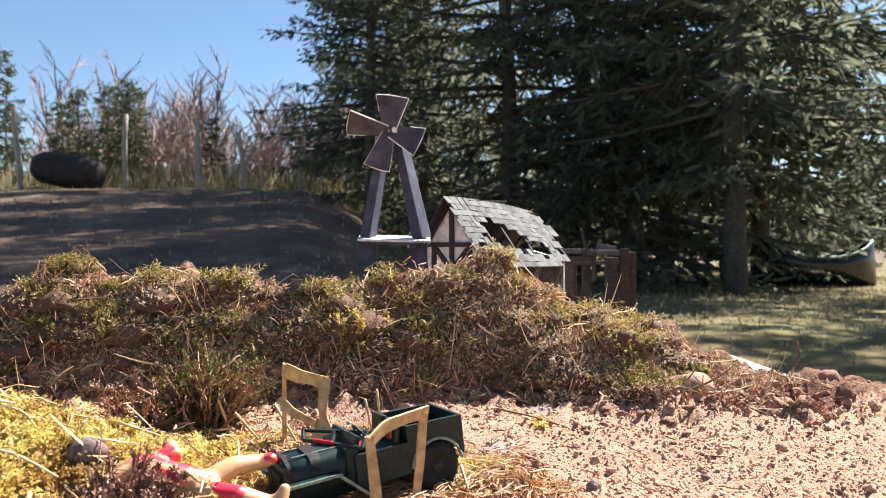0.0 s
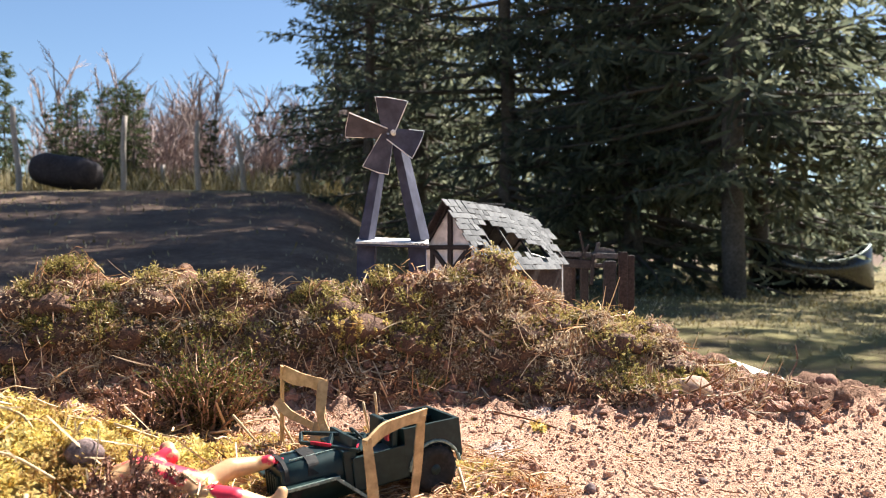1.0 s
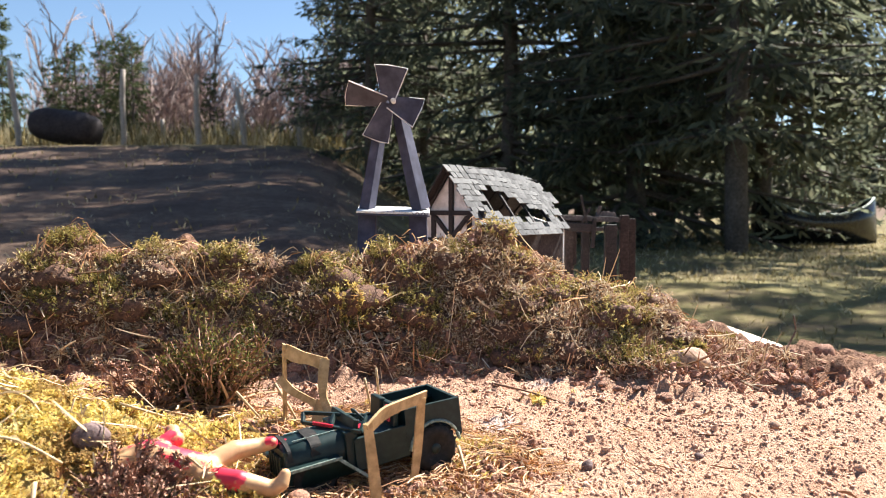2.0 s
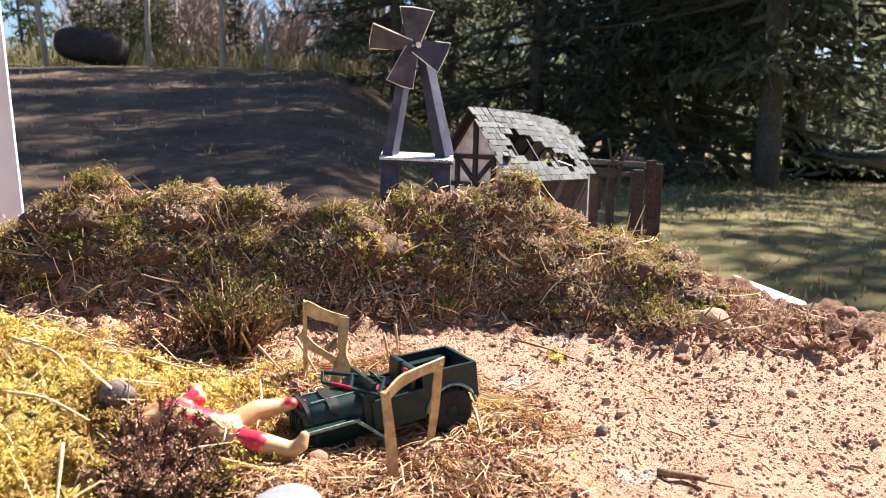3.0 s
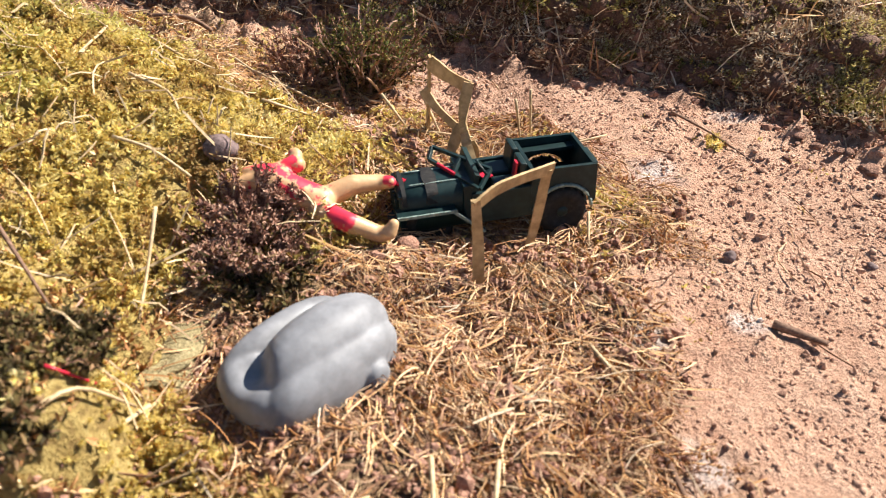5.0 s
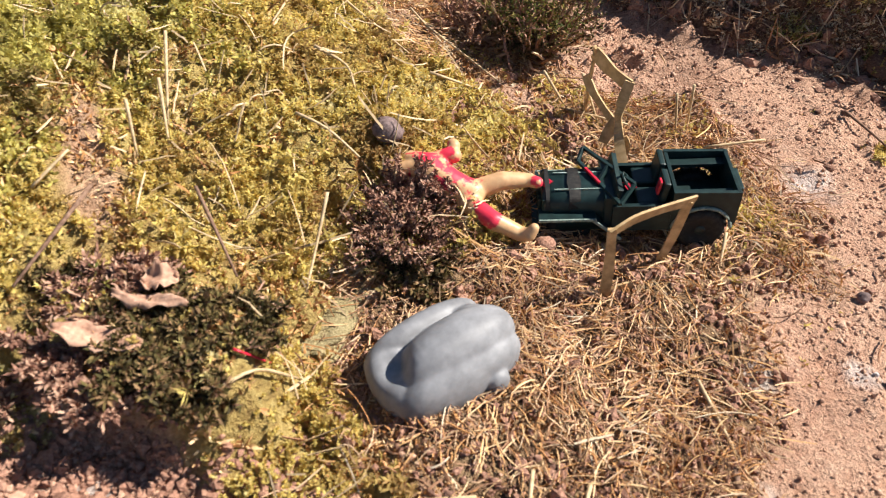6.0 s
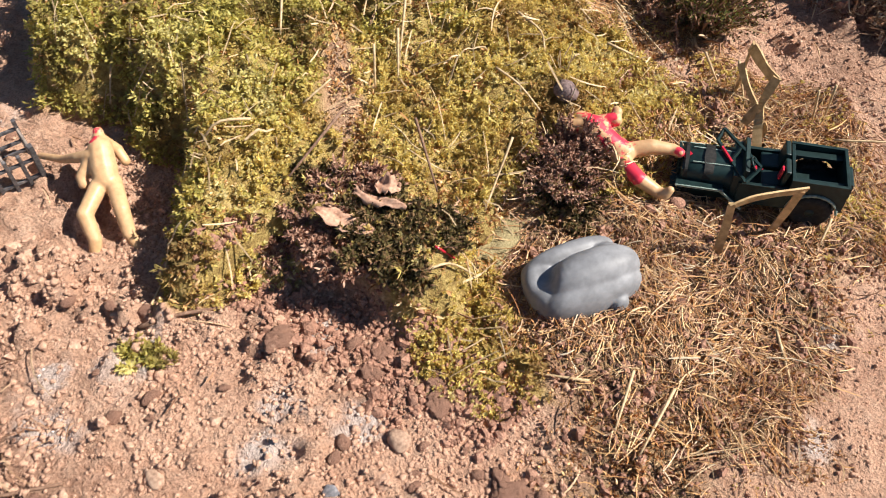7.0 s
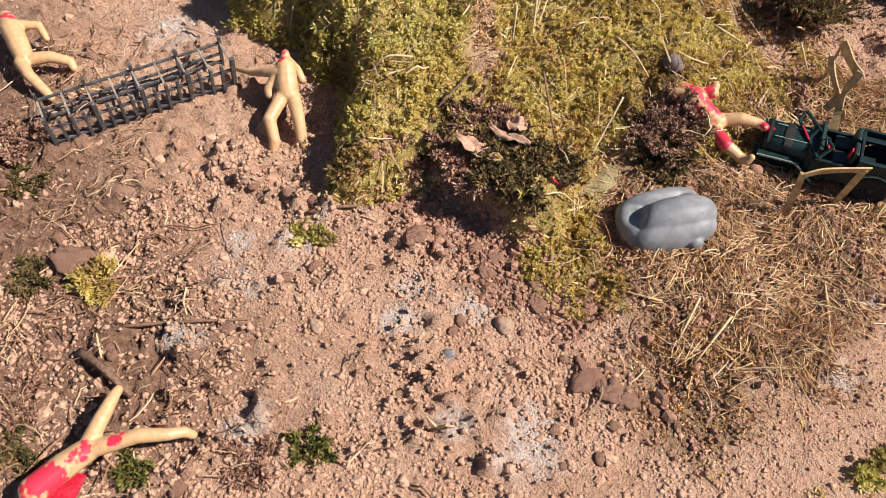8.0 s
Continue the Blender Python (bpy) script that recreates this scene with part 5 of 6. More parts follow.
puddle = [(-0.1010 + 0.012 * math.cos(q) * (1 + 0.3 * math.sin(3 * q)), -0.1080 + 0.014 * math.sin(q) * (1 + 0.25 * math.cos(4 * q))) for q in np.linspace(0, 2 * math.pi, 41)[:-1]]
pv = np.array([(x, y, land1(x, y) + 0.0022) for x, y in puddle] + [(-0.101, -0.108, land1(-0.101, -0.108) + 0.0045)])
solid("paint_spill", mesh_of("paint_spill", pv, np.array([(i, (i + 1) % 40, 40) for i in range(40)]), RED, True), "spill of bright red paint on the dirt", "paint")


# ---- toy railing ----
def railing():
    a, b = Vector((-0.281, -0.033, 0)), Vector((-0.269, 0.067, 0))
    t = thing("toy_railing", (a.x, a.y, land1(a.x, a.y) - 0.001), "dark grey plastic toy railing, double-sided and toppled slightly", "railing")
    ln = (b - a).length
    ux = (b - a).normalized()
    back = Vector((-0.98, 0.12, 0.0)).normalized()

    def p(s, k, z):
        return tuple(ux * (s * ln) + back * (0.020 * k + 0.05 * 0.0) + Vector((0, 0, z)) + back * (-0.25 * z))
    for k in (0, 1):
        for z in (0.0040, 0.0165) if k == 0 else (0.0040, 0.0110, 0.0205):
            part("rail", beam_mesh("rail", p(0, k, z), p(1, k, z), 0.0014, 0.0012, IRON), t)
        for i in range(0, 17, 1 if k == 0 else 4):
            s = i / 16
            tall = 0.0265 if i % 4 == 0 else 0.0225
            w = (0.0024 if i % 4 == 0 else 0.0017) * (1 if k == 0 else 0.7)
            part("picket", beam_mesh("picket", p(s, k, -0.002), p(s, k, tall), w, w, IRON), t)
    for i in range(0, 17, 2):
        part("cross_bar", beam_mesh("cross_bar", p(i / 16, 0, 0.0205), p(i / 16, 1, 0.0205), 0.0011, 0.0010, DUST), t, "dust-covered cross bar")


railing()


# ---- bushes ----
def bush(name, at, radius, height, stems, leaf, stem, label, seed, leaf_len=0.0035, lean=0.8, category="bush", twiggy=0, green_tip=None, base=None):
    r = np.random.default_rng(seed)
    x, y = at
    t = thing(name, (x, y, land1(x, y) if base is None else base), label, category, "heath plants")
    C, P, D = [], [], []
    for _ in range(stems):
        a, q = r.uniform(0, 2 * math.pi), math.sqrt(r.random())
        foot = np.array([math.cos(a) * q * radius * 0.45, math.sin(a) * q * radius * 0.45, -0.002])
        ln = height * r.uniform(0.6, 1.1)
        d = unit(np.array([math.cos(a) * q * lean, math.sin(a) * q * lean, 1.0]) + r.normal(0, 0.15, 3))
        s = np.linspace(0, 1, 6)[:, None]
        c = foot + d * ln * s + np.array([math.cos(a), math.sin(a), 0]) * radius * 0.35 * q * s * s + r.normal(0, 0.03 * ln, (6, 3)) * s
        C.append(c)
        for _ in range(3):
            f = r.integers(1, 5)
            d2 = unit(d + r.normal(0, 0.6, 3))
            C.append(c[f] + d2 * ln * r.uniform(0.2, 0.45) * s + r.normal(0, 0.01 * ln, (6, 3)))
    C = np.array(C)
    C[..., 2] = np.maximum(C[..., 2], -0.002)
    rad = np.linspace(0.0006, 0.00025, 6) * (1 + height * 6)
    part("stem", mesh_of("stem", *tubes(C, np.broadcast_to(rad, C.shape[:2]), 3), stem), t)
    m = int(9 * leaf_len ** -0.2)
    u = r.uniform(0.15, 1.0, (len(C), m))
    i = np.minimum((u * 5).astype(int), 4)
    f = (u * 5 - i)[..., None]
    rows = np.arange(len(C))[:, None]
    P = (C[rows, i] * (1 - f) + C[rows, i + 1] * f).reshape(-1, 3)
    T = unit(C[rows, i + 1] - C[rows, i]).reshape(-1, 3)
    D = unit(T * 0.4 + r.normal(0, 0.55, P.shape))
    top = P[:, 2] > height * (0.55 + 0.1 * r.normal(size=len(P)))
    if green_tip is None:
        top[:] = False
    low = ~top
    part("foliage", mesh_of("foliage", *blades(P[low], D[low], leaf_len * 1.15 * r.uniform(0.6, 1.2, low.sum()), leaf_len * 0.36, 0.3), leaf), t)
    if top.any():
        part("shoot", mesh_of("shoot", *blades(P[top], D[top], leaf_len * r.uniform(0.7, 1.3, top.sum()), leaf_len * 0.32, 0.3), green_tip), t, "fresh green shoot tips")
    if twiggy:
        a = r.uniform(0, 2 * math.pi, twiggy)
        d = np.stack([np.cos(a), np.sin(a), r.uniform(0.1, 1.0, twiggy)], -1)
        s = np.linspace(0, 1, 5)[None, :, None]
        c = r.normal(0, radius * 0.3, (twiggy, 1, 3)) * np.array([1, 1, 0.05]) + unit(d)[:, None] * (height * r.uniform(0.6, 1.1, (twiggy, 1, 1))) * s + r.normal(0, 0.002, (twiggy, 5, 3)) * s
        part("brushwood", mesh_of("brushwood", *tubes(c, np.broadcast_to(np.linspace(0.0009, 0.0005, 5), (twiggy, 5)), 4), ROOTS), t, "bare brown twigs")
    return t


bush("heath_bush", (-0.114, 0.387), 0.020, 0.041, 95, HEATH_D, HEATH_B, "dark heath bush with green tips standing in the sand", 41, 0.0023, 0.45, twiggy=14, green_tip=HEATH_G)
bush("heath_bush", (-0.142, 0.384), 0.016, 0.031, 30, HEATH_B, HEATH_B, "dry brown heath bush with bare twigs", 42, 0.0020, 0.8, twiggy=42)
bush("heath_clump", (-0.093, 0.237), 0.017, 0.018, 70, HEATH_B, HEATH_D, "brown heath clump over the lying figure", 43, 0.0019, 1.0, green_tip=HEATH_B)
bush("heath_clump", (-0.104, 0.246), 0.011, 0.017, 20, HEATH_B, HEATH_B, "brown heath clump over the lying figure", 44, 0.0019, 1.0)
bush("heath_clump", (-0.094, 0.252), 0.010, 0.013, 16, HEATH_B, HEATH_B, "brown heath clump over the lying figure", 46, 0.0018, 1.1)
bush("heath_clump", (-0.102, 0.251), 0.011, 0.019, 14, HEATH_B, HEATH_B, "brown heath clump over the lying figure", 47, 0.0018, 0.6)
bush("heath_clump", (-0.089, 0.248), 0.010, 0.014, 14, HEATH_B, HEATH_B, "brown heath clump over the lying figure", 48, 0.0018, 0.7)
bush("heath_sprig", (-0.0900, 0.2590), 0.007, 0.0045, 14, HEATH_B, HEATH_B, "loose brown heath sprigs strewn on the lying figure", 50, 0.0020, 1.2, base=0.0225)
bush("heath_clump", (-0.082, 0.228), 0.015, 0.012, 24, HEATH_D, HEATH_B, "low dark heath clump in the moss", 45, 0.0028, 1.2)
for k, (x, y, rr, hh, n) in enumerate(((-0.128, 0.152, 0.022, 0.006, 40), (-0.150, 0.150, 0.018, 0.006, 28), (-0.108, 0.150, 0.020, 0.007, 34), (-0.125, 0.132, 0.020, 0.006, 32), (-0.105, 0.166, 0.018, 0.006, 26), (-0.145, 0.128, 0.015, 0.006, 22), (-0.165, 0.142, 0.014, 0.006, 26), (-0.158, 0.118, 0.014, 0.005, 24), (-0.116, 0.138, 0.015, 0.007, 28), (-0.140, 0.163, 0.013, 0.006, 22), (-0.098, 0.140, 0.013, 0.005, 22))):
    bush("heath_mat", (x, y), rr, hh, n, HEATH_B if k % 2 else HEATH_D, HEATH_B, "low dark heath mat among dead leaves", 60 + k, 0.0028, 1.3, green_tip=HEATH_G if k in (1, 3, 4) else None)
for k, (x, y, rr, hh, n, lf) in enumerate(((-0.153, 0.050, 0.010, 0.008, 16, MOSS_G), (-0.058, -0.010, 0.009, 0.006, 18, HEATH_G), (-0.092, -0.073, 0.008, 0.008, 16, HEATH_G), (-0.292, -0.050, 0.016, 0.007, 34, HEATH_B), (-0.265, -0.056, 0.012, 0.006, 22, HEATH_D),
                                           (-0.208, -0.074, 0.012, 0.006, 22, HEATH_D), (-0.187, -0.052, 0.010, 0.009, 20, MOSS_Y), (-0.148, -0.104, 0.014, 0.006, 28, HEATH_B), (-0.070, -0.036, 0.014, 0.005, 22, HEATH_B), (-0.128, -0.108, 0.010, 0.007, 18, HEATH_D),
                                           (-0.310, -0.070, 0.016, 0.008, 26, HEATH_B), (0.094, 0.185, 0.012, 0.007, 14, MOSS_G), (0.050, 0.405, 0.006, 0.0035, 8, MOSS_Y), (0.176, 0.490, 0.007, 0.010, 14, BANK_G), (0.124, 0.441, 0.015, 0.010, 36, BANK_G), (0.105, 0.446, 0.014, 0.010, 28, HEATH_D), (0.140, 0.452, 0.012, 0.009, 26, BANK_D))):
    bush("small_plant", (x, y), rr, hh, n, lf, HEATH_B, "small tuft of heath and moss in the dirt", 80 + k, 0.0030, 1.1, "plant")


# ---- stones, clods, leaves, straws and twigs ----
def stone_mesh(name, radii, mat, seed, rough=0.22, sub=3):
    V, F = ball(sub)
    k = 1 + rough * (fbm(V[:, 0] + seed, V[:, 1] + V[:, 2] * 0.7, 0.9, 3, seed) + fbm(V[:, 2] + seed, V[:, 0] - V[:, 1], 0.5, 2, seed + 5))
    return mesh_of(name, V * k[:, None] * np.array(radii), F, mat, True)


for name, x, y, rad, mat, lift, label in (
        ("stone", -0.1195, 0.2665, (0.0070, 0.0058, 0.0052), STONE_P, 0.0058, "purplish-grey stone beside the lying figure"), ("pebble", 0.0605, 0.3110, (0.0026, 0.0022, 0.0026), STONE_P, 0.001, "dark brown pebble on the sand"),
        ("stone", 0.1410, 0.4380, (0.0135, 0.009, 0.0085), STONE_B, 0.002, "buff stone at the bank's foot"), ("stone", 0.2330, 0.4670, (0.0062, 0.005, 0.005), CLOD, 0.001, "red-brown stone on the sand's edge"),
        ("pebble", -0.0590, 0.0650, (0.0038, 0.0030, 0.0026), STONE_G, 0.0005, "grey pebble on the sand"), ("pebble", -0.1070, 0.0230, (0.0044, 0.0028, 0.0018), STONE_B, 0.0006, "pale flat pebble on the sand"),
        ("stone", -0.1110, 0.1790, (0.0055, 0.0035, 0.0028), STONE_P, 0.001, "grey-violet stone in the litter"), ("pebble", 0.112, 0.330, (0.0020, 0.0018, 0.0014), STONE_P, 0.0005, "brown pebble on the sand"),
        ("pebble", -0.0560, 0.0965, (0.005, 0.004, 0.0035), STONE_B, 0.001, "buff pebble on the sand"), ("pebble", 0.155, 0.355, (0.0026, 0.0022, 0.0018), STONE_B, 0.001, "brown pebble on the sand"), ("pebble", -0.230, 0.010, (0.003, 0.003, 0.002), STONE_B, 0.0005, "buff pebble on the sand"),
        ("stone", -0.0485, 0.2665, (0.0045, 0.004, 0.0038), CLOD, 0.002, "reddish stone by the figure's foot")):
    solid(name, stone_mesh(name, rad, mat, int(abs(x) * 1000) % 17 + 1), label, "stone", "stones", at=(x, y, land1(x, y) + lift))
patch = stone_mesh("lichen_patch", (0.0135, 0.027, 0.0042), LICHEN, 7, 0.5, 4)
lp = solid("lichen_patch", patch, "sandy crust of pale lichen in the moss", "lichen", at=(-0.0955, 0.2000, land1(-0.0955, 0.2) + 0.0005))
lp.rotation_euler = (0, 0, radians(12))

CLODS = []
for s in (3, 8, 14, 3, 8, 14):
    V, F = ball(4 if len(CLODS) < 3 else 2)
    k = 1 + 0.55 * fbm(V[:, 0] * 1.3 + V[:, 2], V[:, 1] * 1.3 - V[:, 2] * 0.8, 0.75, 3, s) + 0.45 * crumble(V[:, 0] + 0.7 * V[:, 2], V[:, 1] - 0.5 * V[:, 2], 0.30, 0.9, s + 3) + 0.12 * fbm(V[:, 0] - V[:, 2], V[:, 1] + V[:, 2], 0.15, 2, s + 3)
    CLODS.append(mesh_of("soil_clod", V * k[:, None] * np.array((1, 0.85, 0.55)), F, CLOD, True))
cr = np.random.default_rng(77)
spots = [(-0.204, -0.054, 0.0145), (-0.120, 0.090, 0.0085), (0.033, 0.381, 0.0036), (0.165, 0.43, 0.006), (0.155, 0.415, 0.005), (0.182, 0.428, 0.007), (0.175, 0.405, 0.006), (0.19, 0.44, 0.006), (0.203, 0.452, 0.006), (0.13, 0.408, 0.005), (0.118, 0.402, 0.005), (0.105, 0.41, 0.004), (-0.012, 0.109, 0.010), (-0.002, 0.114, 0.009), (0.006, 0.117, 0.007), (-0.019, 0.112, 0.006), (-0.057, 0.118, 0.007), (-0.049, 0.131, 0.005), (-0.064, 0.124, 0.006), (-0.09, 0.118, 0.006), (-0.10, 0.112, 0.005), (-0.085, 0.108, 0.006)]
spots += [(cr.uniform(0.08, 0.20), cr.uniform(0.395, 0.445), 0.0013 + 0.0036 * cr.random() ** 2) for _ in range(60)]
spots += [(cr.uniform(-0.05, 0.12), cr.uniform(0.37, 0.45), cr.uniform(0.0014, 0.0034)) for _ in range(30)]
spots += [(cr.uniform(0.06, 0.26), cr.uniform(0.24, 0.40), cr.uniform(0.0010, 0.0020)) for _ in range(14)]
spots += [(cr.uniform(-0.34, 0.06), cr.uniform(-0.12, 0.07), 0.0016 + 0.0040 * cr.random() ** 2) for _ in range(80)]
spots += [(cr.uniform(-0.10, 0.06), cr.uniform(0.06, 0.135), cr.uniform(0.0015, 0.0045)) for _ in range(36)]
for i, (x, y, s) in enumerate(spots):
    ob = solid("soil_clod", CLODS[i % 3 + (0 if s > 0.0055 else 3)], "rough crumb of reddish soil on the sand", "soil clod", "soil clods", at=(x, y, land1(x, y) + s * 0.12))
    s *= 0.8
    ob.scale, ob.rotation_euler = (s, s * cr.uniform(0.7, 1), s * cr.uniform(0.7, 1)), (0, 0, cr.uniform(0, 6))


def dead_leaf(a, b, width, lift, curl, seed):
    a, b = np.array(a), np.array(b)
    ln = np.linalg.norm(b - a)
    r = np.random.default_rng(seed)
    s, w = np.linspace(0, 1, 15), np.linspace(-1, 1, 7)
    S, W = np.meshgrid(s, w, indexing="ij")
    half = width / 2 * np.sin(np.clip(S, 0.02, 0.98) * math.pi) ** 0.6 * (1 + 0.22 * np.sin(S * 23 + seed))
    X, Y = S * ln, W * half
    Z = curl * W * W * width * 0.5 + 0.0012 * np.sin(S * 7 + seed) + 0.0008 * np.sin(W * 4 + S * 9)
    idx = np.arange(15 * 7).reshape(15, 7)
    F = np.stack([idx[:-1, :-1], idx[1:, :-1], idx[1:, 1:], idx[:-1, 1:]], -1).reshape(-1, 4)
    ob = solid("dead_leaf", mesh_of("dead_leaf", np.stack([X, Y, Z], -1), F, LEAF, True), "curled tan dead leaf lying on the heath mat", "leaf", "dead leaves", at=(a[0], a[1], land1(a[0], a[1]) + lift))
    ob.rotation_euler = (radians(r.uniform(-14, 14)), radians(r.uniform(-8, 8)), math.atan2(b[1] - a[1], b[0] - a[0]))
    ob.modifiers.new("thick", "SOLIDIFY").thickness = 0.0004


dead_leaf((-0.144, 0.131), (-0.120, 0.142), 0.0085, 0.006, 0.35, 1)
dead_leaf((-0.140, 0.150), (-0.118, 0.159), 0.0065, 0.006, -0.4, 2)
dead_leaf((-0.158, 0.146), (-0.148, 0.146), 0.0075, 0.006, 0.5, 3)
dead_leaf((-0.136, 0.158), (-0.128, 0.165), 0.0090, 0.005, 0.5, 4)
dead_leaf((-0.116, 0.176), (-0.106, 0.184), 0.0070, 0.004, 0.4, 5)


def stalk(name, pts, radius, mat, label, group, category="straw"):
    """A stalk through points (x, y, height over the ground)."""
    P = np.array([(x, y, land1(x, y) + h) for x, y, h in pts])
    k = len(P)
    s = np.linspace(0, k - 1, 4 * (k - 1) + 1)
    P = np.stack([np.interp(s, np.arange(k), P[:, c]) for c in range(3)], -1)
    for _ in range(2):
        P[1:-1] = (P[:-2] + 2 * P[1:-1] + P[2:]) / 4
    o = P[0].copy()
    rad = radius * (1 - 0.3 * np.linspace(0, 1, len(P))) * (1 + 0.08 * np.sin(s * 5))
    return solid(name, mesh_of(name, *tubes((P - o)[None], rad[None], 6), mat, True), label, category, group, at=tuple(o))


STRAWS = [
    [(-0.202, 0.316, 0.006), (-0.184, 0.278, 0.005)], [(-0.117, 0.225, 0.022), (-0.113, 0.212, 0.012), (-0.107, 0.198, 0.002)], [(-0.258, 0.302, 0.010), (-0.239, 0.283, 0.005)], [(-0.190, 0.222, 0.016), (-0.176, 0.209, 0.003)],
    [(-0.094, 0.141, 0.003), (-0.089, 0.155, 0.008), (-0.086, 0.168, 0.007)], [(-0.129, 0.312, 0.007), (-0.112, 0.329, 0.005)], [(-0.150, 0.249, 0.006), (-0.136, 0.250, 0.007), (-0.122, 0.251, 0.005)], [(-0.196, 0.333, 0.006), (-0.147, 0.323, 0.005)],
    [(-0.188, 0.205, 0.018), (-0.180, 0.198, 0.003)], [(-0.164, 0.279, 0.007), (-0.150, 0.283, 0.006), (-0.142, 0.276, 0.003)], [(-0.035, 0.361, 0.022), (-0.031, 0.364, 0.0)], [(-0.030, 0.366, 0.025), (-0.028, 0.371, 0.0)], [(0.008, 0.304, 0.009), (0.011, 0.293, 0.001)],
    [(-0.016, 0.355, 0.005), (0.005, 0.369, 0.012)], [(-0.191, 0.137, 0.010), (-0.197, 0.122, 0.012), (-0.206, 0.108, 0.008), (-0.198, 0.100, 0.006)], [(-0.184, 0.085, 0.012), (-0.176, 0.072, 0.006), (-0.169, 0.061, 0.001)], [(-0.238, 0.192, 0.014), (-0.227, 0.181, 0.003)],
    [(-0.202, 0.239, 0.012), (-0.183, 0.216, 0.003)], [(-0.191, 0.164, 0.006), (-0.188, 0.179, 0.014)], [(-0.085, 0.172, 0.006), (-0.094, 0.131, 0.003)], [(-0.30, 0.335, 0.006), (-0.25, 0.34, 0.008)], [(-0.178, 0.372, 0.004), (-0.135, 0.345, 0.003)], [(-0.16, 0.36, 0.006), (-0.11, 0.343, 0.003)],
    [(-0.075, 0.352, 0.018), (-0.062, 0.349, 0.001)], [(-0.092, 0.349, 0.016), (-0.080, 0.350, 0.001)], [(-0.083, 0.345, 0.002), (-0.050, 0.352, 0.005)], [(0.02, 0.24, 0.004), (0.045, 0.215, 0.002)], [(-0.01, 0.18, 0.005), (0.0, 0.155, 0.002)], [(0.006, 0.185, 0.006), (0.012, 0.155, 0.002)], [(-0.02, 0.165, 0.004), (-0.045, 0.150, 0.002)],
]
for pts in STRAWS:
    stalk("straw", pts, 0.00066, STALK, "pale dry straw stalk lying on the moss", "straws")
TWIG_LIST = [([(-0.165, 0.053, 0.003), (-0.158, 0.067, 0.002), (-0.150, 0.083, 0.002)], 0.0011), ([(-0.155, -0.051, 0.002), (-0.143, -0.028, 0.003), (-0.128, -0.001, 0.002)], 0.0009), ([(-0.155, -0.071, 0.004), (-0.140, -0.066, 0.006), (-0.121, -0.061, 0.003)], 0.0021),
             ([(0.030, 0.422, 0.002), (0.050, 0.409, 0.003), (0.068, 0.395, 0.001)], 0.0006), ([(0.075, 0.278, 0.002), (0.092, 0.275, 0.003)], 0.0016), ([(-0.12, -0.02, 0.001), (-0.112, -0.012, 0.002)], 0.0015), ([(-0.083, -0.035, 0.001), (-0.075, -0.05, 0.001)], 0.0008),
             ([(0.205, 0.462, 0.0), (0.214, 0.470, 0.010), (0.218, 0.472, 0.016), (0.217, 0.474, 0.025)], 0.0007), ([(0.04, 0.215, 0.002), (0.055, 0.19, 0.003)], 0.0011), ([(-0.175, 0.175, 0.012), (-0.165, 0.135, 0.008)], 0.0008), ([(-0.27, 0.425, 0.004), (-0.235, 0.42, 0.008), (-0.225, 0.425, 0.004)], 0.0016),
             ([(-0.155, 0.20, 0.008), (-0.125, 0.185, 0.008)], 0.0007), ([(-0.305, -0.02, 0.002), (-0.26, -0.06, 0.003)], 0.0009), ([(-0.07, 0.0, 0.001), (-0.05, -0.005, 0.001)], 0.0008)]
for pts, rad in TWIG_LIST:
    stalk("twig", pts, rad, TWIG, "thin brown twig lying on the sand", "twigs", "twig")
stalk("red_straw", [(-0.0965, 0.1545, 0.004), (-0.0900, 0.1615, 0.0055)], 0.0005, RED, "straw end dipped in red paint", "straws")
for x, y, h, dx in ((-0.262, 0.500, 0.022, 0.004), (-0.258, 0.498, 0.025, 0.008), (-0.266, 0.500, 0.018, 0.012), (-0.222, 0.503, 0.020, 0.002), (-0.165, 0.498, 0.018, 0.006), (-0.125, 0.500, 0.014, 0.010), (-0.085, 0.505, 0.014, 0.012), (-0.052, 0.50, 0.012, -0.012), (0.145, 0.49, 0.016, 0.004), (0.15, 0.49, 0.014, -0.006), (0.125, 0.49, 0.012, 0.015)):
    stalk("grass_stalk", [(x, y, 0), (x + dx * 0.4, y, h * 0.6), (x + dx, y - 0.002, h)], 0.0006, ROOTS, "dry stalk standing on the bank's crest", "crest stalks")


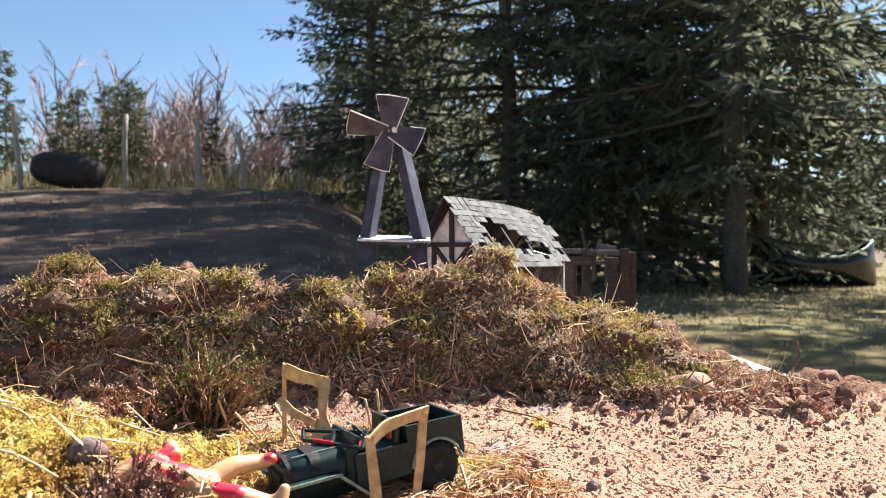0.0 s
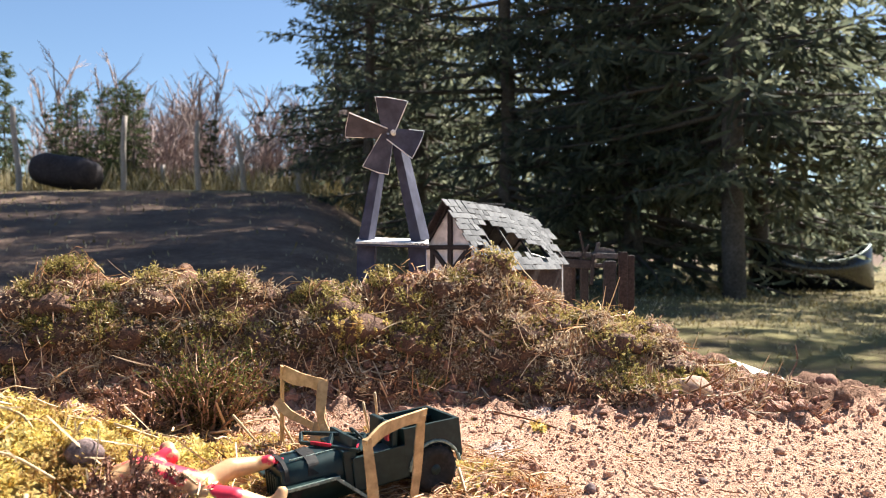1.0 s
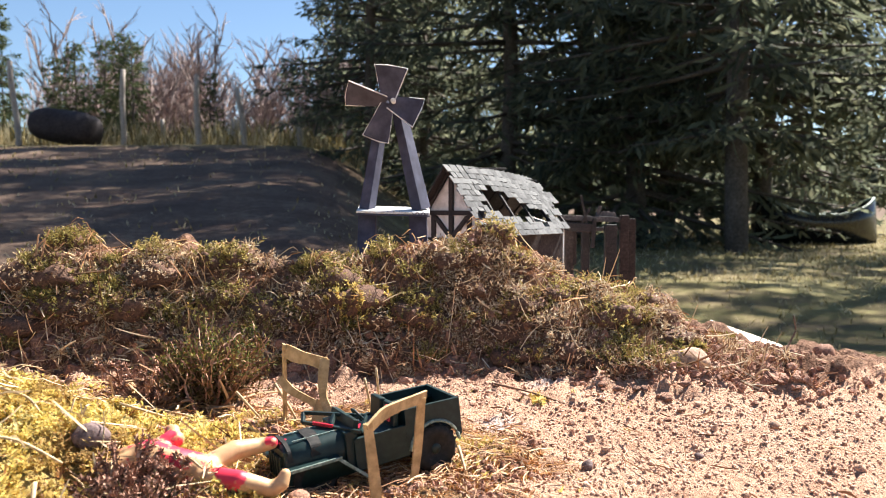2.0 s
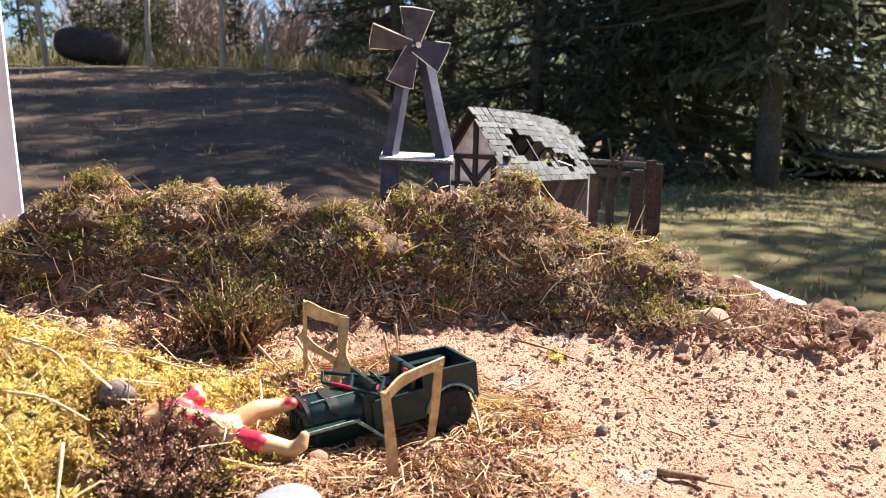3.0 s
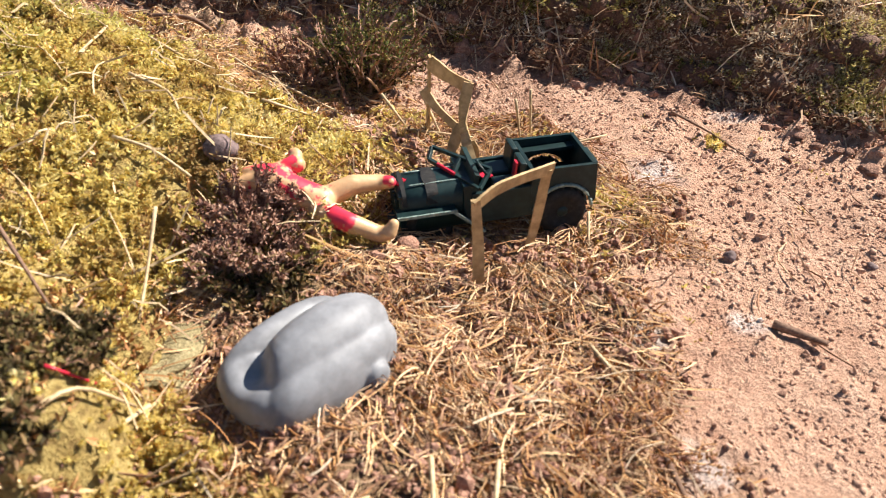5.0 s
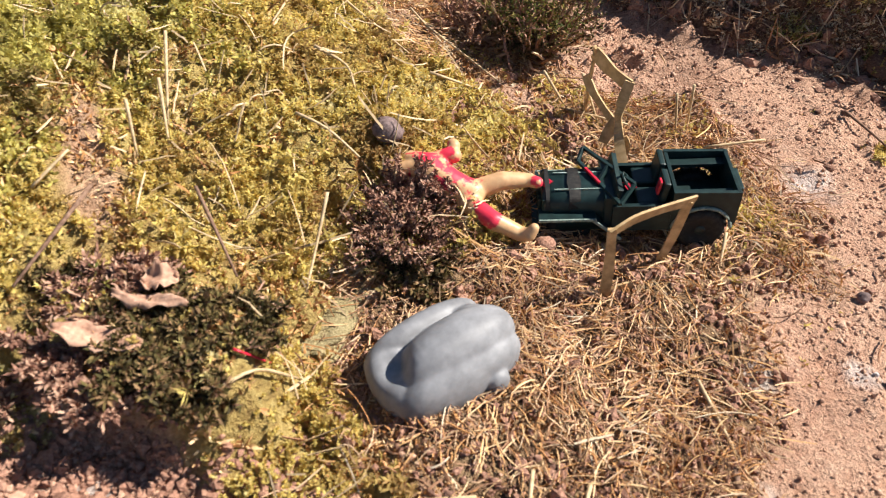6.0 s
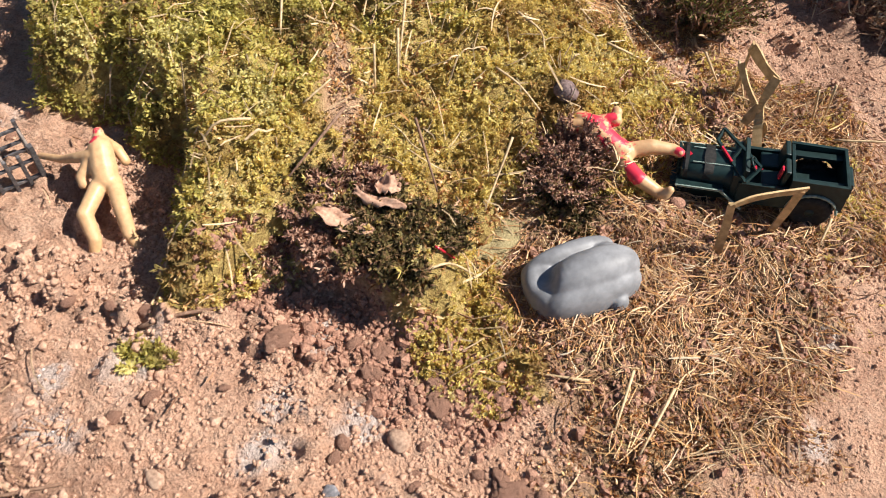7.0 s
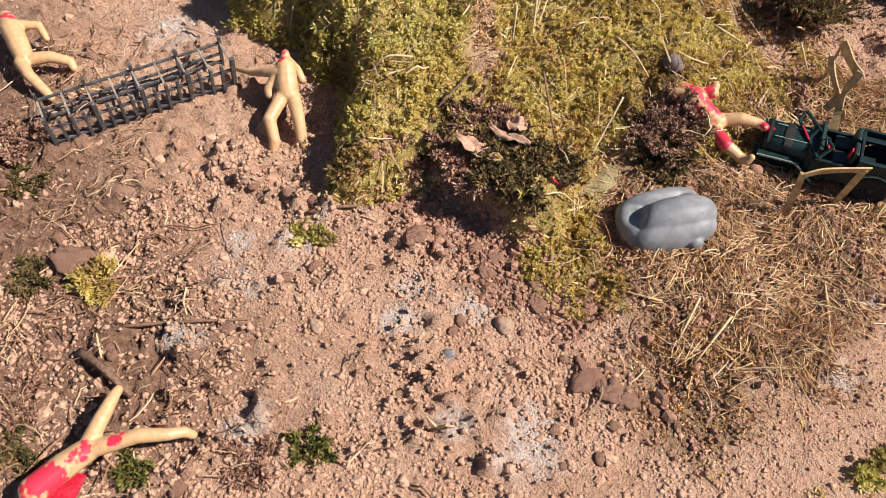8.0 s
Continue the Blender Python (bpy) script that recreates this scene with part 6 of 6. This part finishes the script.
# ---- what nobody could count: grains, moss, straw litter and roots ----
def crumbs():
    def bare(x, y):
        return (1 - sstep(-0.004, 0.004, moss_depth(x, y))) * (1 - 0.55 * litter_share(x, y)) * (1 - 0.9 * sstep(0.15, 0.4, berm_part(x, y)))
    x, y = sample(60000, -0.43, 0.33, -0.14, 0.50, lambda x, y: bare(x, y) * (1 - 0.5 * sstep(0.16, 0.1, y)) * (0.25 + 0.75 * sstep(-0.2, 0.45, fbm(x, y, 0.05, 3, 101))) * 0.62)
    s = np.exp(rng.normal(math.log(0.00062), 0.36, len(x))) * (1 + 0.35 * sstep(0.15, 0.05, y))
    P = on_ground(x, y, s * 0.35)
    small = s < 0.0015
    fine = grains(P[small], s[small])
    solid("sand_grains", mesh_of("sand_grains", *merge(fine, lumps(P[~small], s[~small])), GRIT), "coarse pinkish grains strewn over the sand", "sand", kind="stuff")
    x, y = sample(1300, -0.43, 0.33, -0.14, 0.48, lambda x, y: bare(x, y) * (0.35 + 0.65 * sstep(0.16, 0.06, y)) * (0.15 + 0.85 * sstep(-0.2, 0.35, fbm(x, y, 0.035, 3, 207))))
    s = np.exp(rng.normal(math.log(0.0015), 0.35, len(x))) * (1 + 0.6 * sstep(0.15, 0.05, y))
    solid("sand_lumps", mesh_of("sand_lumps", *lumps(on_ground(x, y, -s * 0.4), s, 0.28), GRIT), "crumbly lumps of damp sand", "sand", kind="stuff")
    x, y = sample(125000, -0.42, 0.30, -0.14, 0.46, lambda x, y: bare(x, y) * (0.55 + 0.45 * sstep(0.165, 0.11, y)) * (0.30 + 0.70 * sstep(-0.25, 0.25, fbm(x, y, 0.03, 3, 217))) * 0.85 * (np.abs(x) < 0.10 + 0.62 * np.maximum(y + 0.16, 0.2)))
    s = np.exp(rng.normal(math.log(0.00105), 0.34, len(x))) * (0.72 + 0.28 * sstep(0.165, 0.11, y))
    solid("dirt_crumbs", mesh_of("dirt_crumbs", *grains(on_ground(x, y, -s * 0.05), s), GRIT, True), "crumbly granules of pinkish dirt", "sand", kind="stuff")
    x, y = sample(16000, -0.42, 0.28, 0.36, 0.53, lambda x, y: sstep(-0.03, 0.02, y - np.interp(x, FOOT_X, FOOT_Y)) * (0.25 + 0.5 * sstep(0.05, 0.14, x)) * sstep(0.24, 0.18, x))
    s = np.exp(rng.normal(math.log(0.0013), 0.45, len(x)))
    solid("soil_crumbs", mesh_of("soil_crumbs", *lumps(on_ground(x, y, s * 0.3), s, 0.26), CLOD), "reddish soil crumbs along the bank's foot", "soil", kind="stuff")
    x, y = sample(16000, -0.36, 0.10, -0.12, 0.48, lambda x, y: chalk_share(x, y) * 0.6)
    s = np.exp(rng.normal(math.log(0.00045), 0.35, len(x)))
    solid("white_crumbs", mesh_of("white_crumbs", *lumps(on_ground(x, y, s * 0.3), s), CHALK), "white powdery crumbs on the sand", "powder", kind="stuff")


crumbs()


def on_face(n, lo, hi):
    """Places spread evenly over the height of the bank's front."""
    x, b = rng.uniform(-0.42, 0.20, n), rng.uniform(lo, hi, n)
    foot = np.interp(x, FOOT_X, FOOT_Y)
    return x, foot + (0.522 - foot) * np.arcsin(b ** (1 / 0.64)) * 2 / math.pi


def tufts(name, x, y, mat, blades_each, length, width, splay, label, category="moss", lift=0.0):
    n = len(x)
    N = uphill(x, y, 0.006)
    ln = length * np.exp(rng.normal(0, 0.25, n)) * (0.45 + 1.1 * vnoise(x / 0.012, y / 0.012, 9))
    root = np.repeat(on_ground(x, y, lift - 0.0006), blades_each, 0)
    N = np.repeat(N, blades_each, 0)
    N[:, 2] += 0.35
    D = unit(unit(N) + rng.normal(0, splay, N.shape))
    root = root + rng.normal(0, length * 0.18, root.shape) * np.array([1, 1, 0.3])
    solid(name, mesh_of(name, *blades(root, D, np.repeat(ln, blades_each) * rng.uniform(0.6, 1.15, len(root)), width, 0.5), mat), label, category, kind="stuff")


def sprigs(name, P, N, mat, each, length, width, tall, label, category="moss"):
    """Little leafy shoots: a ring of short leaves round an upright axis."""
    n = len(P)
    axis = unit(unit(N) * 0.6 + np.array([0, 0, 0.5]) + rng.normal(0, 0.28, (n, 3)))
    grow = np.exp(rng.normal(0, 0.28, n)) * (0.6 + 0.85 * vnoise(P[:, 0] / 0.013, P[:, 1] / 0.013, 77))
    up = rng.uniform(0.0, 1.0, (n, each))
    root = P[:, None] + axis[:, None] * (tall * grow[:, None] * up)[..., None]
    ring = rng.normal(size=(n, each, 3))
    ring = unit(ring - axis[:, None] * np.sum(ring * axis[:, None], -1, keepdims=True))
    D = unit(ring + axis[:, None] * (0.15 + 0.9 * up)[..., None]).reshape(-1, 3)
    L = (length * grow[:, None] * (1.1 - 0.45 * up) * rng.uniform(0.75, 1.2, (n, each))).ravel()
    solid(name, mesh_of(name, *blades(root.reshape(-1, 3), D, L, width, 0.35), mat), label, category, kind="stuff")


def mosses():
    def cover(x, y):
        return sstep(-0.002, 0.004, moss_depth(x, y)) * (1 - 0.3 * sstep(0.2, 0.45, fbm(x, y, 0.04, 3, 119))) * (1 - 0.85 * sstep(-0.006, 0.006, inside(x, y, SHADY))) * (0.45 + 0.55 * sstep(-0.30, 0.05, fbm(x, y, 0.022, 3, 111))) * sstep(0.8, 1.3, np.hypot((x + 0.0955) / 0.012, (y - 0.200) / 0.022)) * (0.42 + 0.58 * sstep(0.02, 0.22, cushion(x, y))) * (1 - 0.92 * sstep(-0.004, 0.004, inside(x, y, BARE_EARTH) + 0.006 * fbm(x, y, 0.015, 2, 113)))

    def greens(x, y):
        return sstep(-0.17, -0.26, x + 0.05 * fbm(x, y, 0.04, 3, 121)) + 0.8 * sstep(-0.15, -0.2, x) * sstep(0.13, 0.08, y) > rng.random(len(x))
    x, y = sample(46000, -0.43, -0.01, 0.05, 0.375, cover)
    green = greens(x, y)
    tufts("yellow_moss", x[~green], y[~green], MOSS_Y, 6, 0.0021, 0.0009, 0.9, "yellow cushion moss spread over the mound")
    tufts("green_moss", x[green], y[green], MOSS_G, 5, 0.0032, 0.0010, 0.9, "yellow-green feathery moss on the mound's side")
    x, y = sample(72000, -0.43, -0.01, 0.05, 0.375, lambda x, y: cover(x, y) * (0.34 + 0.85 * sstep(-0.15, 0.25, fbm(x, y, 0.008, 2, 117))))
    green = greens(x, y)
    P, N = on_ground(x, y, 0.0004 + 0.0012 * vnoise(x / 0.006, y / 0.006, 5)), uphill(x, y, 0.006)
    sprigs("yellow_moss_shoots", P[~green], N[~green], MOSS_Y, 12, 0.0018, 0.0009, 0.0030, "leafy golden moss shoots crowding the mound")
    sprigs("green_moss_shoots", P[green], N[green], MOSS_G, 10, 0.0023, 0.0012, 0.0042, "feathery yellow-green moss shoots on the mound's side")
    x, y = sample(16000, -0.43, -0.01, 0.05, 0.375, lambda x, y: sstep(-0.002, 0.004, moss_depth(x, y)) * (0.25 + 0.6 * sstep(0.1, 0.4, fbm(x, y, 0.04, 3, 119))))
    tufts("dead_moss", x, y, STRAW, 5, 0.0036, 0.0010, 0.95, "pale dead fronds among the moss")
    x, y = sample(16000, -0.32, 0.03, 0.27, 0.44, lambda x, y: litter_share(x, y) * sstep(0.27, 0.32, y - 0.3 * np.maximum(x + 0.02, 0)) * sstep(-0.15, 0.35, fbm(x, y, 0.03, 3, 137)) * 0.8)
    pale = rng.random(len(x)) < 0.5
    tufts("thin_pale_moss", x[pale], y[pale], DEAD, 5, 0.0034, 0.0009, 0.9, "bleached moss fronds in the litter past the jeep", "litter")
    sprigs("thin_yellow_moss", on_ground(x[~pale], y[~pale], 0.0004), uphill(x[~pale], y[~pale], 0.006), MOSS_Y, 9, 0.0021, 0.0010, 0.0018, "thin yellow moss shoots in the litter past the jeep")
    x, y = sample(2500, 0.0, 0.1, 0.12, 0.42, lambda x, y: 0.25 * sstep(0.15, 0.5, fbm(x, y, 0.03, 3, 131)))
    tufts("thin_moss", x, y, MOSS_Y, 5, 0.0028, 0.0009, 0.7, "thin yellow moss in the litter")
    x, y = sample(9000, -0.42, 0.20, 0.46, 0.54, lambda x, y: sstep(0.6, 0.9, berm_part(x, y)) * 0.6)
    tufts("crest_litter", x, y, ROOTS, 6, 0.0026, 0.0008, 0.95, "pale dead moss on the bank's crest", "litter")


def bank_clumps():
    """Lumps of turf along the bank, each with a growth of its own."""
    r = np.random.default_rng(91)
    V, F = ball(3)
    places = {k: [] for k in range(5)}
    xf, yf = on_face(400, 0.12, 0.80)
    rows = [(r.uniform(-0.42, 0.165), r.uniform(0.475, 0.525), r.uniform(0.0055, 0.0115), 1) for _ in range(120)] + [(xf[i], yf[i], r.uniform(0.0045, 0.0110), 0) for i in range(125)]
    xo, yo = on_face(50, 0.70, 0.90)
    rows += [(xo[i], yo[i], r.uniform(0.008, 0.0135), 2) for i in range(50)]
    for x, y, size, top in rows:
        h = float(np.interp(x, BERM_X, BERM_Z))
        size *= min(1.0, 0.35 + h / 0.06)
        if h < 0.03 or x > 0.15:
            continue
        s = int(r.integers(1, 400))
        n = uphill(np.array([x]), np.array([y]), 0.01)[0]
        k = 1 + 0.55 * fbm(V[:, 0] * 1.3 + V[:, 2], V[:, 1] * 1.3 - V[:, 2] * 0.8, 0.8, 3, s) + 0.25 * fbm(V[:, 0] - V[:, 2], V[:, 1] + V[:, 2], 0.3, 2, s + 3)
        P = V * k[:, None] * np.array([1.25, 0.95, 0.72]) * size + np.array([x, y, land1(x, y)]) - n * size * (0.25, 0.30, 0.10)[top]
        o = np.array([x, y, land1(x, y)])
        solid("turf_lump", mesh_of("turf_lump", P - o, F, SHADED_BANK_SOIL, True), "rough lump of dug turf in the bank's " + ("crest" if top else "face"), "turf", "turf lumps", at=tuple(o))
        # bleached moss is likelier on the crest, its paleness standing in for sunlight
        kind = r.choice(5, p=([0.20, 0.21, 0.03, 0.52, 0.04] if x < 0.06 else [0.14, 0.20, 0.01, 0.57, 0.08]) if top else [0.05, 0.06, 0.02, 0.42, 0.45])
        up = np.where(V[:, 2] + 0.35 * n[1] * V[:, 1] > (-0.25 if top else 0.0))[0]
        pick = r.choice(up, min(len(up), int((380 if top else 240) * (size / 0.01) ** 2) + 12))
        if kind == 4:
            pick = pick[::2]
        places[kind].append((P[pick] + r.normal(0, 0.0009, (len(pick), 3)), V[pick]))
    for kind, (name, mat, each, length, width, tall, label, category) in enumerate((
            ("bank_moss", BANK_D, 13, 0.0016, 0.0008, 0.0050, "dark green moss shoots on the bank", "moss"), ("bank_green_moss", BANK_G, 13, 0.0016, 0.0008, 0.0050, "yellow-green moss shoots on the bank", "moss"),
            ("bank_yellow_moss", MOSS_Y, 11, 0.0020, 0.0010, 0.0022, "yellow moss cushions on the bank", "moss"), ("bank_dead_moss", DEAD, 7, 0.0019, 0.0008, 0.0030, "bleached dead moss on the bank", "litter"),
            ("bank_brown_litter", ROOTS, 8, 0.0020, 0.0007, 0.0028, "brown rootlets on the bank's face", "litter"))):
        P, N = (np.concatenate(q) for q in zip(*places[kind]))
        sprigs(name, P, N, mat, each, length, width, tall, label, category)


mosses()
bank_clumps()


def strands(name, x, y, mat, length, radius, label, category, flat=0.22, lift=0.0012, follow=True, curl=0.22, spread=1.6):
    n = len(x)
    a = 7.0 * fbm(x, y, 0.045, 2, 233) + rng.normal(0, spread, n)
    ln = length * np.exp(rng.normal(0, 0.4, n))
    s = np.linspace(-0.5, 0.5, 5)
    bow = rng.normal(0, curl * 2, n)
    X = x[:, None] + np.cos(a)[:, None] * ln[:, None] * s - np.sin(a)[:, None] * (bow * ln)[:, None] * (s * s)[None]
    Y = y[:, None] + np.sin(a)[:, None] * ln[:, None] * s + np.cos(a)[:, None] * (bow * ln)[:, None] * (s * s)[None]
    ends = land(X[:, [0, 4]], Y[:, [0, 4]])
    Z = ends[:, :1] + (ends[:, 1:] - ends[:, :1]) * (s + 0.5)
    Z = np.maximum(Z, land(X, Y) if follow else Z) + lift + rng.uniform(0, lift * 2.5, (n, 1)) + rng.normal(0, flat, (n, 1)) * ln[:, None] * s
    R = radius * np.exp(rng.normal(0, 0.25, (n, 1))) * np.array([0.7, 1, 1, 0.9, 0.6])
    solid(name, mesh_of(name, *tubes(np.stack([X, Y, Z], -1), R, 3), mat), label, category, kind="stuff")


def straw_litter():
    def thick(x, y):
        return litter_share(x, y) * sstep(0.13, 0.20, y + 0.03 * fbm(x, y, 0.03, 2, 163)) * (0.2 + 0.8 * sstep(-0.25, 0.3, fbm(x, y, 0.025, 3, 161)))
    x, y = sample(2090, -0.32, 0.10, 0.10, 0.435, thick)
    strands("straw_litter", x, y, DEAD, 0.012, 0.00024, "pale dry straws lying round the jeep and boulder", "litter", 0.12, curl=0.12, spread=0.9)
    x, y = sample(20900, -0.32, 0.10, 0.10, 0.435, thick)
    strands("needle_litter", x, y, STRAW, 0.0080, 0.00020, "fine orange-brown needle litter round the jeep", "litter", 0.15, curl=0.14, spread=0.7)
    x, y = sample(30400, -0.32, 0.10, 0.10, 0.435, thick)
    strands("root_litter", x, y, ROOTS, 0.0060, 0.00019, "thin brown roots and stems in the litter", "litter", 0.22, 0.0012, curl=0.25, spread=1.0)
    x, y = sample(49400, -0.32, 0.10, 0.10, 0.435, lambda x, y: litter_share(x, y) * (0.35 + 0.6 * sstep(-0.3, 0.3, fbm(x, y, 0.02, 2, 167))))
    tufts("moss_litter", x, y, STRAW, 5, 0.0026, 0.0008, 1.0, "crumbled brown moss between the straws", "litter")
    x, y = sample(12000, -0.12, 0.10, 0.10, 0.40, lambda x, y: litter_share(x, y) * 0.8)
    s = np.exp(rng.normal(math.log(0.0009), 0.4, len(x)))
    solid("litter_crumbs", mesh_of("litter_crumbs", *lumps(on_ground(x, y, s * 0.5), s), CLOD), "crumbs of soil in the litter", "soil", kind="stuff")
    x, y = sample(1000, -0.42, -0.04, 0.06, 0.37, lambda x, y: sstep(0, 0.01, moss_depth(x, y)) * sstep(0.004, -0.004, inside(x, y, SHADY)))
    strands("moss_straw", x, y, STALK, 0.010, 0.00032, "thin dry straws caught in the moss", "litter", 0.30, 0.003, curl=0.08)
    x, y = sample(2600, -0.35, 0.30, -0.13, 0.45, lambda x, y: 0.5 * (1 - litter_share(x, y)) * sstep(0.0, 0.4, fbm(x, y, 0.07, 2, 171) + 0.3 * sstep(-0.1, -0.2, x) * sstep(0, -0.05, y)))
    strands("stray_straw", x, y, ROOTS, 0.009, 0.00035, "stray thin stalks on the sand", "litter", 0.08)

    x, y = sample(1700, -0.36, -0.06, -0.14, 0.02, lambda x, y: sstep(0.02, -0.05, y + 0.35 * (x + 0.13)) * (0.25 + 0.75 * sstep(-0.2, 0.3, fbm(x, y, 0.03, 2, 211))))
    strands("dirt_litter", x, y, ROOTS, 0.009, 0.0003, "thin brown stalks littering the dirt", "litter", 0.12)
    x, y = sample(9000, -0.17, -0.03, 0.06, 0.15, lambda x, y: 0.8 * sstep(0.028, 0.0, np.abs(y - 0.114 - 0.25 * (x + 0.1)) + 0.012 * fbm(x, y, 0.02, 2, 213)) * sstep(0.004, -0.004, inside(x, y, LITTER)))
    s = np.exp(rng.normal(math.log(0.0010), 0.40, len(x)))
    solid("red_crumbs", mesh_of("red_crumbs", *lumps(on_ground(x, y, s * 0.25), s, 0.28), CLOD), "reddish crumbs heaped below the heath mat", "soil", kind="stuff")


straw_litter()


def bank_roots():
    x, y = on_face(3600, 0.02, 0.90)
    n = len(x)
    N = uphill(x, y, 0.006)
    D = unit(N * 0.5 + rng.normal(0, 0.75, (n, 3)) + np.array([0, -0.15, -0.2]))
    ln = 0.009 * np.exp(rng.normal(0, 0.5, n))
    s = np.linspace(0, 1, 5)
    fallz = np.array([0, 0, -1.0])
    C = on_ground(x, y, 0)[:, None] - D[:, None] * 0.001 + D[:, None] * (ln[:, None] * s)[..., None] + fallz * (ln[:, None] * (s * s) * rng.uniform(-0.3, 0.7, (n, 1)))[..., None]
    solid("bank_roots", mesh_of("bank_roots", *tubes(C, 0.00034 * np.exp(rng.normal(0, 0.35, (n, 1))) * np.array([1, 1, 0.9, 0.7, 0.4]), 3), ROOTS), "tangled dry roots hanging from the bank", "roots", kind="stuff")
    x, y = on_face(9000, 0.12, 1.0)
    keep = fbm(x * 1.2, land(x, y) * 2.0, 0.022, 3, 191) > 0.05
    tufts("bank_litter", x[keep], y[keep], ROOTS, 5, 0.0024, 0.0008, 0.9, "brown dead moss and litter on the bank's face", "litter")
    # thatch kept pale and thick so the shoulder reads as sunlit
    x, y = on_face(11000, 0.50, 1.0)
    keep = fbm(x, land(x, y) * 1.5, 0.03, 3, 193) > -0.12
    tufts("bank_thatch", x[keep], y[keep], DEAD, 5, 0.0042, 0.0008, 1.1, "pale thatch brightening the bank's shoulder as if sunlit", "litter", 0.0012)
    x, y = on_face(900, 0.10, 0.95)
    n = len(x)
    D = unit(np.stack([rng.normal(0, 1.0, n), rng.normal(-0.35, 0.2, n), rng.normal(-0.3, 0.5, n)], -1))
    ln = 0.016 * np.exp(rng.normal(0, 0.4, n))
    C = (on_ground(x, y, 0) + uphill(x, y) * 0.002)[:, None] + D[:, None] * (ln[:, None] * s)[..., None] + fallz * (ln[:, None] * (s * s) * rng.uniform(-0.5, 0.6, (n, 1)))[..., None]
    solid("bank_stems", mesh_of("bank_stems", *tubes(C, 0.00042 * np.exp(rng.normal(0, 0.3, (n, 1))) * np.array([1, 1, 0.9, 0.8, 0.5]), 3), DEAD), "pale bent stems sticking out of the bank", "stems", kind="stuff")
    x, y = on_face(6000, 0.0, 0.75)
    s = np.exp(rng.normal(math.log(0.0013), 0.45, len(x)))
    solid("bank_crumbs", mesh_of("bank_crumbs", *lumps(on_ground(x, y, 0) + uphill(x, y) * (s * 0.4)[:, None], s), CLOD), "soil crumbs clinging to the bank", "soil", kind="stuff")
    x, y = sample(700, -0.42, 0.18, 0.44, 0.53, lambda x, y: sstep(0.5, 0.9, berm_part(x, y)) * sstep(0.22, 0.1, x))
    strands("bank_straw", x, y, STRAW, 0.011, 0.0003, "dry straws caught on the bank", "litter", 0.35, 0.003)


bank_roots()
